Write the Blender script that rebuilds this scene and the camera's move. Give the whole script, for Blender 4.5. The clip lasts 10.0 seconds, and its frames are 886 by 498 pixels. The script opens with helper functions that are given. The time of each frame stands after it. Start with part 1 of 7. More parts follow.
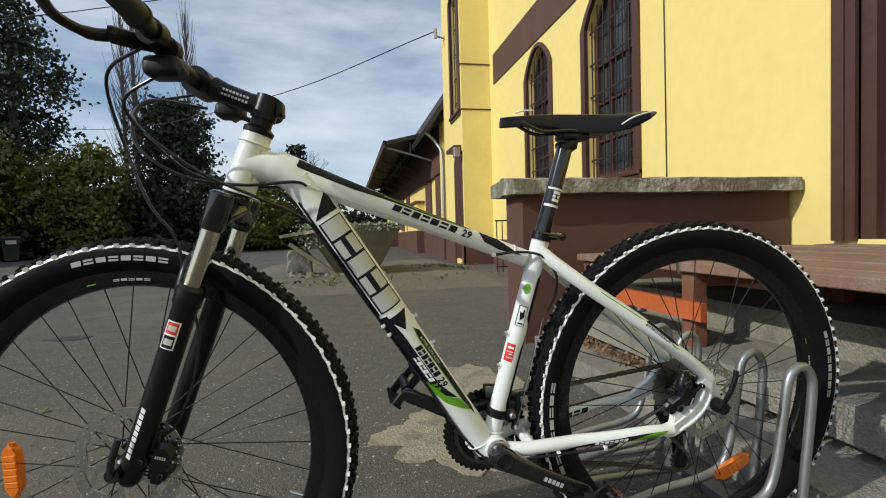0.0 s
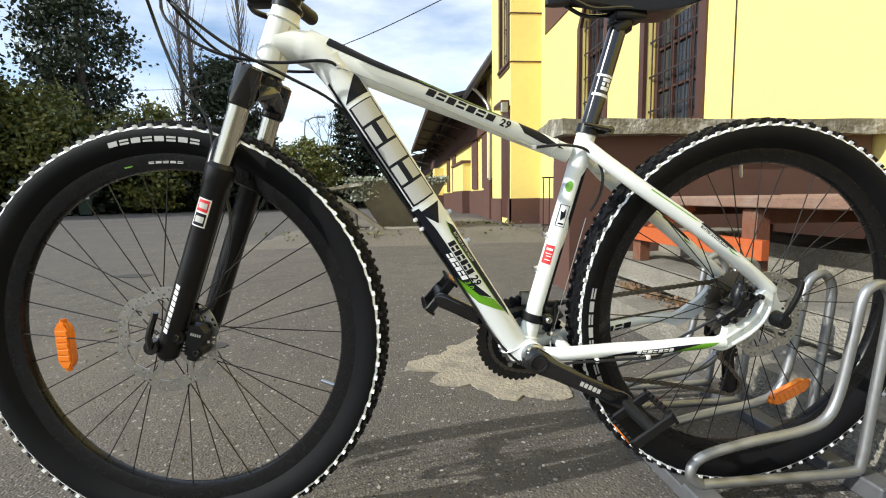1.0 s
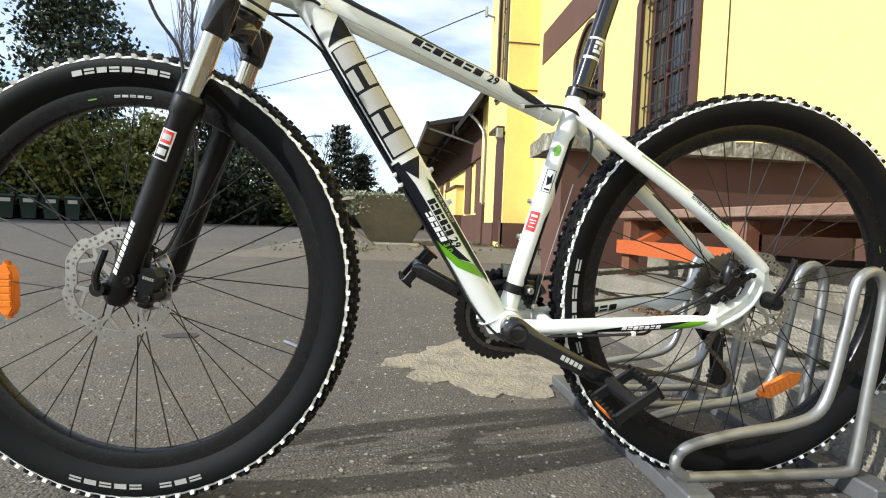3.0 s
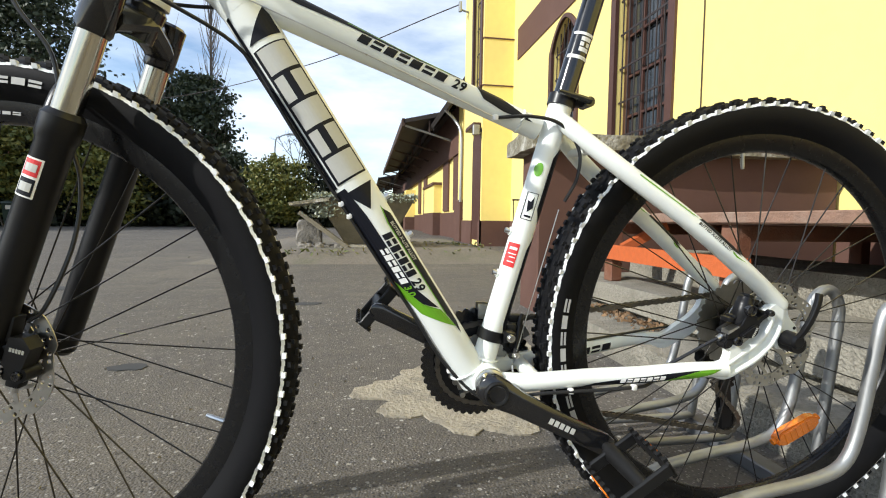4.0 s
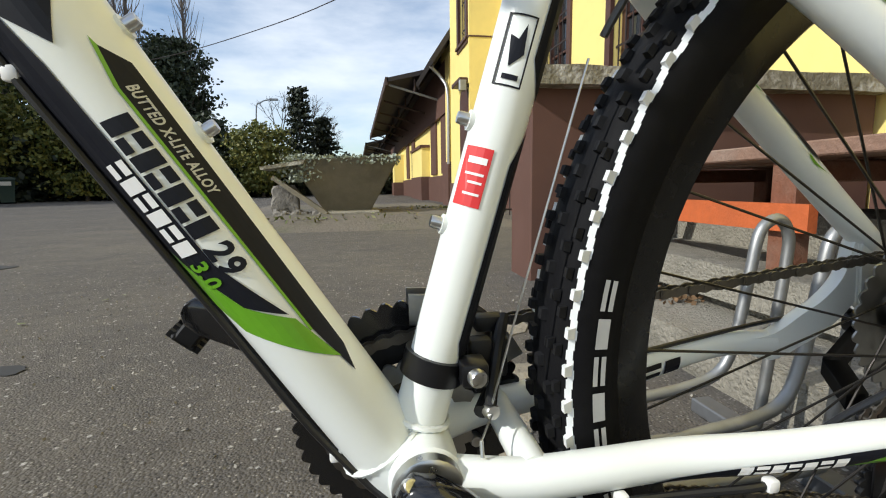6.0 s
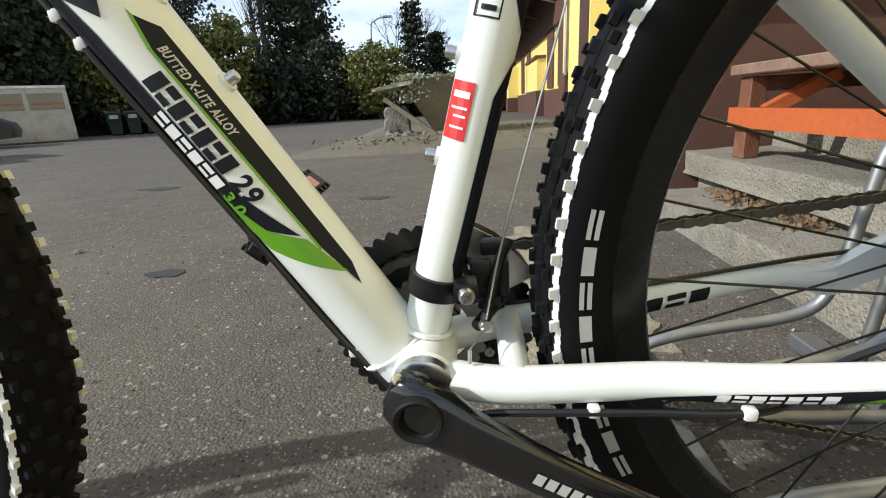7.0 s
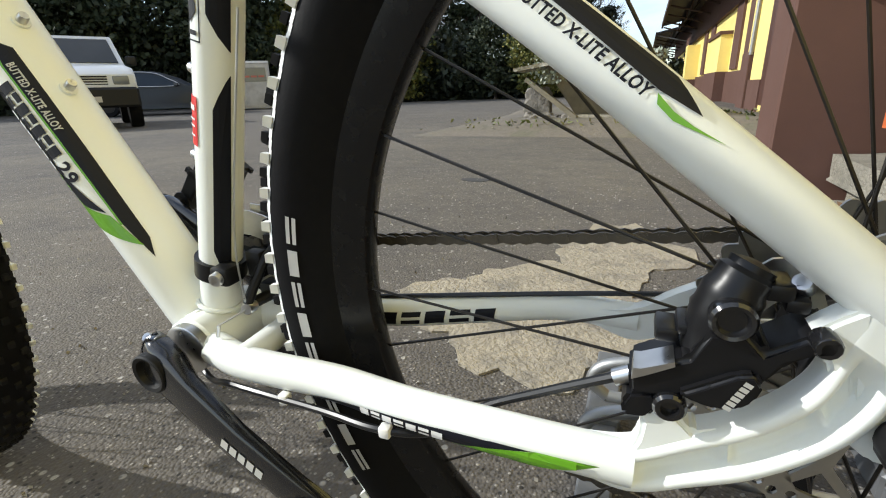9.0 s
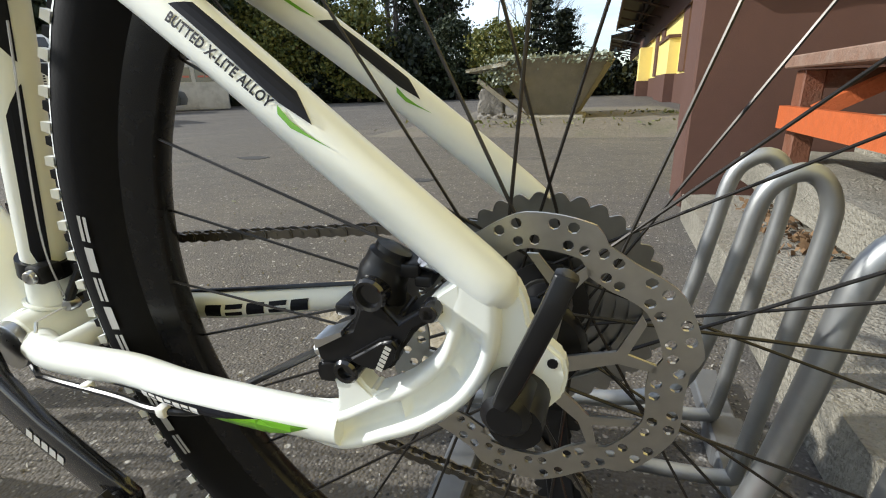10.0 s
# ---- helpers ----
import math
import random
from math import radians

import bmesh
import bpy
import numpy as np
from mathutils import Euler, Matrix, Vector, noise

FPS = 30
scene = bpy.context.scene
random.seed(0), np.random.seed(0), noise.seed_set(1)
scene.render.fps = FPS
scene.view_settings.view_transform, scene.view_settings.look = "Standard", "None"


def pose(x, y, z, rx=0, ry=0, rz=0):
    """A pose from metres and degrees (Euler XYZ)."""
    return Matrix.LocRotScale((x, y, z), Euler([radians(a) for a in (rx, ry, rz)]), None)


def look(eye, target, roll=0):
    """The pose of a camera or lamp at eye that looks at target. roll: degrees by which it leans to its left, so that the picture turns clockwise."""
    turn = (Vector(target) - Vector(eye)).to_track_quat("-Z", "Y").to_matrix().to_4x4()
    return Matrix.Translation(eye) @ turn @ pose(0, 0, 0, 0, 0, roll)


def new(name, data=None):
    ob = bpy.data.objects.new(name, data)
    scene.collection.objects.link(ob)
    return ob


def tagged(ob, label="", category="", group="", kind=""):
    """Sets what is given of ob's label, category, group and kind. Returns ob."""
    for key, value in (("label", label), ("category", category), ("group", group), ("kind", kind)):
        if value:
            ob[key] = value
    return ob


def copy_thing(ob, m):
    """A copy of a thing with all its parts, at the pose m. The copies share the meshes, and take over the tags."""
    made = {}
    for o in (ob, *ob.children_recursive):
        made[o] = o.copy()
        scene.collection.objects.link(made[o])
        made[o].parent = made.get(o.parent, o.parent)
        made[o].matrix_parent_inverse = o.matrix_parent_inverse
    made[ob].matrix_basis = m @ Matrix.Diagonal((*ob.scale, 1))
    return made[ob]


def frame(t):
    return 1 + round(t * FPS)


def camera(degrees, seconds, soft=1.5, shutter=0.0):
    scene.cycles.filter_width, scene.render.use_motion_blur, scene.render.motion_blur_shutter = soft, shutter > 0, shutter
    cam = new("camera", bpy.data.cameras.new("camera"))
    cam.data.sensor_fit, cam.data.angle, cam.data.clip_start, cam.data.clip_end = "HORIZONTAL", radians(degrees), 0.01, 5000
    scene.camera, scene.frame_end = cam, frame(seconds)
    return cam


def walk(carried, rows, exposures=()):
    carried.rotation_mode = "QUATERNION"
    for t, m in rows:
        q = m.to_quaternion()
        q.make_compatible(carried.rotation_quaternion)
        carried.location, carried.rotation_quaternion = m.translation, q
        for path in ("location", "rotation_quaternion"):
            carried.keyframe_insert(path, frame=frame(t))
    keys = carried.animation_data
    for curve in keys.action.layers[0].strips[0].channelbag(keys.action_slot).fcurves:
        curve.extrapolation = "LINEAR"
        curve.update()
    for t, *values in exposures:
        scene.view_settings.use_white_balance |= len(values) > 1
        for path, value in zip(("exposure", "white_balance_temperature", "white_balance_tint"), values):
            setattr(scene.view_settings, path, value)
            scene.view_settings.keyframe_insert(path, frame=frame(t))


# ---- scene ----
cam = camera(86, 10.0, soft=1.1)
# seconds, eye, target, roll
PATH = [
    (0, (-0.271, -0.926, 0.739), (0.119, 1.034, 0.668), -1.61),
    (0.5, (-0.238, -0.892, 0.674), (0.036, 1.081, 0.495), -0.93),
    (1, (-0.249, -0.895, 0.608), (-0.051, 1.083, 0.390), -0.86),
    (1.5, (-0.242, -0.895, 0.562), (-0.039, 1.080, 0.323), 0.30),
    (2, (-0.243, -0.891, 0.509), (-0.019, 1.086, 0.311), 1.21),
    (2.5, (-0.239, -0.884, 0.468), (-0.015, 1.101, 0.361), 2.15),
    (4, (-0.179, -0.715, 0.548), (0.142, 1.255, 0.427), 0.84),
    (4.5, (-0.159, -0.585, 0.541), (0.277, 1.361, 0.394), 0.95),
    (5, (-0.121, -0.451, 0.542), (0.425, 1.464, 0.348), 0.33),
    (5.2, (-0.102, -0.391, 0.534), (0.481, 1.510, 0.317), 0.17),
    (6.3, (-0.009, -0.315, 0.489), (0.167, 1.650, 0.170), -1.80),
    (6.5, (0.010, -0.310, 0.493), (0.065, 1.630, 0.011), -2.61),
    (7, (0.041, -0.354, 0.502), (-0.097, 1.556, -0.074), -3.21),
    (7.5, (0.098, -0.386, 0.542), (-0.252, 1.468, -0.122), -2.93),
    (8, (0.165, -0.367, 0.523), (-0.331, 1.456, -0.132), -2.20),
    (8.5, (0.270, -0.328, 0.530), (-0.423, 1.436, -0.110), -2.33),
    (9, (0.338, -0.308, 0.513), (-0.386, 1.447, -0.117), -1.74),
    (9.5, (0.405, -0.297, 0.509), (-0.223, 1.488, -0.137), -1.32),
    (10, (0.479, -0.294, 0.514), (-0.117, 1.508, -0.118), -1.64),
]
EXPOSURE = [(0.0, -0.7), (0.5, -0.2), (1.0, 0.05), (2.5, 0.18), (4.0, 0.06), (5.0, -0.13), (6.5, -0.3), (7.0, -0.12), (8.0, 0.08), (9.0, 0.04), (10.0, 0.06)]
walk(cam, [(t, look(eye, target, roll)) for t, eye, target, roll in PATH], EXPOSURE)

# ---- world and sun ----
SUN_FROM = Vector((-0.957, -0.29, 0.0)).normalized() * math.cos(radians(31)) + Vector((0, 0, math.sin(radians(31))))
world = bpy.data.worlds.new("sky")
scene.world = world
world.use_nodes = True
wn, wl = world.node_tree.nodes, world.node_tree.links
wn.clear()
w_out = wn.new("ShaderNodeOutputWorld")
w_bg = wn.new("ShaderNodeBackground")
w_sky = wn.new("ShaderNodeTexSky")
w_sky.sky_type, w_sky.sun_disc = "NISHITA", False
w_sky.sun_elevation = radians(31)
w_sky.sun_rotation = math.atan2(SUN_FROM.x, SUN_FROM.y)
w_sky.dust_density, w_sky.ozone_density = 0.3, 2.2
w_co = wn.new("ShaderNodeTexCoord")
w_map = wn.new("ShaderNodeMapping")
w_map.inputs["Scale"].default_value = (1.0, 1.0, 3.2)
w_n = wn.new("ShaderNodeTexNoise")
w_n.inputs["Scale"].default_value, w_n.inputs["Detail"].default_value, w_n.inputs["Roughness"].default_value = 2.2, 7.0, 0.55
w_r = wn.new("ShaderNodeValToRGB")
w_r.color_ramp.elements[0].position, w_r.color_ramp.elements[1].position = 0.36, 0.78
w_mix = wn.new("ShaderNodeMix")
w_mix.data_type = "RGBA"
w_mix.inputs["B"].default_value = (7.6, 8.0, 8.5, 1)
wl.new(w_co.outputs["Generated"], w_map.inputs["Vector"])
wl.new(w_map.outputs["Vector"], w_n.inputs["Vector"])
wl.new(w_n.outputs["Fac"], w_r.inputs["Fac"])
wl.new(w_r.outputs["Color"], w_mix.inputs["Factor"])
wl.new(w_sky.outputs["Color"], w_mix.inputs["A"])
wl.new(w_mix.outputs["Result"], w_bg.inputs["Color"])
w_bg.inputs["Strength"].default_value = 0.19
wl.new(w_bg.outputs["Background"], w_out.inputs["Surface"])
sun = new("sun", bpy.data.lights.new("sun", "SUN"))
sun.data.energy, sun.data.angle, sun.data.color = 4.6, radians(0.55), (0.985, 0.98, 0.935)
sun.matrix_world = look(SUN_FROM * 40, (0, 0, 0))


# ---- materials ----
def mat(name, color, rough=0.6, metal=0.0, grain=60.0, var=0.12, stain=0.0, stain_color=(0.05, 0.045, 0.04), stain_scale=3.0,
        bump=0.0, bump_scale=200.0, coat=0.0, spec=0.5, worn=0.07):
    m = bpy.data.materials.new(name)
    m.use_nodes = True
    n, l = m.node_tree.nodes, m.node_tree.links
    b = n["Principled BSDF"]
    co = n.new("ShaderNodeTexCoord")
    fine = n.new("ShaderNodeTexNoise")
    fine.inputs["Scale"].default_value, fine.inputs["Detail"].default_value = grain, 4.0
    l.new(co.outputs["Object"], fine.inputs["Vector"])
    mix = n.new("ShaderNodeMix")
    mix.data_type = "RGBA"
    mix.inputs["A"].default_value = (*[c * (1 - var) for c in color], 1)
    mix.inputs["B"].default_value = (*[min(1, c * (1 + var)) for c in color], 1)
    l.new(fine.outputs["Fac"], mix.inputs["Factor"])
    out = mix.outputs["Result"]
    if stain:
        big = n.new("ShaderNodeTexNoise")
        big.inputs["Scale"].default_value, big.inputs["Detail"].default_value, big.inputs["Roughness"].default_value = stain_scale, 6.0, 0.62
        l.new(co.outputs["Object"], big.inputs["Vector"])
        ramp = n.new("ShaderNodeMapRange")
        ramp.inputs["From Min"].default_value, ramp.inputs["From Max"].default_value = 0.48, 0.72
        ramp.inputs["To Max"].default_value = stain
        l.new(big.outputs["Fac"], ramp.inputs["Value"])
        mix2 = n.new("ShaderNodeMix")
        mix2.data_type = "RGBA"
        mix2.inputs["B"].default_value = (*stain_color, 1)
        l.new(ramp.outputs["Result"], mix2.inputs["Factor"])
        l.new(out, mix2.inputs["A"])
        out = mix2.outputs["Result"]
    l.new(out, b.inputs["Base Color"])
    b.inputs["Roughness"].default_value, b.inputs["Metallic"].default_value = rough, metal
    b.inputs["Coat Weight"].default_value, b.inputs["Specular IOR Level"].default_value = coat, spec
    b.inputs["Coat Roughness"].default_value = 0.12
    rv = n.new("ShaderNodeMapRange")
    rv.inputs["To Min"].default_value, rv.inputs["To Max"].default_value = max(0.03, rough - worn), min(1, rough + worn)
    l.new(fine.outputs["Fac"], rv.inputs["Value"])
    l.new(rv.outputs["Result"], b.inputs["Roughness"])
    if bump:
        bn = n.new("ShaderNodeTexNoise")
        bn.inputs["Scale"].default_value, bn.inputs["Detail"].default_value = bump_scale, 5.0
        l.new(co.outputs["Object"], bn.inputs["Vector"])
        bp = n.new("ShaderNodeBump")
        bp.inputs["Strength"].default_value, bp.inputs["Distance"].default_value = bump, 0.02
        l.new(bn.outputs["Fac"], bp.inputs["Height"])
        l.new(bp.outputs["Normal"], b.inputs["Normal"])
    return m


def asphalt_material():
    m = mat("asphalt", (0.1, 0.088, 0.074), 0.85, grain=9, var=0.45, stain=0.9, stain_color=(0.155, 0.134, 0.104), stain_scale=0.6)
    n, l = m.node_tree.nodes, m.node_tree.links
    b = n["Principled BSDF"]
    out = b.inputs["Base Color"].links[0].from_socket
    co = n.new("ShaderNodeTexCoord")
    # dark damp-looking blotches
    blot = n.new("ShaderNodeTexNoise")
    blot.inputs["Scale"].default_value, blot.inputs["Detail"].default_value, blot.inputs["Roughness"].default_value = 2.3, 8.0, 0.7
    l.new(co.outputs["Object"], blot.inputs["Vector"])
    bm_ = n.new("ShaderNodeMapRange")
    bm_.inputs["From Min"].default_value, bm_.inputs["From Max"].default_value, bm_.inputs["To Max"].default_value = 0.5, 0.72, 0.6
    l.new(blot.outputs["Fac"], bm_.inputs["Value"])
    dk = n.new("ShaderNodeMix")
    dk.data_type = "RGBA"
    dk.inputs["B"].default_value = (0.045, 0.044, 0.043, 1)
    l.new(bm_.outputs["Result"], dk.inputs["Factor"])
    l.new(out, dk.inputs["A"])
    out = dk.outputs["Result"]
    height = None
    # stone chips of two sizes, the coarse ones few
    for scale, lo, tone in ((170, 0.74, (0.33, 0.305, 0.265)), (75, 0.93, (0.42, 0.40, 0.36)), (120, 0.66, (0.024, 0.022, 0.02))):
        vor = n.new("ShaderNodeTexVoronoi")
        vor.inputs["Scale"].default_value = scale
        l.new(co.outputs["Object"], vor.inputs["Vector"])
        pick = n.new("ShaderNodeSeparateColor")
        l.new(vor.outputs["Color"], pick.inputs["Color"])
        sel = n.new("ShaderNodeMapRange")
        sel.inputs["From Min"].default_value, sel.inputs["From Max"].default_value = lo, 1.0
        sel.inputs["To Min"].default_value, sel.inputs["To Max"].default_value = 0.0, 0.95
        l.new(pick.outputs["Red"], sel.inputs["Value"])
        near = n.new("ShaderNodeMapRange")
        near.inputs["From Min"].default_value, near.inputs["From Max"].default_value = 0.48, 0.3
        l.new(vor.outputs["Distance"], near.inputs["Value"])
        mul = n.new("ShaderNodeMath")
        mul.operation = "MULTIPLY"
        l.new(sel.outputs["Result"], mul.inputs[0])
        l.new(near.outputs["Result"], mul.inputs[1])
        stone = n.new("ShaderNodeMix")
        stone.data_type = "RGBA"
        stone.inputs["B"].default_value = (*tone, 1)
        l.new(mul.outputs["Value"], stone.inputs["Factor"])
        l.new(out, stone.inputs["A"])
        out = stone.outputs["Result"]
        height = height or vor
    l.new(out, b.inputs["Base Color"])
    bp = n.new("ShaderNodeBump")
    bp.inputs["Strength"].default_value, bp.inputs["Distance"].default_value = 0.7, 0.004
    bp.invert = True
    l.new(height.outputs["Distance"], bp.inputs["Height"])
    l.new(bp.outputs["Normal"], b.inputs["Normal"])
    return m


def leaf_material(name, color, other):
    m = mat(name, color, 0.6, var=0.3, grain=5)
    n, l = m.node_tree.nodes, m.node_tree.links
    b = n["Principled BSDF"]
    geo = n.new("ShaderNodeNewGeometry")
    mix = n.new("ShaderNodeMix")
    mix.data_type = "RGBA"
    mix.inputs["A"].default_value, mix.inputs["B"].default_value = (*color, 1), (*other, 1)
    l.new(geo.outputs["Random Per Island"], mix.inputs["Factor"])
    l.new(mix.outputs["Result"], b.inputs["Base Color"])
    return m


def glass_material(name, color=(0.03, 0.035, 0.04), rough=0.05):
    return mat(name, color, rough, grain=2, var=0.3, spec=0.6)


M_ASPHALT = asphalt_material()
M_PATCH = mat("worn_concrete", (0.33, 0.29, 0.22), 0.9, grain=40, var=0.3, stain=0.75, stain_color=(0.11, 0.105, 0.1), stain_scale=9, bump=0.6, bump_scale=90)
M_DIRT = mat("dirt", (0.155, 0.135, 0.11), 0.95, grain=25, var=0.35, stain=0.6, stain_color=(0.09, 0.1, 0.05), stain_scale=1.6, bump=0.7, bump_scale=30)
M_CONCRETE = mat("old_concrete", (0.3, 0.275, 0.22), 0.92, grain=70, var=0.35, stain=0.7, stain_color=(0.1, 0.095, 0.07), stain_scale=4.5, bump=0.8, bump_scale=110)
M_CAP = mat("weathered_coping", (0.20, 0.18, 0.125), 0.92, grain=30, var=0.45, stain=0.9, stain_color=(0.58, 0.56, 0.49), stain_scale=11, bump=0.8, bump_scale=45)
M_YELLOW = mat("yellow_plaster", (0.87, 0.70, 0.24), 0.85, grain=8, var=0.06, stain=0.18, stain_color=(0.62, 0.47, 0.16), stain_scale=0.9, bump=0.12, bump_scale=120)
M_BROWN = mat("brown_plaster", (0.105, 0.05, 0.035), 0.8, grain=12, var=0.15, stain=0.3, stain_color=(0.16, 0.09, 0.07), stain_scale=2.2, bump=0.07, bump_scale=160)
M_TRIM = mat("brown_paint", (0.075, 0.032, 0.022), 0.5, grain=30, var=0.2, stain=0.3, stain_color=(0.12, 0.06, 0.045), stain_scale=6, bump=0.15, bump_scale=80)
M_BENCH = mat("red_brown_paint", (0.19, 0.075, 0.04), 0.6, grain=40, var=0.25, stain=0.45, stain_color=(0.28, 0.2, 0.15), stain_scale=8, bump=0.25, bump_scale=140)
M_BENCHTOP = mat("worn_brown_plank", (0.24, 0.14, 0.095), 0.75, grain=40, var=0.3, stain=0.6, stain_color=(0.33, 0.28, 0.23), stain_scale=6, bump=0.3, bump_scale=120)
M_ORANGE = mat("orange_paint", (0.52, 0.115, 0.03), 0.6, grain=40, var=0.2, stain=0.25, stain_color=(0.3, 0.08, 0.03), stain_scale=8, bump=0.2, bump_scale=140)
M_ROOF = mat("dark_roofing", (0.035, 0.028, 0.026), 0.8, grain=20, var=0.3)
M_TIMBER = mat("brown_timber", (0.06, 0.036, 0.027), 0.8, grain=20, var=0.3)
M_GLASS = glass_material("dark_glass")
M_PALEGLASS = glass_material("pale_glass", (0.16, 0.17, 0.17), 0.12)
M_IRON = mat("black_iron", (0.035, 0.025, 0.022), 0.6, 0.2, grain=60, var=0.3)
M_STEEL = mat("galvanised_steel", (0.36, 0.365, 0.36), 0.48, 0.85, grain=50, var=0.15, stain=0.5, stain_color=(0.25, 0.245, 0.235), stain_scale=14)
M_ZINC = mat("dull_zinc", (0.17, 0.175, 0.18), 0.55, 0.5, grain=40, var=0.2, stain=0.5, stain_color=(0.1, 0.095, 0.09), stain_scale=12)
M_STONE = mat("stone", (0.22, 0.2, 0.17), 0.9, grain=18, var=0.4, stain=0.6, stain_color=(0.09, 0.08, 0.06), stain_scale=6, bump=0.8, bump_scale=30)
M_TROUGH = mat("trough_concrete", (0.2, 0.175, 0.125), 0.9, grain=9, var=0.25, stain=0.6, stain_color=(0.1, 0.09, 0.06), stain_scale=2.2, bump=0.5, bump_scale=40)
M_GRASS = leaf_material("grass_blade", (0.08, 0.11, 0.03), (0.2, 0.19, 0.08))
M_LICHEN = leaf_material("grey_green_plant", (0.2, 0.23, 0.17), (0.33, 0.36, 0.28))
M_LEAF = leaf_material("evergreen_leaf", (0.02, 0.034, 0.014), (0.055, 0.068, 0.03))
M_LEAF_SUN = leaf_material("shrub_leaf", (0.07, 0.1, 0.022), (0.23, 0.21, 0.045))
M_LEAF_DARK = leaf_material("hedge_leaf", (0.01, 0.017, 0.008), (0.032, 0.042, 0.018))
M_BARK = mat("bark", (0.11, 0.09, 0.075), 0.9, grain=10, var=0.3)
M_TWIG = mat("bare_twig", (0.17, 0.14, 0.12), 0.9, grain=4, var=0.25)
# bicycle
M_WHITE = mat("white_frame_paint", (0.81, 0.84, 0.805), 0.3, grain=300, var=0.01, coat=0.18, worn=0.01, spec=0.4)
M_BLACK = mat("black_decal", (0.008, 0.009, 0.014), 0.5, grain=200, var=0.2, spec=0.2)
M_GREEN = mat("green_decal", (0.13, 0.36, 0.015), 0.35, grain=200, var=0.08, coat=0.3)
M_GREY = mat("grey_decal", (0.5, 0.5, 0.47), 0.35, grain=200, var=0.05, coat=0.3)
M_PALE = mat("white_decal", (0.82, 0.82, 0.8), 0.4, grain=200, var=0.04)
M_RED = mat("red_sticker", (0.65, 0.03, 0.03), 0.4, grain=200, var=0.05)
M_RUBBER = mat("tyre_rubber", (0.007, 0.007, 0.008), 0.62, grain=150, var=0.3, stain=0.2, stain_color=(0.014, 0.0135, 0.013), stain_scale=12, bump=0.05, bump_scale=500, spec=0.1)
M_KNOB = mat("tread_rubber", (0.013, 0.013, 0.014), 0.65, grain=120, var=0.35, stain=0.3, stain_color=(0.024, 0.023, 0.022), stain_scale=20, spec=0.13)
M_REFLEX = mat("reflective_strip", (0.8, 0.82, 0.82), 0.35, grain=90, var=0.12)
M_TYREPRINT = mat("tyre_print", (0.4, 0.4, 0.39), 0.5, grain=120, var=0.15)
M_RIM = mat("black_anodised", (0.014, 0.014, 0.015), 0.26, 0.5, grain=90, var=0.2)
M_SATIN = mat("satin_black", (0.008, 0.008, 0.009), 0.34, grain=120, var=0.25, spec=0.3, worn=0.05)
M_GLOSS = mat("gloss_black", (0.01, 0.01, 0.011), 0.14, grain=60, var=0.2, coat=0.4)
M_PLASTIC = mat("black_plastic", (0.010, 0.010, 0.0105), 0.48, grain=120, var=0.3, spec=0.3)
M_CHROME = mat("polished_stanchion", (0.56, 0.52, 0.42), 0.17, 1.0, grain=30, var=0.06)
M_ALU = mat("bare_aluminium", (0.62, 0.62, 0.61), 0.3, 1.0, grain=80, var=0.1)
M_ROTOR = mat("brushed_steel", (0.5, 0.49, 0.46), 0.33, 1.0, grain=160, var=0.12)
M_SPOKE = mat("black_spoke", (0.03, 0.027, 0.024), 0.35, 0.6, grain=60, var=0.2)
M_CHAIN = mat("oily_chain_steel", (0.14, 0.125, 0.105), 0.42, 0.8, grain=90, var=0.35)
M_CASSETTE = mat("cassette_steel", (0.3, 0.3, 0.29), 0.35, 1.0, grain=90, var=0.2)
M_AMBER = mat("amber_reflector", (0.85, 0.2, 0.01), 0.25, grain=400, var=0.25, coat=0.5)
M_CABLE = mat("cable_housing", (0.012, 0.012, 0.013), 0.35, grain=60, var=0.1)


# ---- building blocks ----
FURTHER = Matrix.Translation((-0.24, -0.93, 0.1)) @ Matrix.Scale(1.16, 4) @ Matrix.Translation((0.24, 0.93, -0.1))


def set_back(since):
    """Moves all that was built since then to its place at the back of the yard, its feet on the ground."""
    for ob in list(bpy.data.objects):
        if ob.name not in since and ob.type == "MESH":
            ob.data.transform(FURTHER)


def put_mesh(name, bm, material, sharp=32.0):
    me = bpy.data.meshes.new(name)
    bm.to_mesh(me)
    bm.free()
    for one in material if isinstance(material, (list, tuple)) else (material,):
        me.materials.append(one)
    if sharp:
        me.shade_smooth()
        me.set_sharp_from_angle(angle=radians(sharp))
    return me


def part(name, bm, material, parent, label="", sharp=32.0):
    ob = new(name, put_mesh(name, bm, material, sharp))
    ob.parent = parent
    return tagged(ob, label)


def solo(name, bm, material, label, category, group="", kind="", sharp=32.0):
    return tagged(new(name, put_mesh(name, bm, material, sharp)), label, category, group, kind)


def thing(name, label, category, group="", kind="", m=None):
    ob = new(name)
    ob.empty_display_size = 0.1
    if m is not None:
        ob.matrix_basis = m
    return tagged(ob, label, category, group, kind)


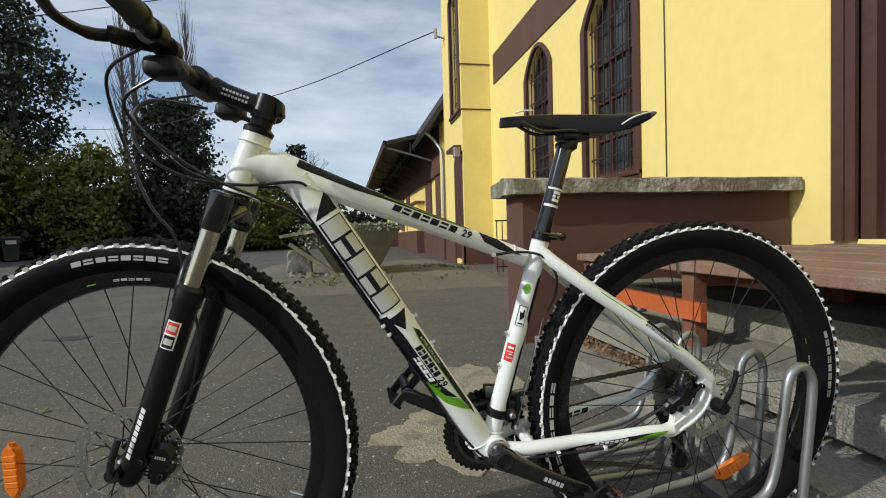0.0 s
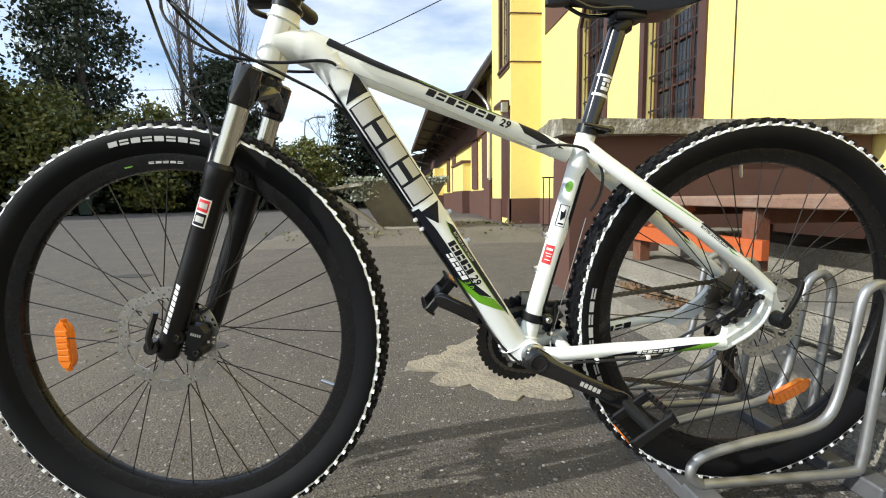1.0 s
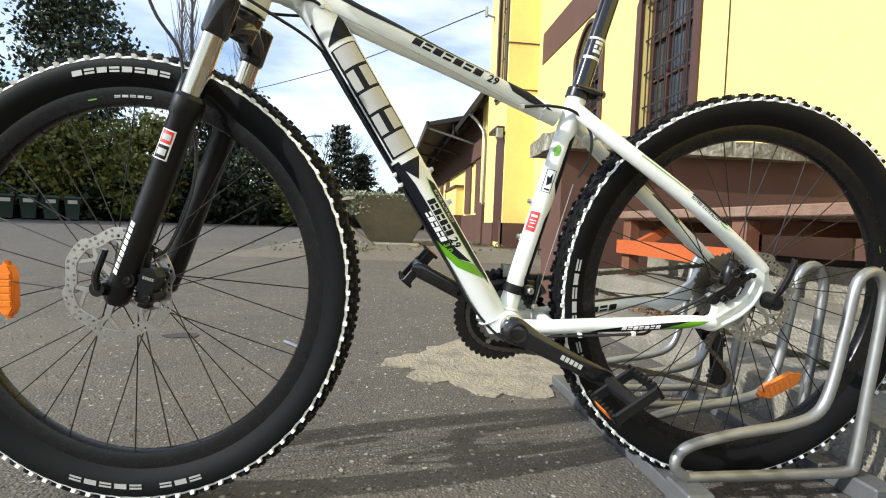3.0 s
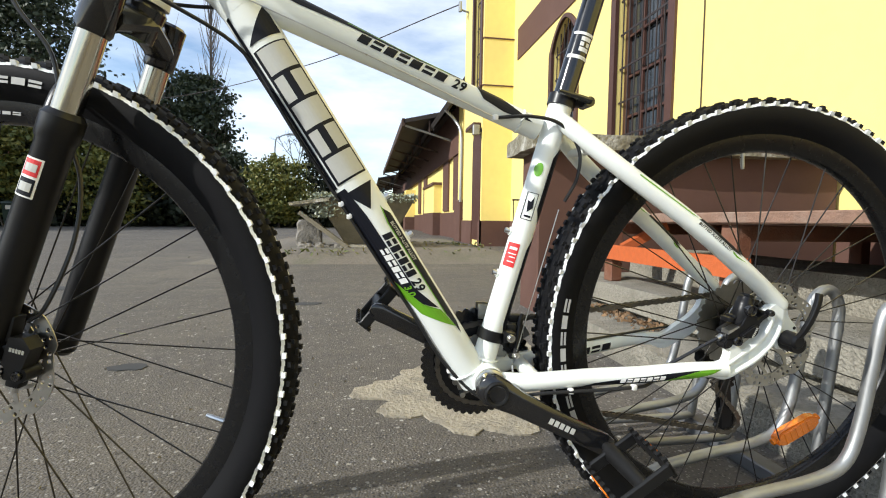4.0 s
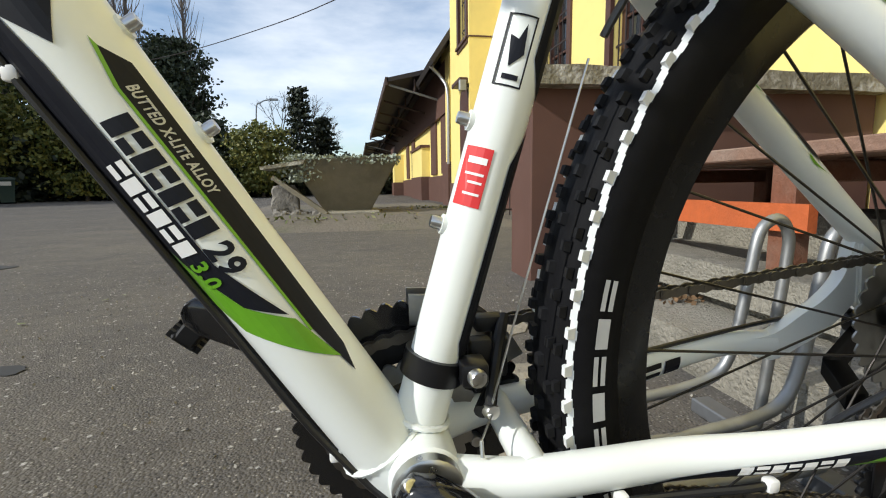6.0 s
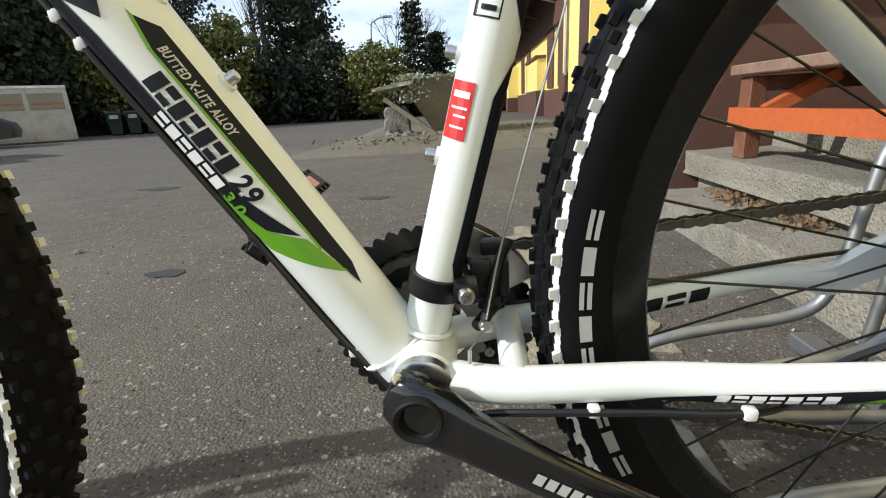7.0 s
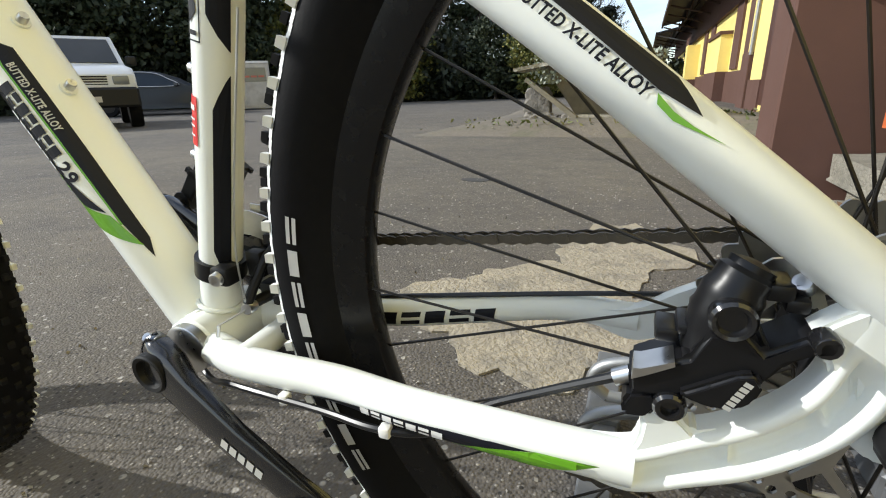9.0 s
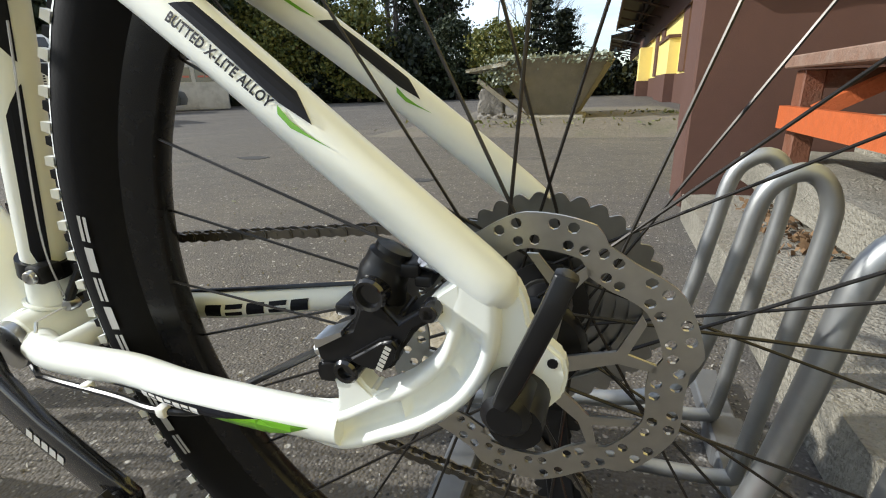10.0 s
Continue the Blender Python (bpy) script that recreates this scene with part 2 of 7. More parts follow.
def box(bm, lo, hi, bevel=0.0, seg=1, m=None):
    made = bmesh.ops.create_cube(bm, size=1.0)["verts"]
    c, s = [(a + b) / 2 for a, b in zip(lo, hi)], [b - a for a, b in zip(lo, hi)]
    for v in made:
        v.co = Vector((c[0] + v.co.x * s[0], c[1] + v.co.y * s[1], c[2] + v.co.z * s[2]))
    if bevel:
        edges = list({e for v in made for e in v.link_edges})
        made = bmesh.ops.bevel(bm, geom=edges, offset=bevel, segments=seg, affect="EDGES", profile=0.5)["verts"]
    if m is not None:
        bmesh.ops.transform(bm, matrix=m, verts=made)
    return made


def rings(bm, loops, cap=True, closed=True):
    """Skins a list of loops of points."""
    vs = [[bm.verts.new(p) for p in loop] for loop in loops]
    for a, b in zip(vs, vs[1:]):
        n = len(a)
        for i in range(n if closed else n - 1):
            bm.faces.new((a[i], a[(i + 1) % n], b[(i + 1) % n], b[i]))
    if cap:
        bm.faces.new(list(reversed(vs[0])))
        bm.faces.new(vs[-1])
    bmesh.ops.recalc_face_normals(bm, faces=bm.faces[:])
    return vs


def smooth_path(points, steps=6):
    """A Catmull-Rom line through the points."""
    p = [Vector(q) for q in points]
    p = [2 * p[0] - p[1]] + p + [2 * p[-1] - p[-2]]
    out = []
    for a, b, c, d in zip(p, p[1:], p[2:], p[3:]):
        for i in range(steps):
            t = i / steps
            out.append(0.5 * (2 * b + (c - a) * t + (2 * a - 5 * b + 4 * c - d) * t * t + (3 * b - a - 3 * c + d) * t ** 3))
    return out + [p[-2]]


def tube(bm, points, radius, n=10, cap=True):
    """A round tube along points; radius a number or one for each point."""
    p = [Vector(q) for q in points]
    r = radius if isinstance(radius, (list, tuple)) else [radius] * len(p)
    t = [(p[min(i + 1, len(p) - 1)] - p[max(i - 1, 0)]).normalized() for i in range(len(p))]
    side = t[0].orthogonal().normalized()
    loops = []
    for i, q in enumerate(p):
        side = (side - t[i] * side.dot(t[i])).normalized()
        up = t[i].cross(side)
        loops.append([q + r[i] * (math.cos(a) * side + math.sin(a) * up) for a in (2 * math.pi * k / n for k in range(n))])
    return rings(bm, loops, cap)


def lathe(bm, profile, n=48, centre=(0, 0, 0), close=False):
    """Turns (radius, y) pairs about the y axis."""
    c = Vector(centre)
    vs = [[bm.verts.new(c + Vector((r * math.cos(2 * math.pi * k / n), y, r * math.sin(2 * math.pi * k / n)))) for k in range(n)] for r, y in profile]
    pairs = list(zip(vs, vs[1:])) + ([(vs[-1], vs[0])] if close else [])
    for a, b in pairs:
        for k in range(n):
            bm.faces.new((a[k], a[(k + 1) % n], b[(k + 1) % n], b[k]))
    if not close:
        for loop in (vs[0], vs[-1]):
            bm.faces.new(loop)
    bmesh.ops.recalc_face_normals(bm, faces=bm.faces[:])
    return vs


def prism(bm, outline, d0, d1, axis="y"):
    """A flat outline of (u, v) pairs pushed from d0 to d1 along an axis."""
    def at(u, v, d):
        return {"y": (u, d, v), "x": (d, u, v), "z": (u, v, d)}[axis]
    a = [bm.verts.new(at(u, v, d0)) for u, v in outline]
    b = [bm.verts.new(at(u, v, d1)) for u, v in outline]
    n = len(a)
    made = [bm.faces.new(a), bm.faces.new(list(reversed(b)))]
    made += [bm.faces.new((a[i], b[i], b[(i + 1) % n], a[(i + 1) % n])) for i in range(n)]
    bmesh.ops.recalc_face_normals(bm, faces=bm.faces[:])
    return made


def quads(name, centres, size, rng, flat=0.0, stretch=1.6):
    """Many loose leaf-like quads in one mesh."""
    n = len(centres)
    a = rng.normal(size=(n, 3))
    a /= np.linalg.norm(a, axis=1, keepdims=True)
    b = np.cross(a, rng.normal(size=(n, 3)))
    b /= np.linalg.norm(b, axis=1, keepdims=True)
    s = (size * rng.uniform(0.6, 1.3, n))[:, None]
    c = np.asarray(centres)
    v = np.stack([c - a * s * stretch, c - b * s, c + a * s * stretch, c + b * s], 1).reshape(-1, 3)
    f = np.arange(4 * n).reshape(-1, 4)
    me = bpy.data.meshes.new(name)
    me.from_pydata(v.tolist(), [], f.tolist())
    return me


def text_mesh(body, height):
    """The word as a flat mesh in the xy plane, from the built-in font."""
    cu = bpy.data.curves.new("word", "FONT")
    cu.body, cu.size, cu.resolution_u = body, height / 0.7, 3
    cu.offset, cu.shear, cu.space_character = height * 0.045, 0.2, 1.1
    ob = bpy.data.objects.new("word", cu)
    scene.collection.objects.link(ob)
    me = bpy.data.meshes.new_from_object(ob.evaluated_get(bpy.context.evaluated_depsgraph_get()))
    bpy.data.objects.remove(ob)
    bm = bmesh.new()
    bm.from_mesh(me)
    bpy.data.meshes.remove(me)
    return bm


# ---- ground ----
bm = bmesh.new()
gx = [-900, -200, -60, -30] + [-20 + 1.0 * k for k in range(31)] + [20, 60, 200, 900]
gy = [-900, -100, -30, -10] + [-4 + 1.0 * k for k in range(37)] + [45, 80, 200, 900]
grid = [[bm.verts.new((x, y, 0.012 * noise.noise(Vector((x * 0.4, y * 0.4, 0))) * min(1, max(0, (math.hypot(x, y) - 1.6) / 2)) if math.hypot(x, y) < 60 else 0)) for x in gx] for y in gy]
for ra, rb in zip(grid, grid[1:]):
    for k in range(len(gx) - 1):
        bm.faces.new((ra[k], ra[k + 1], rb[k + 1], rb[k]))
ground = solo("ground", bm, M_ASPHALT, "worn grey asphalt yard with pale grit and stains", "ground", kind="structure", sharp=60)


def blob_outline(cx, cy, rx, ry, rough, n=64, seed=0.0):
    out = []
    for k in range(n):
        a = 2 * math.pi * k / n
        f = 1 + rough * noise.fractal(Vector((math.cos(a) * 1.6 + seed, math.sin(a) * 1.6, seed)), 1.0, 2.0, 5)
        out.append((cx + rx * f * math.cos(a), cy + ry * f * math.sin(a)))
    return out


bm = bmesh.new()
prism(bm, blob_outline(0.14, 0.77, 0.34, 0.29, 0.5, 90, 2.3), -0.01, 0.005, "z")
prism(bm, blob_outline(0.30, 1.22, 0.2, 0.32, 0.5, 60, 5.1), -0.01, 0.0042, "z")
part("concrete_patch", bm, M_PATCH, ground, "pale worn concrete patch", 0)
bm = bmesh.new()
for k, (x, y, s) in enumerate(((-1.02, 1.13, 0.07), (-0.55, 2.4, 0.1), (-2.4, 3.2, 0.16))):
    prism(bm, blob_outline(x, y, s, s * 0.55, 0.3, 24, k * 3.1), -0.01, 0.0035, "z")
part("tar_spot", bm, mat("tar", (0.04, 0.04, 0.04), 0.8, grain=30, var=0.3), ground, "dark tar spot", 0)
# loose grit and dry leaves near the camera
rng = np.random.default_rng(5)
pts = np.stack([rng.uniform(-1.9, 1.0, 1500), rng.uniform(-0.3, 2.6, 1500), rng.uniform(0.001, 0.004, 1500)], 1)
grit = quads("grit", pts, 0.0035, rng, stretch=1.2)
grit.materials.append(mat("grit", (0.3, 0.28, 0.24), 0.9, grain=40, var=0.4))
g_ob = tagged(new("grit", grit), kind="stuff")
g_ob.parent = ground
leaf_rng = random.Random(4)
for k in range(14):
    x, y = ((-1.6, 1.43) if k == 0 else (leaf_rng.uniform(-3.2, 0.6), leaf_rng.uniform(1.0, 4.6)))
    bm = bmesh.new()
    s = 0.03 if k == 0 else 0.018
    a = leaf_rng.uniform(0, 6)
    prof = [(-1, 0, 0.2), (-0.4, 0.45, 0.25), (0.4, 0.4, 0.1), (1, 0, 0.35), (0.4, -0.4, 0.2), (-0.4, -0.45, 0.3)]
    bm.faces.new([bm.verts.new((x + s * (u * math.cos(a) - v * math.sin(a)), y + s * (u * math.sin(a) + v * math.cos(a)), 0.004 + s * w)) for u, v, w in prof])
    solo("dry_leaf", bm, M_GRASS, "dry fallen leaf lying on the asphalt", "leaf", "fallen leaves", sharp=0)

# dirt bank with the trough
before = set(bpy.data.objects.keys())
bm = bmesh.new()
n = 26
bank = [[None] * (n + 1) for _ in range(n + 1)]
for i in range(n + 1):
    for j in range(n + 1):
        x, y = -2.2 + 4.2 * i / n, 4.0 + 5.0 * j / n
        e = min(x + 2.2, 2.0 - x, y - 4.0, 9.0 - y)
        h = min(1, max(0, (e - 0.25 * noise.noise(Vector((x, y, 3)))) / 0.9))
        bank[i][j] = bm.verts.new((x, y, -0.02 + 0.16 * h * h * (3 - 2 * h) + 0.018 * noise.noise(Vector((x * 5, y * 5, 1))) * h))
for i in range(n):
    for j in range(n):
        bm.faces.new((bank[i][j], bank[i + 1][j], bank[i + 1][j + 1], bank[i][j + 1]))
dirt_bank = solo("dirt_bank", bm, M_DIRT, "low bank of bare dirt with tufts of grass", "ground", kind="structure", sharp=60)
rng = np.random.default_rng(8)
tuft = np.concatenate([rng.normal((cx, cy, 0), (sx, sy, 0), (cnt, 3)) for cx, cy, sx, sy, cnt in ((-0.6, 4.6, 0.45, 0.05, 90), (0.95, 6.3, 0.3, 0.3, 420), (0.4, 4.8, 0.5, 0.1, 60), (-1.3, 5.0, 0.2, 0.2, 40))])
tuft[:, 2] = rng.uniform(0.05, 0.15, len(tuft))
gm = quads("grass", tuft, 0.014, rng, stretch=2.4)
gm.materials.append(M_GRASS)
tagged(new("grass", gm), "sparse green and dry grass tufts on the dirt", "grass", kind="stuff")

trough = thing("stone_trough", "grey concrete trough with sloping sides and a broken slab end", "trough")
bm = bmesh.new()
lo = [(-0.42, 5.35), (0.08, 5.35), (0.1, 6.1), (-0.42, 6.1)]
hi = [(-0.78, 5.0), (0.44, 5.15), (0.5, 6.5), (-0.8, 6.4)]
hin = [(-0.7, 5.09), (0.36, 5.24), (0.42, 6.4), (-0.72, 6.3)]
loin = [(-0.36, 5.42), (0.03, 5.42), (0.05, 6.02), (-0.36, 6.02)]
rings(bm, [[Vector((x, y, 0.13)) for x, y in lo], [Vector((x, y, 0.74 + 0.05 * (x > 0))) for x, y in hi], [Vector((x, y, 0.74 + 0.05 * (x > 0))) for x, y in hin], [Vector((x, y, 0.4)) for x, y in loin]])
bmesh.ops.bevel(bm, geom=bm.edges[:], offset=0.012, segments=2, affect="EDGES")
part("basin", bm, M_TROUGH, trough)
bm = bmesh.new()
prism(bm, [(-1.06, 0.632), (-0.62, 0.69), (-0.6, 0.735), (-1.07, 0.665)], 4.95, 5.5)
part("broken_slab", bm, M_CAP, trough)
bm = bmesh.new()
tube(bm, [(-0.98, 5.2, 0.56), (-0.4, 5.1, 0.14)], 0.035, 4)
part("leaning_bar", bm, M_TROUGH, trough)
bm = bmesh.new()
box(bm, (-0.5, 5.1, 0.08), (0.2, 5.9, 0.17), 0.02)
part("base_slab", bm, M_CONCRETE, trough)
rng = np.random.default_rng(2)
pl = np.stack([rng.uniform(-0.8, 0.45, 1900), rng.uniform(5.0, 6.3, 1900), rng.uniform(0.7, 0.8, 1900)], 1)
hang_ = np.stack([rng.normal(-0.68, 0.1, 700), rng.uniform(4.95, 5.3, 700), rng.uniform(0.5, 0.8, 700)], 1)
pm = quads("plants", np.concatenate([pl, hang_]), 0.014, rng)
pm.materials.append(M_LICHEN)
tagged(new("plants", pm), "grey-green creeping plants growing in the trough", "plant", kind="stuff")


def rock(name, at, size, seed, label, group=""):
    bm = bmesh.new()
    bmesh.ops.create_icosphere(bm, subdivisions=3, radius=1.0)
    for v in bm.verts:
        d = v.co.normalized()
        r = 0.85 + 0.35 * noise.fractal(d * 1.3 + Vector((seed, 0, 0)), 1.0, 2.0, 4)
        q = Vector([max(-0.72, min(0.72, c)) for c in d * r * 1.05])
        v.co = Vector((at[0] + q.x * size[0], at[1] + q.y * size[1], at[2] + (q.z + 0.7) * size[2]))
    return solo(name, bm, M_STONE, label, "stone", group, sharp=25)


rock("rock", (-0.9, 5.55, 0.1), (0.22, 0.2, 0.26), 3, "rough pale block of stone standing on the dirt")
rr = random.Random(7)
for k in range(22):
    rock("rubble", (-0.75 + rr.uniform(-0.25, 0.3), 5.15 + rr.uniform(-0.12, 0.3), 0.09), [rr.uniform(0.03, 0.085) for _ in range(3)], k * 1.7, "small broken rubble stone lying on the dirt", "rubble under the trough")

set_back(before)

# ---- steps, landing and parapet ----
def slab(name, lo, hi, label, wob=0.012, cuts=7, material=M_CONCRETE):
    bm = bmesh.new()
    box(bm, lo, hi)
    bmesh.ops.subdivide_edges(bm, edges=bm.edges[:], cuts=cuts, use_grid_fill=True)
    bm.normal_update()
    for v in bm.verts:
        if v.co.z > lo[2] + 0.01:
            v.co += v.normal * wob * noise.fractal(v.co * 4.5, 1.0, 2.0, 4)
    return solo(name, bm, material, label, "step", kind="structure", sharp=40)


slab("step_1", (0.80, -2.6, -0.05), (1.2, 1.74, 0.105), "low worn concrete step at the foot of the stair", cuts=14)
slab("step_2", (1.03, -2.6, 0.14), (1.5, 1.96, 0.245), "thick worn concrete step with a dark gap below", cuts=14)
slab("step_core", (1.1, -2.6, -0.05), (1.6, 1.96, 0.2), "dark concrete below the steps", material=M_CONCRETE)
slab("step_3", (1.42, -2.6, 0.2), (1.9, 1.96, 0.385), "mossy worn concrete step below the platform", cuts=12)
rng = np.random.default_rng(3)
mo = np.stack([rng.normal(1.0, 0.03, 260), rng.uniform(1.0, 1.6, 260), rng.uniform(0.105, 0.13, 260)], 1)
mm = quads("leaf_litter", mo, 0.008, rng)
mm.materials.append(mat("dead_leaf", (0.2, 0.12, 0.06), 0.9, grain=20, var=0.5))
tagged(new("leaf_litter", mm), "brown dead leaves caught on the step", "leaf", kind="stuff")

bm = bmesh.new()
box(bm, (0.825, 1.97, -0.05), (2.88, 2.27, 0.985), 0.008)
solo("parapet_wall", bm, M_BROWN, "low brown painted stair wall with chipped edges", "wall", kind="structure")
bm = bmesh.new()
box(bm, (0.745, 1.87, 0.965), (2.88, 2.37, 1.05))
bmesh.ops.subdivide_edges(bm, edges=bm.edges[:], cuts=14, use_grid_fill=True)
for v in bm.verts:
    if v.co.z > 1.02:
        v.co.z += 0.035 * (1 - abs(v.co.y - 2.12) / 0.3)
    v.co += Vector((0, 1, 1)) * 0.009 * noise.fractal(v.co * 7, 1.0, 2.0, 4)
solo("coping", bm, M_CAP, "weathered pale stone coping on the stair wall", "coping", kind="structure", sharp=40)

# timber platform over the steps, up to the wall
platform = thing("timber_platform", "red-brown painted timber platform on posts over the concrete steps", "platform")
for k in range(12):
    x = 1.045 + 0.1535 * k
    bm = bmesh.new()
    dz = 0.004 * math.sin(k * 2.3)
    box(bm, (x, -2.4 + 0.03 * math.sin(k * 1.7), 0.552 + dz), (x + 0.147, 1.66 + 0.02 * math.sin(k * 3.1), 0.59 + dz), 0.004)
    part("plank", bm, M_BENCHTOP, platform)
for y in (1.56, 0.73, -0.18, -1.1, -2.0):
    for x, foot in ((1.075, 0.245), (1.8, 0.385), (2.6, 0.0)):
        bm = bmesh.new()
        box(bm, (x, y, foot), (x + 0.06, y + 0.075, 0.546), 0.004)
        part("leg", bm, M_BENCH, platform)
    bm = bmesh.new()
    box(bm, (1.082, y + 0.01, 0.49), (2.86, y + 0.065, 0.546), 0.004)
    part("beam", bm, M_BENCH, platform)
bm = bmesh.new()
rings(bm, [[Vector((x, y, z + o)) for x, o in ((1.045, -0.036), (1.073, -0.036), (1.073, 0.036), (1.045, 0.036))] for y, z in ((1.64, 0.40), (0.66, 0.40))])
part("front_board", bm, M_ORANGE, platform, "bright orange painted board")
bm = bmesh.new()
tube(bm, [(1.1, 1.5, 0.42), (1.3, 1.45, 0.54)], 0.03, 4)
part("brace", bm, M_ORANGE, platform)

# ---- building ----
def opening_wall(bm, x0, x1, y0, y1, z0, z1, openings):
    """A wall along y with arched openings: rows of (y from, y to, sill, spring, rise)."""
    at = y0
    for a, b, sill, spring, rise in sorted(openings):
        if a > at:
            box(bm, (x0, at, z0), (x1, a, z1))
        if sill > z0:
            box(bm, (x0, a, z0), (x1, b, sill))
        arch = [(a + (b - a) * k / 12, spring + rise * math.sin(math.pi * k / 12) ** 0.8 if rise else spring) for k in range(13)]
        prism(bm, [(b, z1), (a, z1)] + arch, x0, x1, "x")
        at = b
    box(bm, (x0, at, z0), (x1, y1, z1))


WINDOWS = [(3.88, 4.96, 1.38, 3.35, 0.42), (6.12, 7.06, 1.5, 3.36, 0.4)]
DOOR = (-0.25, 1.52, 0.62, 3.1, 0.6)
bm = bmesh.new()
opening_wall(bm, 2.91, 3.35, -9, 9.3, -0.05, 9.0, WINDOWS + [DOOR])
solo("wall_east", bm, M_YELLOW, "yellow plastered station wall with arched openings", "wall", kind="structure", sharp=25)
bm = bmesh.new()
opening_wall(bm, 2.885, 2.91, 2.28, 9.2, -0.05, 0.55, [])
# brown sheet over the yellow wall, standing for the shade under the platform
box(bm, (2.885, -9.0, -0.05), (2.91, 1.96, 0.55))
solo("plinth", bm, M_BROWN, "brown painted plinth, with a brown sheet below the platform for the shade there", "wall", kind="structure", sharp=25)
bm = bmesh.new()
box(bm, (2.89, 5.2, 3.86), (2.91, 8.95, 4.5), 0.01)
solo("trim", bm, M_BROWN, "brown band high on the yellow wall", "trim", kind="structure", sharp=25)
bm = bmesh.new()
tube(bm, [(2.9, 3.35, 1.0), (2.9, 3.36, 2.5), (2.9, 3.40, 6)], 0.006, 6)
solo("wall_cable", bm, M_TIMBER, "thin grey cable running down the yellow wall", "cable")


def arched_window(name, x, spec, bars, label):
    a, b, sill, spring, rise = spec
    win = thing(name, label, "window", kind="structure")

    def outline(g):
        return [(b - g, sill + g), (a + g, sill + g)] + [(a + g + (b - a - 2 * g) * k / 12, spring + (rise - g * 0.5) * math.sin(math.pi * k / 12) ** 0.8) for k in range(13)]

    def ring(o, i, d0, d1, nm, material):
        bm = bmesh.new()
        vs = [[bm.verts.new((d, u, v)) for u, v in loop] for loop, d in ((o, d0), (i, d0), (i, d1), (o, d1))]
        m = len(o)
        for p, q in zip(vs, vs[1:] + vs[:1]):
            for k in range(m):
                bm.faces.new((p[k], p[(k + 1) % m], q[(k + 1) % m], q[k]))
        bmesh.ops.recalc_face_normals(bm, faces=bm.faces[:])
        part(nm, bm, material, win, sharp=25)

    ring(outline(-0.11), outline(0.004), x - 0.03, x + 0.02, "window_surround", M_TRIM)
    ring(outline(0.002), outline(0.07), x + 0.12, x + 0.2, "window_frame", M_TRIM)
    bm = bmesh.new()
    bm.faces.new([bm.verts.new((x + 0.17, u, v)) for u, v in outline(0.05)])
    part("pane", bm, M_GLASS, win, "dark window glass", 0)
    for f in (0.33, 0.66):
        bm = bmesh.new()
        box(bm, (x + 0.135, a + (b - a) * f - 0.02, sill + 0.05), (x + 0.165, a + (b - a) * f + 0.02, spring + rise * 0.8))
        part("mullion", bm, M_TRIM, win)
    for f in (0.25, 0.5, 0.75):
        bm = bmesh.new()
        z = sill + (spring - sill) * f
        box(bm, (x + 0.137, a + 0.05, z - 0.015), (x + 0.163, b - 0.05, z + 0.015))
        part("glazing_bar", bm, M_TRIM, win)
    for k in range(bars):
        y = a + 0.05 + (b - a - 0.1) * k / (bars - 1)
        f = (y - a) / (b - a)
        bm = bmesh.new()
        tube(bm, [(x + 0.06, y, sill), (x + 0.06, y, spring + rise * math.sin(math.pi * f) ** 0.8)], 0.009, 6)
        part("iron_bar", bm, M_IRON, win)
    for k in range(5):
        z = sill + 0.25 + (spring - sill - 0.3) * k / 4
        bm = bmesh.new()
        box(bm, (x + 0.052, a, z - 0.012), (x + 0.06, b, z + 0.012))
        part("iron_strap", bm, M_IRON, win)
    bm = bmesh.new()
    box(bm, (x - 0.06, a - 0.11, sill - 0.06), (x + 0.1, b + 0.11, sill - 0.004), 0.008)
    part("window_sill", bm, M_TRIM, win)
    return win


arched_window("window_1", 2.91, WINDOWS[0], 8, "tall arched window with brown frame and iron bars")
arched_window("window_2", 2.91, WINDOWS[1], 7, "tall arched window with brown frame and iron bars")

# the main door
door = thing("door_1", "dark brown panelled double door with glass and a moulded frame", "door", kind="structure")
a, b, sill, spring, rise = DOOR
for g0, g1, d0, d1 in ((-0.14, -0.06, 2.865, 2.93), (-0.065, 0.0, 2.88, 2.95), (-0.005, 0.09, 2.93, 3.02)):
    bm = bmesh.new()
    loops = []
    for g in (g0, g1):
        loops.append([(b - g, sill - 0.01)] + [(b - g - (b - a - 2 * g) * k / 14, spring + (rise - g) * math.sin(math.pi * k / 14) ** 0.8) for k in range(15)] + [(a + g, sill - 0.01)])
    vs = [[bm.verts.new((d, u, v)) for u, v in loop] for loop, d in ((loops[0], d0), (loops[1], d0), (loops[1], d1), (loops[0], d1))]
    for p, q in zip(vs, vs[1:] + vs[:1]):
        for k in range(len(p) - 1):
            bm.faces.new((p[k], p[k + 1], q[k + 1], q[k]))
    bmesh.ops.recalc_face_normals(bm, faces=bm.faces[:])
    part("door_frame", bm, M_TRIM, door, sharp=25)
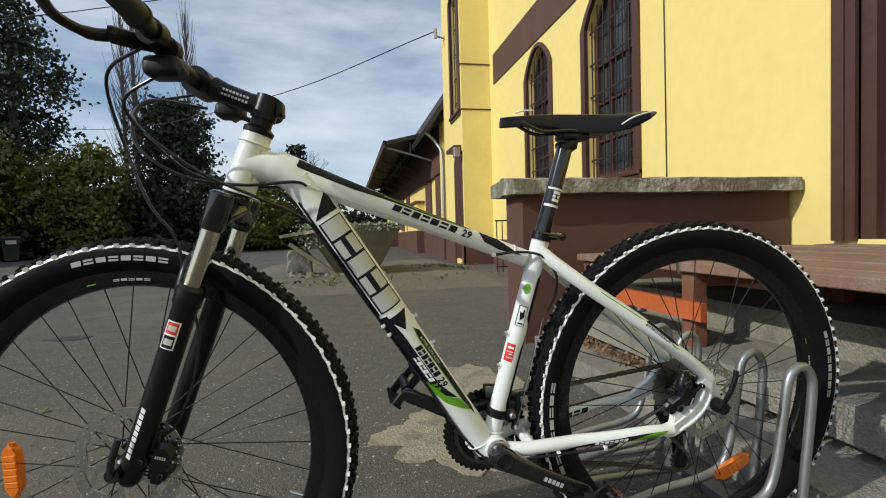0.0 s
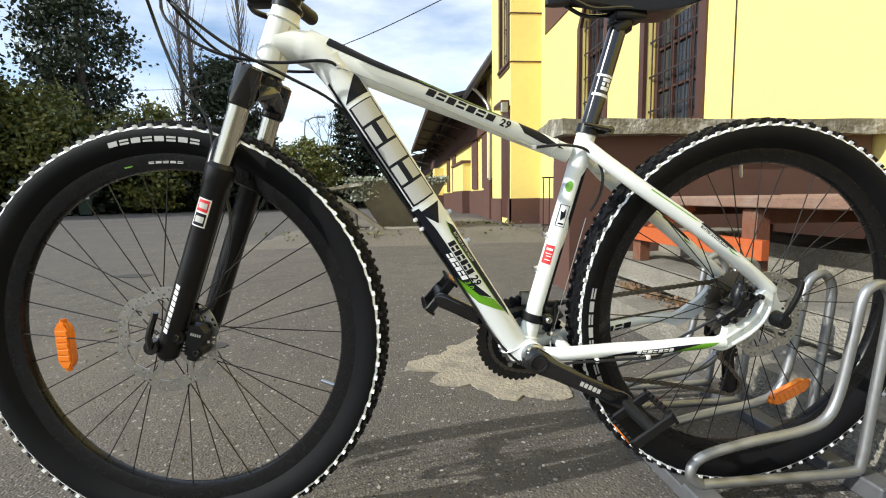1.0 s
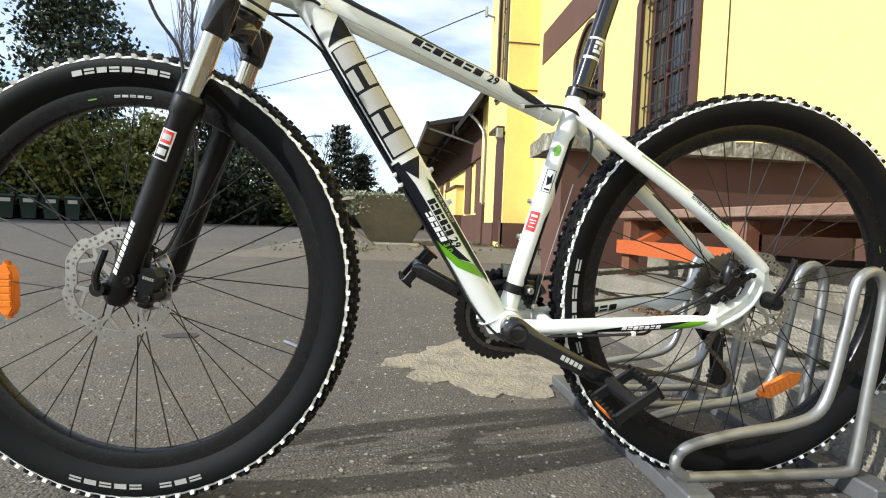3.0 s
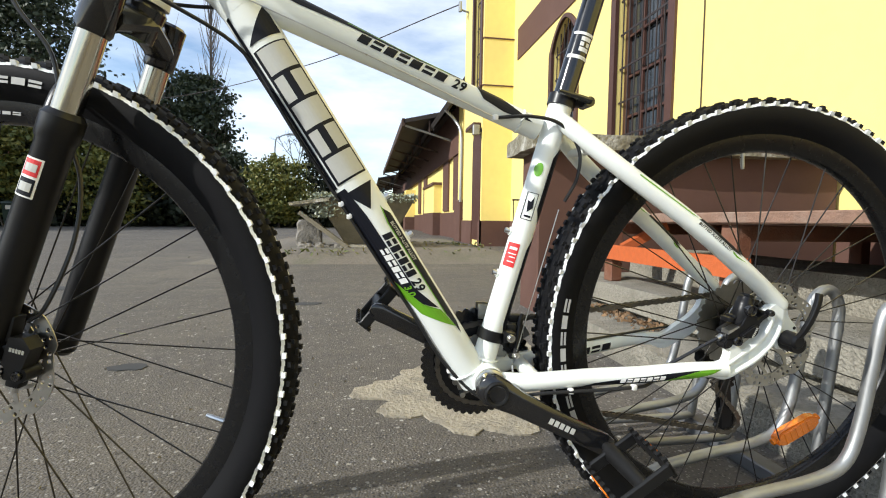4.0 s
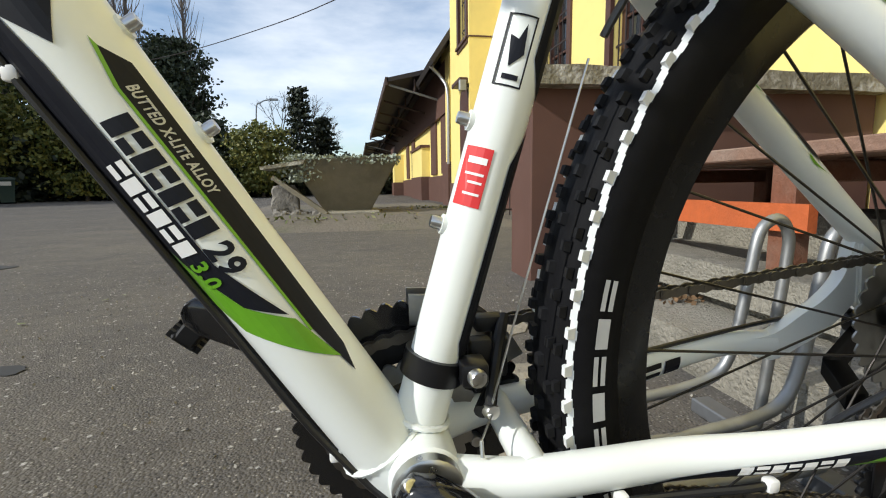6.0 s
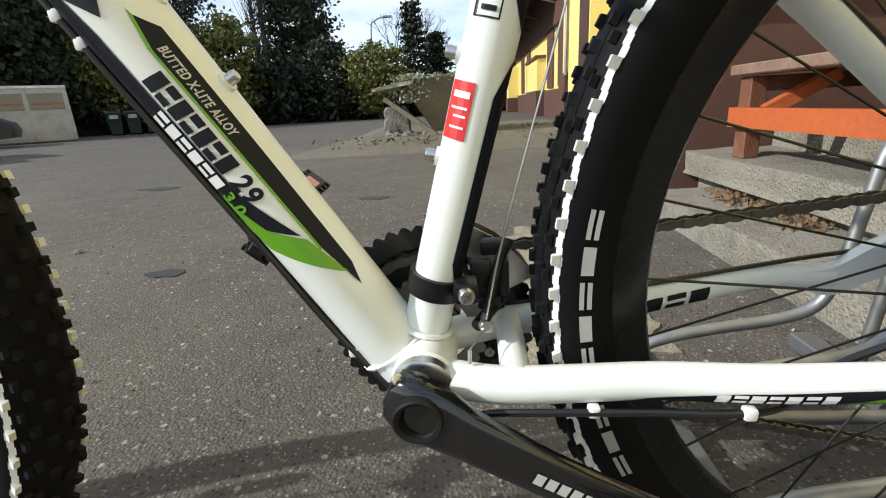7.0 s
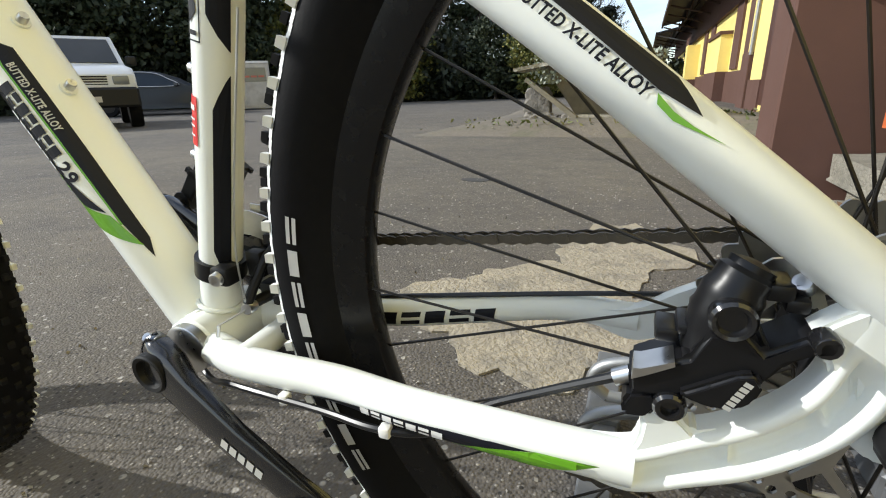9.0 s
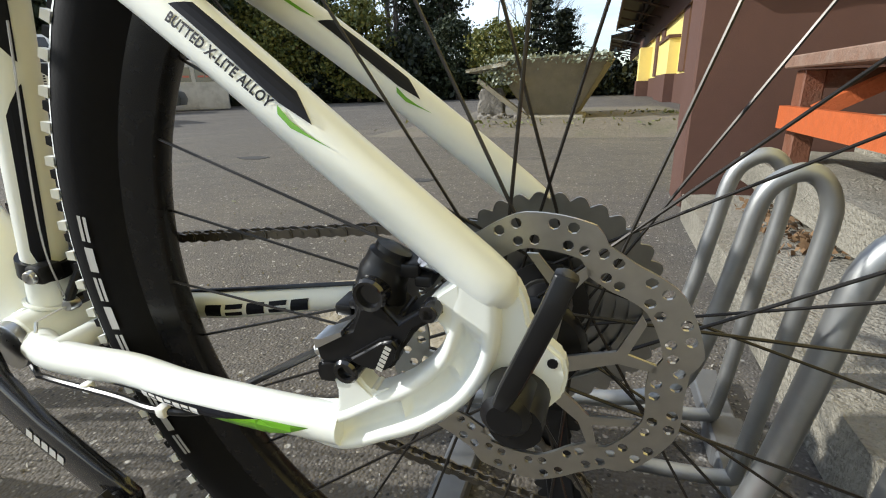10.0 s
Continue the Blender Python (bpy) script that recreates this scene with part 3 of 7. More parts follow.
for y0, y1 in ((0.64, 1.43), (-0.16, 0.63)):
    bm = bmesh.new()
    for lo, hi in (((3.0, y0, sill), (3.05, y1, 1.5)), ((3.0, y0, 2.42), (3.05, y1, 3.0)), ((3.0, y0, 1.5), (3.05, y0 + 0.13, 2.42)), ((3.0, y1 - 0.13, 1.5), (3.05, y1, 2.42)), ((3.0, y0, 3.0), (3.05, y1, 3.6))):
        box(bm, lo, hi)
    leaf = part("door_leaf", bm, M_TRIM, door)
    for z0, z1 in ((0.72, 1.02), (1.1, 1.38), (2.5, 2.9)):
        bm = bmesh.new()
        box(bm, (2.982, y0 + 0.14, z0), (3.002, y1 - 0.14, z1), 0.012)
        box(bm, (2.97, y0 + 0.2, z0 + 0.06), (2.985, y1 - 0.2, z1 - 0.06), 0.008)
        part("door_panel", bm, M_TRIM, leaf)
    bm = bmesh.new()
    box(bm, (3.02, y0 + 0.12, 1.49), (3.028, y1 - 0.12, 2.43))
    part("door_glass", bm, M_PALEGLASS, leaf, "dusty grey door glass")
    bm = bmesh.new()
    for lo, hi in (((2.975, y0 + 0.1, 1.46), (3.01, y1 - 0.1, 1.52)), ((2.975, y0 + 0.1, 2.40), (3.01, y1 - 0.1, 2.46)), ((2.975, y0 + 0.1, 1.46), (3.01, y0 + 0.15, 2.46)), ((2.975, y1 - 0.15, 1.46), (3.01, y1 - 0.1, 2.46))):
        box(bm, lo, hi, 0.006)
    part("glass_moulding", bm, M_TRIM, leaf)
# ---- projecting bay and low wing ----
before = set(bpy.data.objects.keys())
BAY = [(7.9, 8.58, 0.12, 2.02, 0.2), (8.02, 8.62, 2.98, 5.2, 0.3)]
bm = bmesh.new()
opening_wall(bm, 1.91, 2.3, 7.83, 9.5, -0.05, 2.5, [BAY[0]])
opening_wall(bm, 1.91, 2.3, 7.83, 9.5, 2.5, 9.0, [BAY[1]])
wall_bay = solo("wall_bay", bm, M_YELLOW, "yellow plastered projecting bay", "wall", kind="structure", sharp=25)
for lo, hi in (((2.3, 7.83, -0.05), (3.4, 8.2, 9.0)), ((2.3, 9.2, -0.05), (6.0, 9.5, 9.0))):
    bm = bmesh.new()
    box(bm, lo, hi)
    part("bay_side", bm, M_YELLOW, wall_bay, sharp=25)
bm = bmesh.new()
box(bm, (1.88, 7.80, -0.05), (2.91, 7.83, 0.49))
box(bm, (1.88, 7.80, -0.05), (1.91, 7.98, 0.49))
box(bm, (1.88, 8.55, -0.05), (1.91, 9.5, 0.49))
solo("plinth_bay", bm, M_BROWN, "brown painted plinth, with a brown sheet below the platform for the shade there of the bay", "wall", kind="structure", sharp=25)
bm = bmesh.new()
for z in (2.94, 3.78):
    box(bm, (1.895, 7.815, z), (2.905, 7.83, z + 0.025), 0.004)
    box(bm, (1.895, 7.83, z), (1.91, 7.97, z + 0.025), 0.004)
solo("trim", bm, M_BROWN, "thin brown string course", "trim", kind="structure", sharp=25)
arched_window("window_3", 1.91, BAY[1], 4, "narrow arched upper window with brown frame")
# side door of the bay
door2 = thing("door_2", "narrow dark brown arched side door with a small hood", "door", kind="structure")
a, b, sill, spring, rise = BAY[0]
bm = bmesh.new()
prism(bm, [(b, sill), (a, sill)] + [(a + (b - a) * k / 10, spring + rise * math.sin(math.pi * k / 10) ** 0.8) for k in range(11)], 1.9, 1.97, "x")
part("door_leaf", bm, M_TRIM, door2, sharp=25)
bm = bmesh.new()
box(bm, (1.75, 7.93, 2.22), (1.91, 8.6, 2.30), 0.01)
part("hood", bm, M_TRIM, door2)
lamp = thing("wall_lamp", "small square grey wall lamp beside the side door", "lamp")
bm = bmesh.new()
box(bm, (1.74, 7.84, 2.06), (1.86, 7.95, 2.24), 0.01)
part("housing", bm, M_STEEL, lamp)
bm = bmesh.new()
box(bm, (1.86, 7.87, 2.12), (1.91, 7.92, 2.18))
part("bracket", bm, M_IRON, lamp)

# lower wing with canopies
bm = bmesh.new()
box(bm, (2.15, 9.5, -0.05), (2.3, 40, 3.8))
box(bm, (1.93, 9.75, 0), (2.15, 10.2, 3.2))
box(bm, (1.9, 14.0, 0.7), (2.6, 16.5, 1.58))
box(bm, (1.7, 22.0, 0.6), (2.6, 23.0, 1.9))
solo("wall_wing", bm, M_YELLOW, "yellow plastered wall of the low station wing", "wall", kind="structure", sharp=25)
bm = bmesh.new()
box(bm, (2.1, 10.3, -0.05), (2.15, 40, 0.7))
box(bm, (1.87, 9.7, -0.05), (2.2, 10.35, 0.95), 0.01)
box(bm, (1.87, 13.97, -0.05), (2.6, 16.6, 0.72))
box(bm, (1.85, 13.95, 1.58), (2.65, 16.6, 1.66))
box(bm, (1.65, 21.9, -0.05), (2.6, 23.1, 0.62))
for y in (10.9, 12.6, 17.5, 19.5):
    box(bm, (2.10, y, 0.75), (2.16, y + 0.9, 2.6))
# brown band below the canopy: dark boarding, with the canopy's shadow put into its colour
box(bm, (2.06, 10.4, 2.15), (2.16, 40, 3.35))
solo("plinth_wing", bm, M_BROWN, "brown painted plinths and shutters of the low wing, with a band for dark boards and canopy shade", "wall", kind="structure", sharp=25)
bm = bmesh.new()
prism(bm, [(1.5, 3.0), (1.56, 2.92), (4.6, 7.3), (4.5, 7.4)], 9.5, 40.0)
for k in range(14):
    y = 9.7 + 2.2 * k
    rings(bm, [[Vector((x, y + o, z)) for o, z in ((0, dz), (0.1, dz), (0.1, dz - 0.12), (0, dz - 0.12))] for x, dz in ((1.58, 2.98), (2.5, 4.25))])
solo("roof", bm, M_ROOF, "steep dark station roof with exposed rafters", "roof", kind="structure", sharp=25)
for k, (y0, y1, x0, z0) in enumerate(((11.9, 26.0, 0.78, 3.02), (29.0, 44.0, 0.6, 2.95))):
    can = thing("canopy", "dark timber platform canopy with steel struts", "canopy", "platform canopies")
    bm = bmesh.new()
    prism(bm, [(x0, z0), (x0, z0 + 0.1), (2.15, z0 + 0.42), (2.15, z0 + 0.3)], y0, y1)
    part("roof_sheet", bm, M_ROOF, can)
    bm = bmesh.new()
    box(bm, (x0 - 0.04, y0, z0 - 0.08), (x0 + 0.03, y1, z0 + 0.12))
    part("fascia", bm, M_TIMBER, can)
    for j in range(7):
        y = y0 + 0.1 + (y1 - y0 - 0.2) * j / 6
        bm = bmesh.new()
        tube(bm, [(x0 + 0.05, y, z0 - 0.05), (2.15, y, z0 - 0.42)], 0.03, 6)
        part("strut", bm, M_STEEL if j == 0 else M_TIMBER, can)
        bm = bmesh.new()
        tube(bm, [(x0 + 0.7, y, z0 + 0.1), (x0 + 0.7, y, z0 - 0.22)], 0.025, 6)
        part("hanger", bm, M_TIMBER, can)
bm = bmesh.new()
tube(bm, smooth_path([(1.55, 9.9, 2.95), (1.8, 9.9, 2.7), (1.9, 9.72, 2.3), (1.9, 9.72, 0.9)], 4), 0.035, 8)
solo("downpipe", bm, M_STEEL, "grey rain downpipe beside the bay", "pipe")
rail = thing("railing", "black iron railing in front of the bay", "railing")
for k in range(11):
    x = 1.95 + 0.09 * k
    bm = bmesh.new()
    tube(bm, [(x, 6.0, 0.0), (x, 6.0, 0.8)], 0.008, 6)
    part("baluster", bm, M_IRON, rail)
for z in (0.1, 0.8):
    bm = bmesh.new()
    tube(bm, [(1.93, 6.0, z), (2.88, 6.0, z)], 0.012, 6)
    part("rail", bm, M_IRON, rail)
ins = thing("line_bracket", "small insulator bracket high on the wall", "bracket")
bm = bmesh.new()
tube(bm, [(1.91, 9.2, 4.8), (1.72, 9.2, 4.85)], 0.02, 6)
tube(bm, [(1.72, 9.2, 4.8), (1.72, 9.2, 5.0)], 0.035, 8)
part("insulator", bm, M_STEEL, ins)
bm = bmesh.new()
tube(bm, smooth_path([(1.72, 9.2, 4.95), (-2, 13, 4.6), (-8, 19, 4.9), (-16, 27, 6.5)], 8), 0.012, 5)
solo("overhead_wire", bm, M_IRON, "thin dark overhead wire", "wire")
bm = bmesh.new()
tube(bm, smooth_path([(3.0, 11.0, 8.6), (-4, 13, 7.2), (-14, 15, 6.6), (-30, 18, 7.5)], 8), 0.014, 5)
solo("overhead_wire", bm, M_IRON, "thin dark overhead wire", "wire")

set_back(before)

# ---- bicycle rack ----
rack = thing("bicycle_rack", "galvanised tubular bicycle rack standing against the steps", "rack")
for x in (0.325, 0.685):
    bm = bmesh.new()
    box(bm, (x - 0.022, -0.115, 0.0), (x + 0.022, 0.55, 0.03), 0.003)
    part("rail", bm, M_ZINC, rack, "flat steel ground rail")
for y in (-0.085, 0.04, 0.255, 0.38):
    bm = bmesh.new()
    line = [(0.345, 0.047), (0.45, 0.047), (0.60, 0.047), (0.672, 0.05), (0.685, 0.07), (0.70, 0.20), (0.718, 0.36), (0.716, 0.405), (0.698, 0.428), (0.675, 0.424), (0.657, 0.40), (0.645, 0.33), (0.625, 0.22), (0.60, 0.165), (0.545, 0.142), (0.45, 0.128), (0.37, 0.112), (0.332, 0.095), (0.322, 0.068), (0.345, 0.047)]
    tube(bm, smooth_path([(x - 0.018, y, z) for x, z in line], 4), 0.0098, 12)
    part("hoop", bm, M_STEEL, rack, "bent galvanised tube hoop")
for y in (-0.085, 0.38):
    for x in (0.325, 0.685):
        bm = bmesh.new()
        box(bm, (x - 0.026, y - 0.05, 0.0), (x + 0.026, y + 0.02, 0.042), 0.004)
        part("foot", bm, M_ZINC, rack)

# ---- far side of the yard ----
def white_box(at, turn):
    m = Matrix.Translation(at) @ Matrix.Rotation(turn, 4, "Z") @ Matrix.Scale(1.15, 4)
    t = thing("clothing_container", "dirty white metal clothing collection container on the asphalt", "container", "collection containers", m=m)
    bm = bmesh.new()
    box(bm, (-0.55, -0.45, 0.03), (0.55, 0.45, 1.62), 0.03)
    part("body", bm, M_DIRTYWHITE, t)
    bm = bmesh.new()
    prism(bm, [(-0.47, 1.6), (0.47, 1.6), (0.38, 1.68), (-0.38, 1.68)], -0.55, 0.55)
    bmesh.ops.rotate(bm, verts=bm.verts[:], matrix=Matrix.Rotation(math.pi / 2, 3, "Z"))
    part("lid", bm, M_DIRTYWHITE, t)
    bm = bmesh.new()
    box(bm, (-0.42, -0.47, 0.98), (0.42, -0.45, 1.45), 0.005)
    part("hatch", bm, M_PALEGLASS, t, "grey loading hatch")
    bm = bmesh.new()
    for k in range(3):
        box(bm, (-0.34 + k * 0.25, -0.476, 1.12), (-0.14 + k * 0.25, -0.47, 1.18))
    part("sign_bars", bm, mat("faded_red", (0.5, 0.12, 0.08), 0.6), t, "faded red bars of print", 0)
    bm = bmesh.new()
    box(bm, (-0.45, -0.465, 0.12), (0.45, -0.45, 0.86), 0.005)
    part("door_panel", bm, M_DIRTYWHITE, t)
    return t


M_DIRTYWHITE = mat("dirty_white_metal", (0.55, 0.52, 0.45), 0.6, grain=6, var=0.15, stain=0.6, stain_color=(0.28, 0.24, 0.18), stain_scale=2.5)
white_box((-15.10, 16.65, 0), radians(40))
white_box((-15.94, 15.86, 0), radians(44))
M_BIN = mat("dark_green_plastic", (0.025, 0.045, 0.035), 0.5, grain=10, var=0.2)
first_bin = None
for k in range(4):
    m = Matrix.Translation((-16.3 + 0.72 * k, 21.4 + 0.25 * k, 0)) @ Matrix.Rotation(radians(32), 4, "Z")
    if first_bin is None:
        first_bin = thing("wheelie_bin", "dark green wheeled rubbish bin by the hedge", "bin", "row of bins", m=m)
        bm = bmesh.new()
        rings(bm, [[Vector((sx * w, sy * d, z)) for sx, sy in ((-1, -1), (1, -1), (1, 1), (-1, 1))] for w, d, z in ((0.22, 0.25, 0.06), (0.29, 0.33, 0.95), (0.31, 0.35, 0.98))])
        part("body", bm, M_BIN, first_bin)
        bm = bmesh.new()
        rings(bm, [[Vector((sx * w, sy * d, z)) for sx, sy in ((-1, -1), (1, -1), (1, 1), (-1, 1))] for w, d, z in ((0.31, 0.36, 0.985), (0.3, 0.34, 1.05), (0.2, 0.2, 1.08))])
        part("lid", bm, M_BIN, first_bin)
        bm = bmesh.new()
        box(bm, (-0.17, -0.33, 0.74), (0.17, -0.308, 0.9))
        part("label_bar", bm, M_DIRTYWHITE, first_bin, "pale blank label")
        bm = bmesh.new()
        tube(bm, [(-0.26, 0.22, 0.1), (0.26, 0.22, 0.1)], 0.1, 12)
        part("wheel", bm, M_RUBBER, first_bin)
    else:
        copy_thing(first_bin, m)


def car(name, label, m, paint, length, width, roof, profile, windows, wheel_x, wheel_r, rear_lights=False):
    """A car from its side outline: rows of (x, z); windows as outlines on the side."""
    c = thing(name, label, "car", m=m)
    bm = bmesh.new()
    loops = []
    for f, inset in ((-1.0, 0.06), (-0.97, 0.0), (-0.9, -0.02), (0, -0.03), (0.9, -0.02), (0.97, 0.0), (1.0, 0.06)):
        loop = []
        for x, z in profile:
            tuck = 0.16 * max(0, (z - roof * 0.58) / (roof * 0.42)) * abs(f)
            loop.append(Vector((x * (1 - inset * 0.25), f * width / 2 * (1 - tuck * 1.1), z - inset * 0.12 * (z > 0.6))))
        loops.append(loop)
    rings(bm, loops)
    part("body", bm, paint, c, sharp=40)
    for outline in windows:
        for s in (-1, 1):
            bm = bmesh.new()
            vs = []
            for x, z in outline:
                tuck = 0.16 * max(0, (z - roof * 0.58) / (roof * 0.42))
                vs.append(bm.verts.new((x, s * (width / 2 * (1 - tuck * 1.1) + 0.012), z)))
            bm.faces.new(vs)
            geo = bmesh.ops.extrude_face_region(bm, geom=bm.faces[:])["geom"]
            bmesh.ops.translate(bm, verts=[g for g in geo if isinstance(g, bmesh.types.BMVert)], vec=(0, -s * 0.03, 0))
            part("side_window", bm, M_GLASS, c, "dark side glass", 0)
    for x in wheel_x:
        for s in (-1, 1):
            bm = bmesh.new()
            lathe(bm, [(wheel_r * 0.6, -0.1), (wheel_r * 0.95, -0.11), (wheel_r, -0.07), (wheel_r, 0.07), (wheel_r * 0.95, 0.11), (wheel_r * 0.6, 0.1)], 28, (x, s * (width / 2 - 0.08), wheel_r))
            w = part("wheel", bm, M_RUBBER, c)
            bm = bmesh.new()
            lathe(bm, [(wheel_r * 0.1, -0.112), (wheel_r * 0.6, -0.105), (wheel_r * 0.6, 0.105), (wheel_r * 0.1, 0.112)], 20, (x, s * (width / 2 - 0.08), wheel_r))
            part("rim", bm, M_SPOKE, w)
    return c


estate = car("estate_car", "grey estate car parked by the hedge", Matrix.Translation((-15.81, 12.58, 0)) @ Matrix.Rotation(radians(38), 4, "Z"),
             mat("grey_car_paint", (0.03, 0.036, 0.044), 0.42, 0.0, grain=3, var=0.1, coat=0.1, spec=0.3), 4.75, 1.82, 1.47,
             [(-2.3, 0.3), (-2.36, 0.6), (-2.3, 0.92), (-2.1, 1.22), (-1.75, 1.42), (-0.9, 1.47), (0.1, 1.44), (0.6, 1.25), (1.05, 1.0), (1.9, 0.88), (2.28, 0.72), (2.36, 0.5), (2.3, 0.28), (1.7, 0.22), (-1.7, 0.22)],
             [[(-2.0, 1.0), (-1.85, 1.25), (-1.6, 1.36), (-0.75, 1.40), (-0.75, 0.98)], [(-0.68, 0.98), (-0.68, 1.4), (0.1, 1.36), (0.5, 1.2), (0.78, 0.98)]], (-1.42, 1.42), 0.33)
bm = bmesh.new()
tube(bm, smooth_path([(-2.02, -0.895, 0.98), (-1.9, -0.84, 1.27), (-1.6, -0.79, 1.39), (-0.7, -0.775, 1.43), (0.1, -0.78, 1.39), (0.5, -0.82, 1.22), (0.82, -0.89, 0.97), (-0.6, -0.915, 0.955), (-2.02, -0.895, 0.98)], 5), 0.016, 6)
part("window_trim", bm, M_ALU, estate, "bright window trim")
bm = bmesh.new()
box(bm, (0.72, -1.02, 0.95), (0.86, -0.9, 1.06), 0.02)
part("mirror", bm, M_GLASS, estate)

suv = car("off_road_car", "white boxy off-road car with dark lower body parked in the yard", Matrix.Translation((-10.80, 6.73, 0)) @ Matrix.Rotation(radians(-32), 4, "Z"),
          mat("white_car_paint", (0.62, 0.64, 0.66), 0.3, grain=3, var=0.05, coat=0.5), 4.2, 1.75, 1.8,
          [(-2.0, 0.45), (-2.08, 0.7), (-2.05, 1.1), (-1.95, 1.7), (-1.8, 1.8), (0.2, 1.8), (0.75, 1.22), (1.9, 1.1), (2.05, 0.98), (2.08, 0.8), (2.0, 0.45)],
          [[(-1.8, 1.15), (-1.75, 1.65), (-0.6, 1.68), (-0.6, 1.15)], [(-0.5, 1.15), (-0.5, 1.68), (0.15, 1.66), (0.6, 1.15)]], (-1.3, 1.35), 0.36)
bm = bmesh.new()
rings(bm, [[Vector((x + o, y, z + o * 0.9)) for x, y, z in ((0.72, -0.74, 1.255), (0.72, 0.74, 1.255), (0.27, 0.64, 1.73), (0.27, -0.64, 1.73))] for o in (-0.01, 0.016)])
part("windscreen", bm, M_GLASS, suv, "dark sloping windscreen")
bm = bmesh.new()
box(bm, (1.9, -0.88, 0.4), (2.16, 0.88, 0.76), 0.04)
part("bumper", bm, M_PLASTIC, suv, "dark bumper")
bm = bmesh.new()
for k in range(4):
    box(bm, (2.06, -0.42, 0.8 + k * 0.045), (2.095, 0.42, 0.825 + k * 0.045), 0.006)
part("grille", bm, M_PLASTIC, suv, "dark barred grille")
bm = bmesh.new()
box(bm, (2.155, -0.27, 0.5), (2.17, 0.27, 0.6))
part("plate_bar", bm, M_DIRTYWHITE, suv, "plain pale plate")
for y in (-0.76, 0.5):
    bm = bmesh.new()
    box(bm, (2.03, y, 0.8), (2.1, y + 0.26, 0.96), 0.02, 2)
    part("headlight", bm, M_PALEGLASS, suv, "clear headlight")
for s in (-1, 1):
    bm = bmesh.new()
    box(bm, (0.5, s * 0.98 - 0.1, 1.22), (0.6, s * 0.98 + 0.1, 1.4), 0.03, 2)
    part("mirror", bm, M_PLASTIC, suv)


# ---- trees ----
def crown_points(rng, centre, radii, clumps, per, spread, hollow=0.35):
    c = rng.normal(size=(clumps, 3))
    c /= np.linalg.norm(c, axis=1, keepdims=True)
    c *= (hollow + (1 - hollow) * rng.uniform(0, 1, (clumps, 1)) ** 0.5)
    c = c * np.array(radii) + np.array(centre)
    s = spread * rng.uniform(0.5, 1.3, (clumps, 1, 1))
    return (c[:, None, :] + rng.normal(size=(clumps, per, 3)) * s * np.array([1, 1, 0.6])).reshape(-1, 3)


def leafy_tree(name, label, at, height, width, seed, material, clumps=150, per=46, leaf=0.11, crown_from=0.2):
    rng = np.random.default_rng(seed)
    x, y = at
    t = thing(name, label, "tree")
    bm = bmesh.new()
    tube(bm, [(x, y, -0.1), (x + 0.05, y, height * 0.3), (x, y, height * 0.65), (x - 0.1, y, height * 0.95)], [height * 0.022, height * 0.017, height * 0.01, 0.02], 9)
    for k in range(12):
        a = rng.uniform(0, 6.28)
        z = height * rng.uniform(0.2, 0.75)
        l = width * rng.uniform(0.5, 0.9) * (1 - 0.5 * z / height)
        tube(bm, [(x, y, z), (x + 0.5 * l * math.cos(a), y + 0.5 * l * math.sin(a), z + 0.3 * l), (x + l * math.cos(a), y + l * math.sin(a), z + 0.5 * l)], [height * 0.007, height * 0.004, 0.01], 6)
    part("trunk", bm, M_BARK, t)
    lo = height * crown_from
    pts = crown_points(rng, (x, y, (lo + height) / 2), (width * 0.85, width * 0.85, (height - lo) / 2), clumps, int(per * 1.9), width * 0.17)
    pts = pts[pts[:, 2] > 0.2]
    me = quads("crown", pts, leaf * 0.72, rng)
    me.materials.append(material)
    c = new("crown", me)
    c.parent = t
    return t


def poplar(at, height, seed):
    rng = np.random.default_rng(seed)
    x, y = at
    t = thing("poplar", "tall bare columnar poplar with upright twigs", "tree", "bare poplars")
    bm = bmesh.new()
    tube(bm, [(x, y, -0.1), (x, y, height * 0.5), (x, y, height)], [0.22, 0.12, 0.02], 8)
    part("trunk", bm, M_BARK, t)
    bm = bmesh.new()
    for k in range(150):
        a, z = rng.uniform(0, 6.28), height * rng.uniform(0.1, 0.9)
        out, up = rng.uniform(0.4, 1.25) * math.sin(math.pi * min(0.95, 0.12 + z / height)) ** 0.6, rng.uniform(1.2, 3.2)
        tube(bm, [(x, y, z), (x + out * 0.6 * math.cos(a), y + out * 0.6 * math.sin(a), z + up * 0.4), (x + out * math.cos(a), y + out * math.sin(a), z + up)], [0.03, 0.018, 0.006], 4)
    tagged(part("twig", bm, M_TWIG, t), kind="stuff")


def bare_tree(at, height, seed):
    rng = np.random.default_rng(seed)
    t = thing("bare_tree", "leafless grey tree with fine branches", "tree", "bare trees")
    bm = bmesh.new()

    def grow(p, d, l, r, depth):
        q = p + d * l
        tube(bm, [p, p + d * l * 0.5 + Vector(rng.normal(size=3)) * l * 0.04, q], [r, r * 0.85, r * 0.65], 5)
        if depth:
            for _ in range(3):
                grow(q, (d + Vector(rng.normal(size=3)) * 0.42 + Vector((0, 0, 0.12))).normalized(), l * rng.uniform(0.6, 0.8), r * 0.6, depth - 1)

    grow(Vector((at[0], at[1], -0.1)), Vector((0, 0, 1)), height * 0.3, height * 0.014, 5)
    part("trunk", bm, M_TWIG, t)


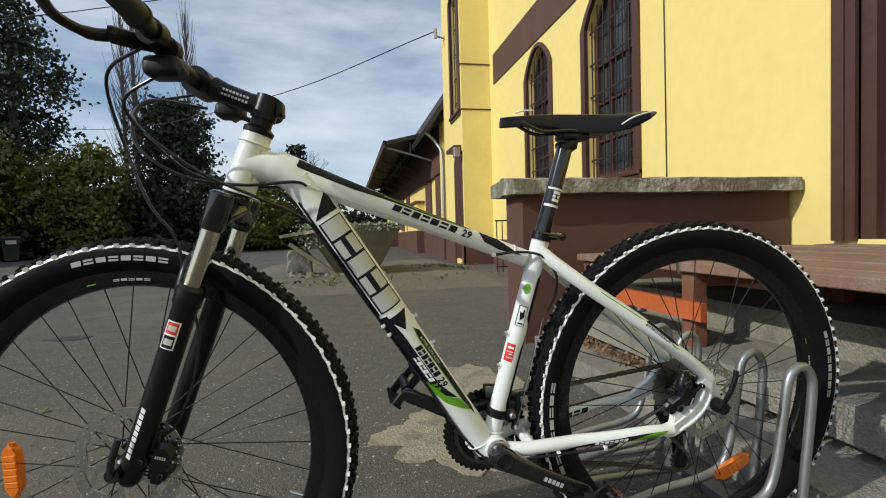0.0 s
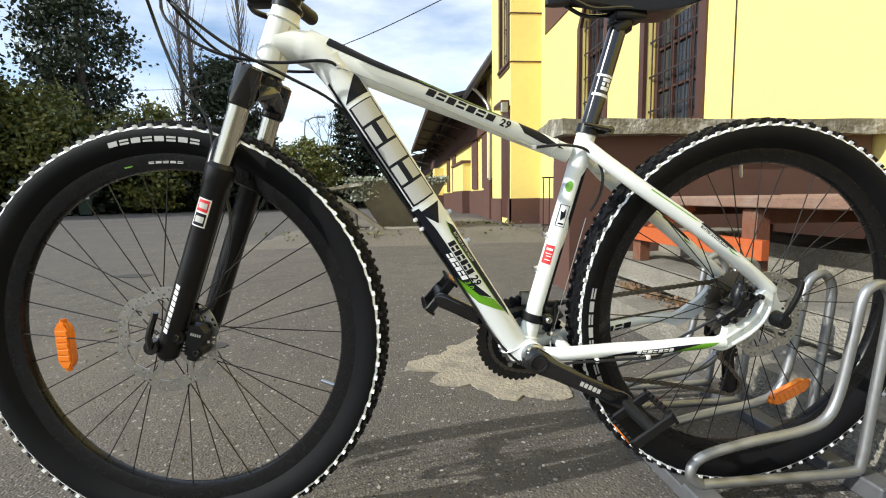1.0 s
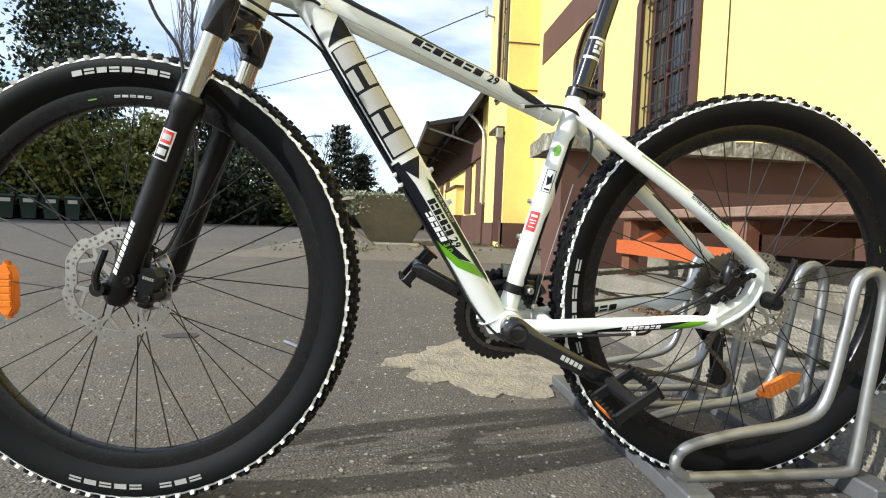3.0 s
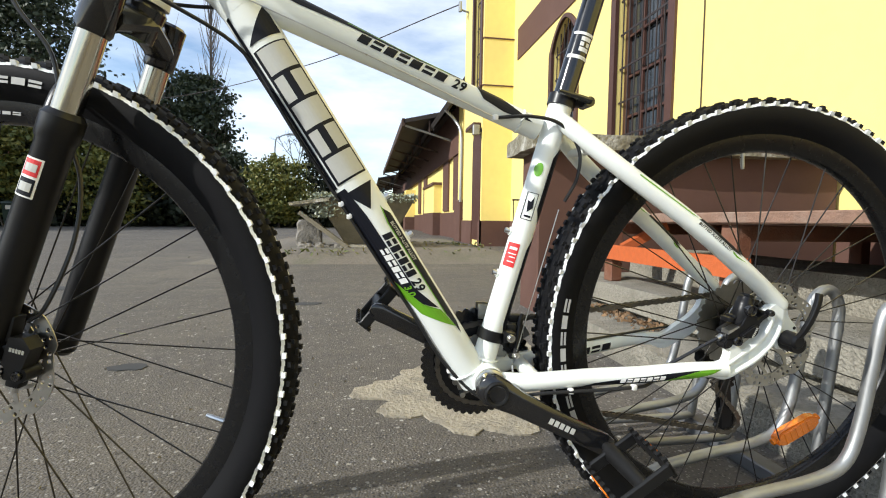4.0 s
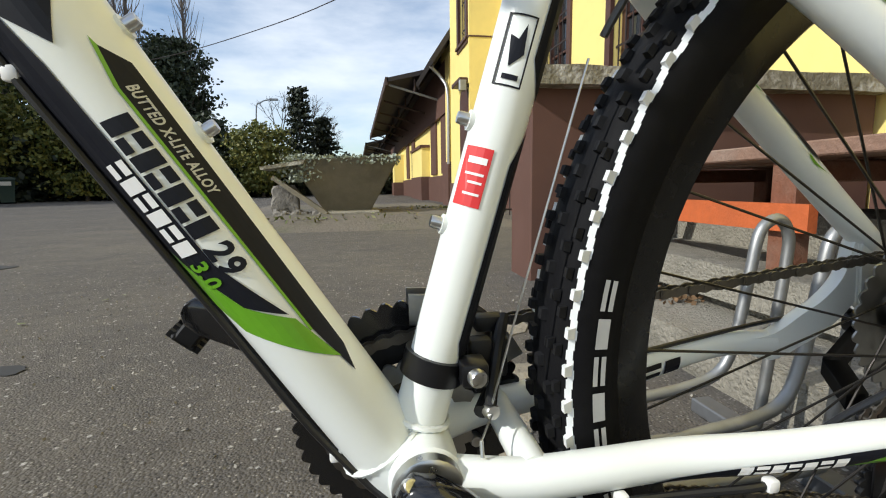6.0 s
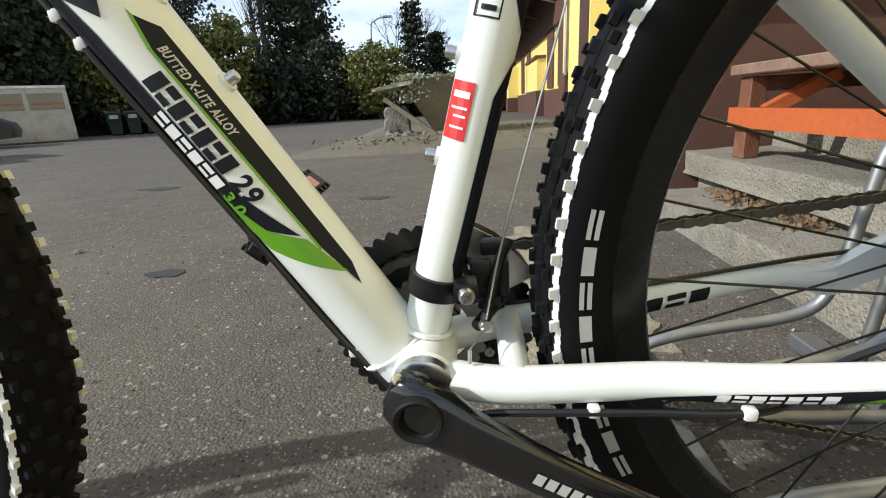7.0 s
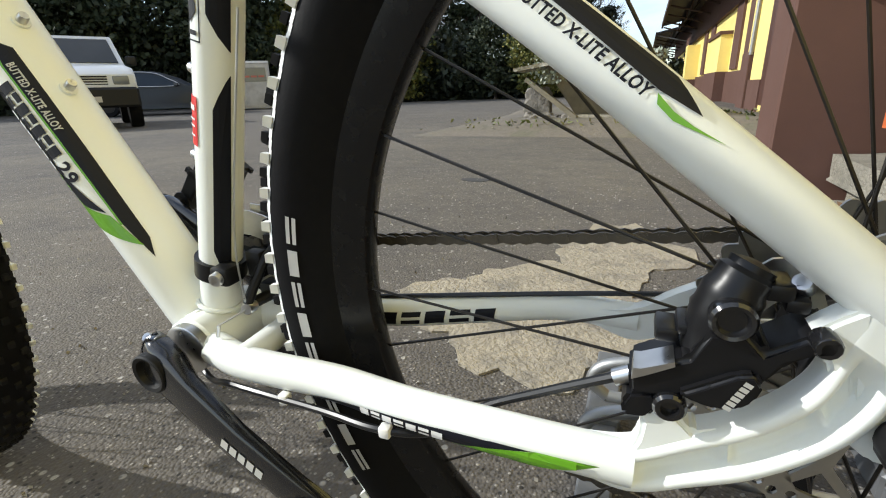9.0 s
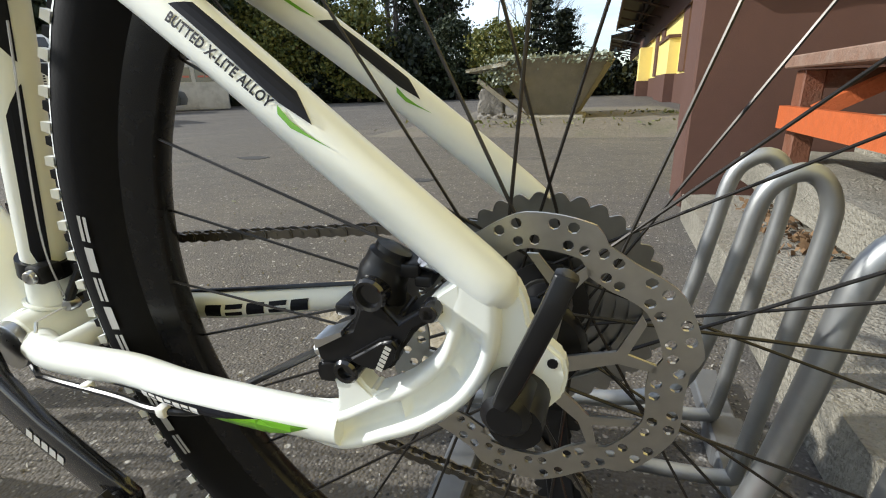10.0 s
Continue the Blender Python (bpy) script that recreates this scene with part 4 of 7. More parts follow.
def pine(at, height, seed):
    rng = np.random.default_rng(seed)
    x, y = at
    t = thing("pine", "dark sparse pine with layered branches", "tree", "pines")
    bm = bmesh.new()
    tube(bm, [(x, y, -0.1), (x, y, height)], [height * 0.016, 0.02], 7)
    pts = []
    for k in range(30):
        z = height * (0.3 + 0.68 * k / 29)
        l = height * 0.3 * (1.04 - (z / height)) ** 0.8 * rng.uniform(0.6, 1.15)
        a = k * 2.4
        e = Vector((x + l * math.cos(a), y + l * math.sin(a), z + 0.05 * l))
        tube(bm, [(x, y, z), e], [0.04, 0.01], 4)
        for j in range(5):
            c = Vector((x, y, z)).lerp(e, 0.35 + 0.16 * j)
            pts.append(np.array(c) + rng.normal(size=(26, 3)) * np.array([0.2, 0.2, 0.07]))
    part("trunk", bm, M_BARK, t)
    me = quads("needles", np.concatenate(pts), 0.07, rng)
    me.materials.append(M_LEAF_DARK)
    c = new("needles", me)
    c.parent = t


leafy_tree("evergreen_tree", "tall dense evergreen tree with a ragged crown", (-17.5, 28.5), 15.5, 2.9, 1, M_LEAF, 150, 46, 0.12)
leafy_tree("evergreen_tree", "tall evergreen tree at the yard's edge", (-26.5, 27.0), 11.5, 2.6, 2, M_LEAF, 110, 42, 0.12)
leafy_tree("evergreen_tree", "dark evergreen tree behind the hedge", (-10.5, 31.0), 9.5, 2.4, 3, M_LEAF, 140, 44, 0.12)
leafy_tree("evergreen_tree", "dense evergreen tree behind the parked cars", (-26.0, 16.5), 11.0, 4.2, 4, M_LEAF, 240, 46, 0.14, 0.05)
leafy_tree("evergreen_tree", "dense evergreen tree behind the parked cars", (-20.5, 21.5), 10.0, 3.6, 14, M_LEAF, 220, 46, 0.14, 0.05)
leafy_tree("evergreen_tree", "dense evergreen tree at the end of the yard", (-27.0, 8.5), 8.5, 3.4, 15, M_LEAF, 180, 40, 0.14, 0.05)
leafy_tree("shrub", "tall sunlit yellow-green shrub", (-17.0, 24.0), 6.2, 2.8, 5, M_LEAF_SUN, 150, 50, 0.1, 0.05)
leafy_tree("shrub", "sunlit yellow-green shrub by the hedge", (-12.6, 25.0), 5.4, 2.2, 6, M_LEAF_SUN, 110, 46, 0.1, 0.05)
leafy_tree("shrub", "green shrub at the yard's end", (-5.0, 27.0), 3.9, 1.7, 7, M_LEAF_SUN, 90, 46, 0.09, 0.05)
leafy_tree("shrub", "green shrub at the yard's end", (-7.6, 27.5), 4.4, 1.8, 8, M_LEAF, 90, 46, 0.09, 0.05)
poplar((-12.2, 30.0), 17.5, 11)
poplar((-9.6, 31.0), 14.5, 12)
poplar((-13.6, 32.0), 15.0, 13)
bare_tree((-4.6, 33.0), 8.0, 21)
bare_tree((-2.2, 36.0), 6.0, 22)
pine((-3.2, 29.5), 6.3, 31)
pine((-2.0, 31.0), 4.8, 32)
rng = np.random.default_rng(40)
line = [(-33, 4), (-29, 11), (-24, 18.5), (-17.5, 23.5), (-9, 27), (-3.5, 29.5), (3, 31)]
pts = []
for (x0, y0), (x1, y1) in zip(line, line[1:]):
    cnt = int(math.hypot(x1 - x0, y1 - y0) * (26 if x1 < -17 else 17))
    f = rng.uniform(0, 1, (cnt, 1))
    h = 5.0 if x1 < -17 else 3.4 if x1 < -3.6 else 1.6
    c = np.concatenate([x0 + (x1 - x0) * f + rng.normal(0, 0.6, (cnt, 1)), y0 + (y1 - y0) * f + rng.normal(0, 0.6, (cnt, 1)) + 0.6, h * rng.uniform(0, 1, (cnt, 1)) ** 0.8], 1)
    pts.append((c[:, None, :] + rng.normal(size=(cnt, 30, 3)) * 0.32).reshape(-1, 3))
pts = np.concatenate(pts)
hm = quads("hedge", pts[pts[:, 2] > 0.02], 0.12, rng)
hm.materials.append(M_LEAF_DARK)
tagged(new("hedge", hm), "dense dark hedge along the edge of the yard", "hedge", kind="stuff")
# solid near-black block behind the loose leaves, closing the gaps in the hedge
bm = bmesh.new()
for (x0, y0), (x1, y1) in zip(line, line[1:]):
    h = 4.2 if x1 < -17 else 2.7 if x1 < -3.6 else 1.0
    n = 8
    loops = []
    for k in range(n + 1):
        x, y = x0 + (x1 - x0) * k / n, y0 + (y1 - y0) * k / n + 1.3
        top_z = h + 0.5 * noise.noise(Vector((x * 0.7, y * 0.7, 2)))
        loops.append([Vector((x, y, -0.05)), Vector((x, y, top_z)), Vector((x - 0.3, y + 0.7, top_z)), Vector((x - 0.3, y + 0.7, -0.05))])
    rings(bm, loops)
solo("hedge_core", bm, M_LEAF_DARK, "solid dark block filling the hedge behind its leaves", "hedge", kind="stuff", sharp=0)
rng = np.random.default_rng(44)
f = rng.uniform(0, 1, 700)
fp = np.stack([-70 + 130 * f, 75 - 12 * f + rng.normal(0, 3, 700), rng.uniform(0, 1, 700) ** 0.8 * (3.2 + 1.2 * np.sin(f * 40))], 1)
fp = (fp[:, None, :] + rng.normal(size=(700, 26, 3)) * np.array([0.9, 0.6, 0.6])).reshape(-1, 3)
fm = quads("far_wood", fp, 0.3, rng)
fm.materials.append(M_LEAF)
tagged(new("far_wood", fm), "distant line of trees beyond the yard", "woods", kind="stuff")

post_ = thing("street_lamp", "tall thin street lamp post at the edge of the yard", "street lamp")
bm = bmesh.new()
tube(bm, [(-21.0, 26.0, 0), (-21.0, 26.0, 9.6)], [0.09, 0.05], 8)
part("pole", bm, M_STEEL, post_)
bm = bmesh.new()
box(bm, (-21.2, 25.6, 9.5), (-20.8, 26.1, 9.8), 0.06, 2)
part("lantern", bm, M_IRON, post_)
post2 = thing("street_lamp", "distant street lamp with a curved arm", "street lamp")
bm = bmesh.new()
tube(bm, smooth_path([(-5.7, 30, 0), (-5.7, 30, 4.8), (-5.4, 30, 5.5), (-4.8, 30, 5.7)], 4), 0.04, 6)
part("pole", bm, M_STEEL, post2)
bm = bmesh.new()
box(bm, (-4.9, 29.9, 5.62), (-4.4, 30.1, 5.74), 0.03)
part("lantern", bm, M_STEEL, post2)
house = thing("far_house", "small far house with pale walls and red roof", "house")
bm = bmesh.new()
box(bm, (-29, 36, 0), (-23.5, 41, 4.2))
part("wall", bm, M_YELLOW, house)
bm = bmesh.new()
prism(bm, [(-29.5, 4.1), (-23.0, 4.1), (-26.2, 6.6)], 35.6, 41.4)
part("roof", bm, mat("red_tile", (0.25, 0.09, 0.06), 0.8), house)
# ---- the bicycle ----
bike = thing("bicycle", "white mountain bicycle with black and green decals in a bicycle rack", "bicycle", m=pose(0, 0, 0, 3.14, 0, 0))
REAR_AXLE, FRONT_AXLE = Vector((0.452, 0, 0.377)), Vector((-0.634, 0, 0.374))
STEER_AT, STEER_UP = Vector((-0.435, 0, 0.872)), Vector((0.342, 0, 0.94)).normalized()
STEER = Matrix.Translation(STEER_AT) @ Matrix.Rotation(radians(-8), 4, STEER_UP) @ Matrix.Translation(-STEER_AT)


class PlaneTube:
    """A frame tube in the bicycle's middle plane, oval in section; profile rows: share of the length, half height, half width."""

    def __init__(self, a, b, profile):
        self.a, self.b, self.profile = Vector((a[0], 0, a[1])), Vector((b[0], 0, b[1])), profile
        self.d = (self.b - self.a).normalized()
        self.n = Vector((self.d.z, 0, -self.d.x))
        if self.n.z < 0:
            self.n = -self.n
        self.length = (self.b - self.a).length

    def half(self, s):
        t = min(max(s / self.length, 0), 1)
        for (t0, h0, w0), (t1, h1, w1) in zip(self.profile, self.profile[1:]):
            if t <= t1:
                k = (t - t0) / (t1 - t0)
                k = k * k * (3 - 2 * k)
                return h0 + (h1 - h0) * k, w0 + (w1 - w0) * k
        return self.profile[-1][1:]

    def mesh(self, steps=16, n=28):
        bm = bmesh.new()
        loops = []
        for i in range(steps + 1):
            s = self.length * i / steps
            h, w = self.half(s)
            c = self.a + self.d * s
            loops.append([c + self.n * h * math.sin(t) + Vector((0, w * math.cos(t), 0)) for t in (2 * math.pi * k / n for k in range(n))])
        rings(bm, loops)
        return bm

    def on(self, s, v, lift=0.0006, side=-1):
        h, w = self.half(s)
        k = max(-0.995, min(0.995, v / h))
        return self.a + self.d * s + self.n * v * (1 + lift / h) + Vector((0, side * (w * math.sqrt(1 - k * k) + lift), 0))

    def wrap(self, bm, lift=0.0006, side=-1):
        """Lays a flat mesh, x along the tube and y across it, on the tube's side."""
        ys = [v.co.y for v in bm.verts]
        xs = [v.co.x for v in bm.verts]
        for lo, hi, normal, step in ((min(ys), max(ys), (0, 1, 0), 0.004), (min(xs), max(xs), (1, 0, 0), 0.02)):
            k = math.ceil(lo / step) * step
            while k < hi:
                at = (k, 0, 0) if normal[0] else (0, k, 0)
                bmesh.ops.bisect_plane(bm, geom=bm.verts[:] + bm.edges[:] + bm.faces[:], plane_co=at, plane_no=normal)
                k += step
        for v in bm.verts:
            v.co = self.on(v.co.x, v.co.y, lift, side)
        return bm

    def decal(self, name, outlines, material, parent, label="", lift=0.0006):
        many = len(outlines) > 2
        bm = bmesh.new()
        for outline in outlines:
            bm.faces.new([bm.verts.new((s, v, 0)) for s, v in outline])
        bmesh.ops.triangulate(bm, faces=bm.faces[:])
        ob = part(name, self.wrap(bm, lift), material, parent, label, 0)
        return tagged(ob, kind="stuff") if many else ob


def block_word(count, s0, step, lo, hi, slant=0.0, gap=0.22, notch=True):
    """A row of plain cut blocks in place of a maker's lettering, running from s0 by step."""
    out = []
    for i in range(count):
        a, w, h = s0 + step * i, step * (1 - gap), hi - lo

        def at(u, v):
            return (a + w * u + slant * v, lo + h * v)
        bars = ((0, 0, 1, 0.36), (0, 0.62, 1, 1)) if notch and i % 2 else ((0, 0, 1, 1),)
        for u0, v0, u1, v1 in bars:
            out.append([at(u0, v0), at(u1, v0), at(u1, v1), at(u0, v1)])
    return out


down = PlaneTube((-0.012, 0.306), (-0.352, 0.842), [(0, 0.025, 0.03), (0.25, 0.0255, 0.03), (0.7, 0.0285, 0.031), (1, 0.029, 0.028)])
top = PlaneTube((0.07, 0.684), (-0.39, 0.862), [(0, 0.0165, 0.016), (0.35, 0.0175, 0.019), (0.75, 0.0225, 0.022), (1, 0.03, 0.024)])
seat = PlaneTube((-0.006, 0.316), (0.104, 0.722), [(0, 0.0185, 0.0185), (0.1, 0.0175, 0.0175), (1, 0.0175, 0.0175)])
head = PlaneTube((-0.4545, 0.818), (-0.4175, 0.92), [(0, 0.027, 0.027), (0.5, 0.0255, 0.0255), (1, 0.0235, 0.0235)])
down_tube = part("down_tube", down.mesh(22), M_WHITE, bike)
top_tube = part("top_tube", top.mesh(20), M_WHITE, bike)
seat_tube = part("seat_tube", seat.mesh(10), M_WHITE, bike)
head_tube = part("head_tube", head.mesh(8), M_WHITE, bike)
bm = bmesh.new()
tube(bm, smooth_path([(-0.335, 0, 0.815), (-0.365, 0, 0.848), (-0.40, 0, 0.862), (-0.435, 0, 0.866)], 5), [0.0285] * 10 + [0.027] * 6, 24)
part("gusset", bm, M_WHITE, bike)
bm = bmesh.new()
lathe(bm, [(0.0215, -0.037), (0.0235, -0.035), (0.0235, 0.035), (0.0215, 0.037)], 28, (0, 0, 0.315))
part("bottom_bracket_shell", bm, M_WHITE, bike)
bm = bmesh.new()
lathe(bm, [(0.02, -0.0375), (0.0222, -0.038), (0.0222, -0.0455), (0.0195, -0.047)], 24, (0, 0, 0.315))
part("bearing_cup", bm, M_ALU, bike, "silver bearing cup")

for c, r, ax in ((down.a + down.d * 0.024, 0.029, down.d), (seat.a + seat.d * 0.026, 0.0195, seat.d), (top.a + top.d * 0.03, 0.0158, top.d), (head.a + head.d * 0.09, 0.0255, head.d)):
    bm = bmesh.new()
    u = ax.orthogonal().normalized()
    w = ax.cross(u)
    n = 46
    tube(bm, [c + (u * math.cos(2 * math.pi * k / n) + w * math.sin(2 * math.pi * k / n)) * r for k in range(n + 1)], [0.0019 + 0.0006 * (k % 2) for k in range(n + 1)], 6)
    part("weld_bead", bm, M_WHITE, bike)

# down tube decals
down.decal("lower_stripe", [[(0.345, -0.012), (0.30, -0.0065), (0.24, -0.0055), (0.18, -0.004), (0.135, 0.010), (0.152, -0.006), (0.20, -0.0235), (0.345, -0.026)]], M_BLACK, down_tube, "black stripe")
down.decal("green_wedge", [[(0.096, 0.0175), (0.131, 0.0112), (0.152, -0.006), (0.20, -0.0238), (0.175, -0.0247), (0.14, -0.015)], [(0.345, -0.0262), (0.2, -0.0239), (0.2, -0.0248), (0.345, -0.0272)]], M_GREEN, down_tube, "green wedge")
down.decal("upper_stripe", [[(0.083, 0.0185), (0.10, 0.0215), (0.285, 0.0225), (0.297, 0.0165), (0.275, 0.0130), (0.12, 0.0145)]], M_BLACK, down_tube, "black stripe")
down.decal("green_line", [[(0.12, 0.0145), (0.275, 0.0130), (0.297, 0.0165), (0.302, 0.0158), (0.277, 0.0116), (0.12, 0.0132)]], M_GREEN, down_tube, "green line")
down.decal("name_panel", [[(0.304, 0.003), (0.338, 0.0235), (0.338, -0.016)], [(0.352, -0.0185), (0.352, 0.0245), (0.548, 0.0245), (0.548, -0.0185)], [(0.556, -0.0185), (0.556, 0.0245), (0.595, 0.0245)]], M_BLACK, down_tube, "black name panel")
down.decal("name_lettering", block_word(5, 0.355, 0.0392, -0.0145, 0.0225, 0.0, 0.13), M_GREY, down_tube, "silver blocks of lettering", 0.0011)
down.decal("under_stripe", [[(0.35, -0.021), (0.35, -0.025), (0.60, -0.0255), (0.60, -0.0215)]], M_BLACK, down_tube, "black stripe")
down.decal("model_lettering", block_word(7, 0.196, 0.0102, -0.0035, 0.0095, -0.002, 0.16), M_BLACK, down_tube, "black blocks of lettering", 0.0009)
down.decal("line_lettering", block_word(6, 0.192, 0.0098, -0.0165, -0.0065, -0.002, 0.16), M_PALE, down_tube, "white blocks of lettering", 0.0011)


def word_on(tube_, body, s, v, height, material, parent, name="lettering", flip=True, lift=0.0011, side=-1):
    bm = text_mesh(body, height)
    bmesh.ops.triangulate(bm, faces=bm.faces[:])
    for q in bm.verts:
        q.co = Vector((s - q.co.x if flip else s + q.co.x, v + q.co.y, 0))
    return part(name, tube_.wrap(bm, lift, side), material, parent, "", 0)


word_on(down, "29", 0.19, -0.003, 0.0125, M_BLACK, down_tube)
word_on(down, "3.0", 0.187, -0.0155, 0.009, M_GREEN, down_tube)
word_on(down, "BUTTED X-LITE ALLOY", 0.275, 0.0152, 0.004, M_GREY, down_tube)
# top tube decals
top.decal("upper_stripe", [[(0.12, 0.0148), (0.15, 0.0168), (0.33, 0.0205), (0.46, 0.0262), (0.46, 0.012), (0.36, 0.0095), (0.3, 0.0125), (0.2, 0.0128)]], M_BLACK, top_tube, "black stripe")
top.decal("rear_stripe", [[(0.015, 0.002), (0.07, 0.0155), (0.11, 0.0155), (0.095, 0.002), (0.06, -0.002)]], M_BLACK, top_tube, "black stripe")
top.decal("model_lettering", block_word(7, 0.155, 0.0185, -0.001, 0.0105, -0.003, 0.2), M_BLACK, top_tube, "black blocks of lettering", 0.0009)
word_on(top, "29", 0.143, -0.0015, 0.0125, M_BLACK, top_tube)
top.decal("green_line", [[(0.15, 0.0135), (0.30, 0.0165), (0.30, 0.0178), (0.15, 0.0148)]], M_GREEN, top_tube, "green line")
# seat tube decals and sticker
seat.decal("rear_wedge", [[(0.055, -0.0165), (0.085, -0.008), (0.20, -0.009), (0.225, -0.0165)], [(0.24, -0.0165), (0.262, -0.006), (0.34, -0.007), (0.36, -0.0165)]], M_BLACK, seat_tube, "black wedge")
seat.decal("warning_sticker", [[(0.170, 0.003), (0.170, 0.0165), (0.206, 0.0165), (0.206, 0.003)]], M_RED, seat_tube, "red sticker with white print")
seat.decal("sticker_print", [[(a, 0.005), (a, b), (a + w, b), (a + w, 0.005)] for a, b, w in ((0.196, 0.0145, 0.004), (0.189, 0.0145, 0.0015), (0.184, 0.0125, 0.0015), (0.177, 0.0135, 0.0015))], M_PALE, seat_tube, "white bars of print", 0.001)
seat.decal("badge", [[(0.243, -0.002), (0.243, 0.0135), (0.244, 0.0135), (0.244, -0.002)], [(0.284, -0.002), (0.284, 0.0135), (0.283, 0.0135), (0.283, -0.002)], [(0.243, 0.0125), (0.243, 0.0135), (0.284, 0.0135), (0.284, 0.0125)], [(0.243, -0.002), (0.243, -0.001), (0.284, -0.001), (0.284, -0.002)], [(0.254, 0.008), (0.262, 0.001), (0.279, 0.003), (0.27, 0.006), (0.272, 0.0105)], [(0.247, 0.001), (0.247, 0.01), (0.250, 0.01), (0.250, 0.001)]], M_BLACK, seat_tube, "black outlined badge")
seat.decal("round_sticker", [[(0.318 + 0.0105 * math.cos(k * 0.524), 0.0085 + 0.0058 * math.sin(k * 0.524)) for k in range(12)]], M_GREEN, seat_tube, "round green sticker")
head.decal("head_stripe", [[(0.02, -0.017), (0.05, -0.02), (0.085, -0.017), (0.05, -0.012)]], M_GREY, head_tube, "grey decal")


def bolt(at, out, r=0.0042, length=0.007, material=M_ALU, parent=bike, name="bolt"):
    bm = bmesh.new()
    a, o = Vector(at), Vector(out).normalized()
    tube(bm, [a - o * 0.004, a + o * length * 0.75, a + o * length, a + o * length, a + o * length * 0.55], [r, r, r * 0.85, r * 0.5, r * 0.48], 12)
    return part(name, bm, material, parent)


for t in (0.155, 0.221):
    h = seat.half(t)[0]
    bm = bmesh.new()
    c = seat.a + seat.d * t - (seat.n if seat.n.x > 0 else -seat.n) * 0.0165
    o = (c - (seat.a + seat.d * t)).normalized()
    tube(bm, [c - o * 0.004, c + o * 0.003], 0.0065, 12)
    boss = part("bottle_boss", bm, M_WHITE, seat_tube)
    bolt(c + o * 0.003, o, parent=boss)
for t in (0.243, 0.307):
    c = down.a + down.d * t + down.n * 0.0265
    bm = bmesh.new()
    tube(bm, [c - down.n * 0.004, c + down.n * 0.002], 0.0068, 12)
    boss = part("bottle_boss", bm, M_WHITE, down_tube)
    bolt(c + down.n * 0.002, down.n, parent=boss)


# stays
def oval_tube(bm, points, radii, flat=1.0, n=16):
    p = smooth_path(points, 5)
    k = (len(p) - 1) / (len(radii) - 1)
    r = []
    for i in range(len(p)):
        j = min(int(i / k), len(radii) - 2)
        r.append(radii[j] + (radii[j + 1] - radii[j]) * (i / k - j))
    return tube(bm, p, r, n)


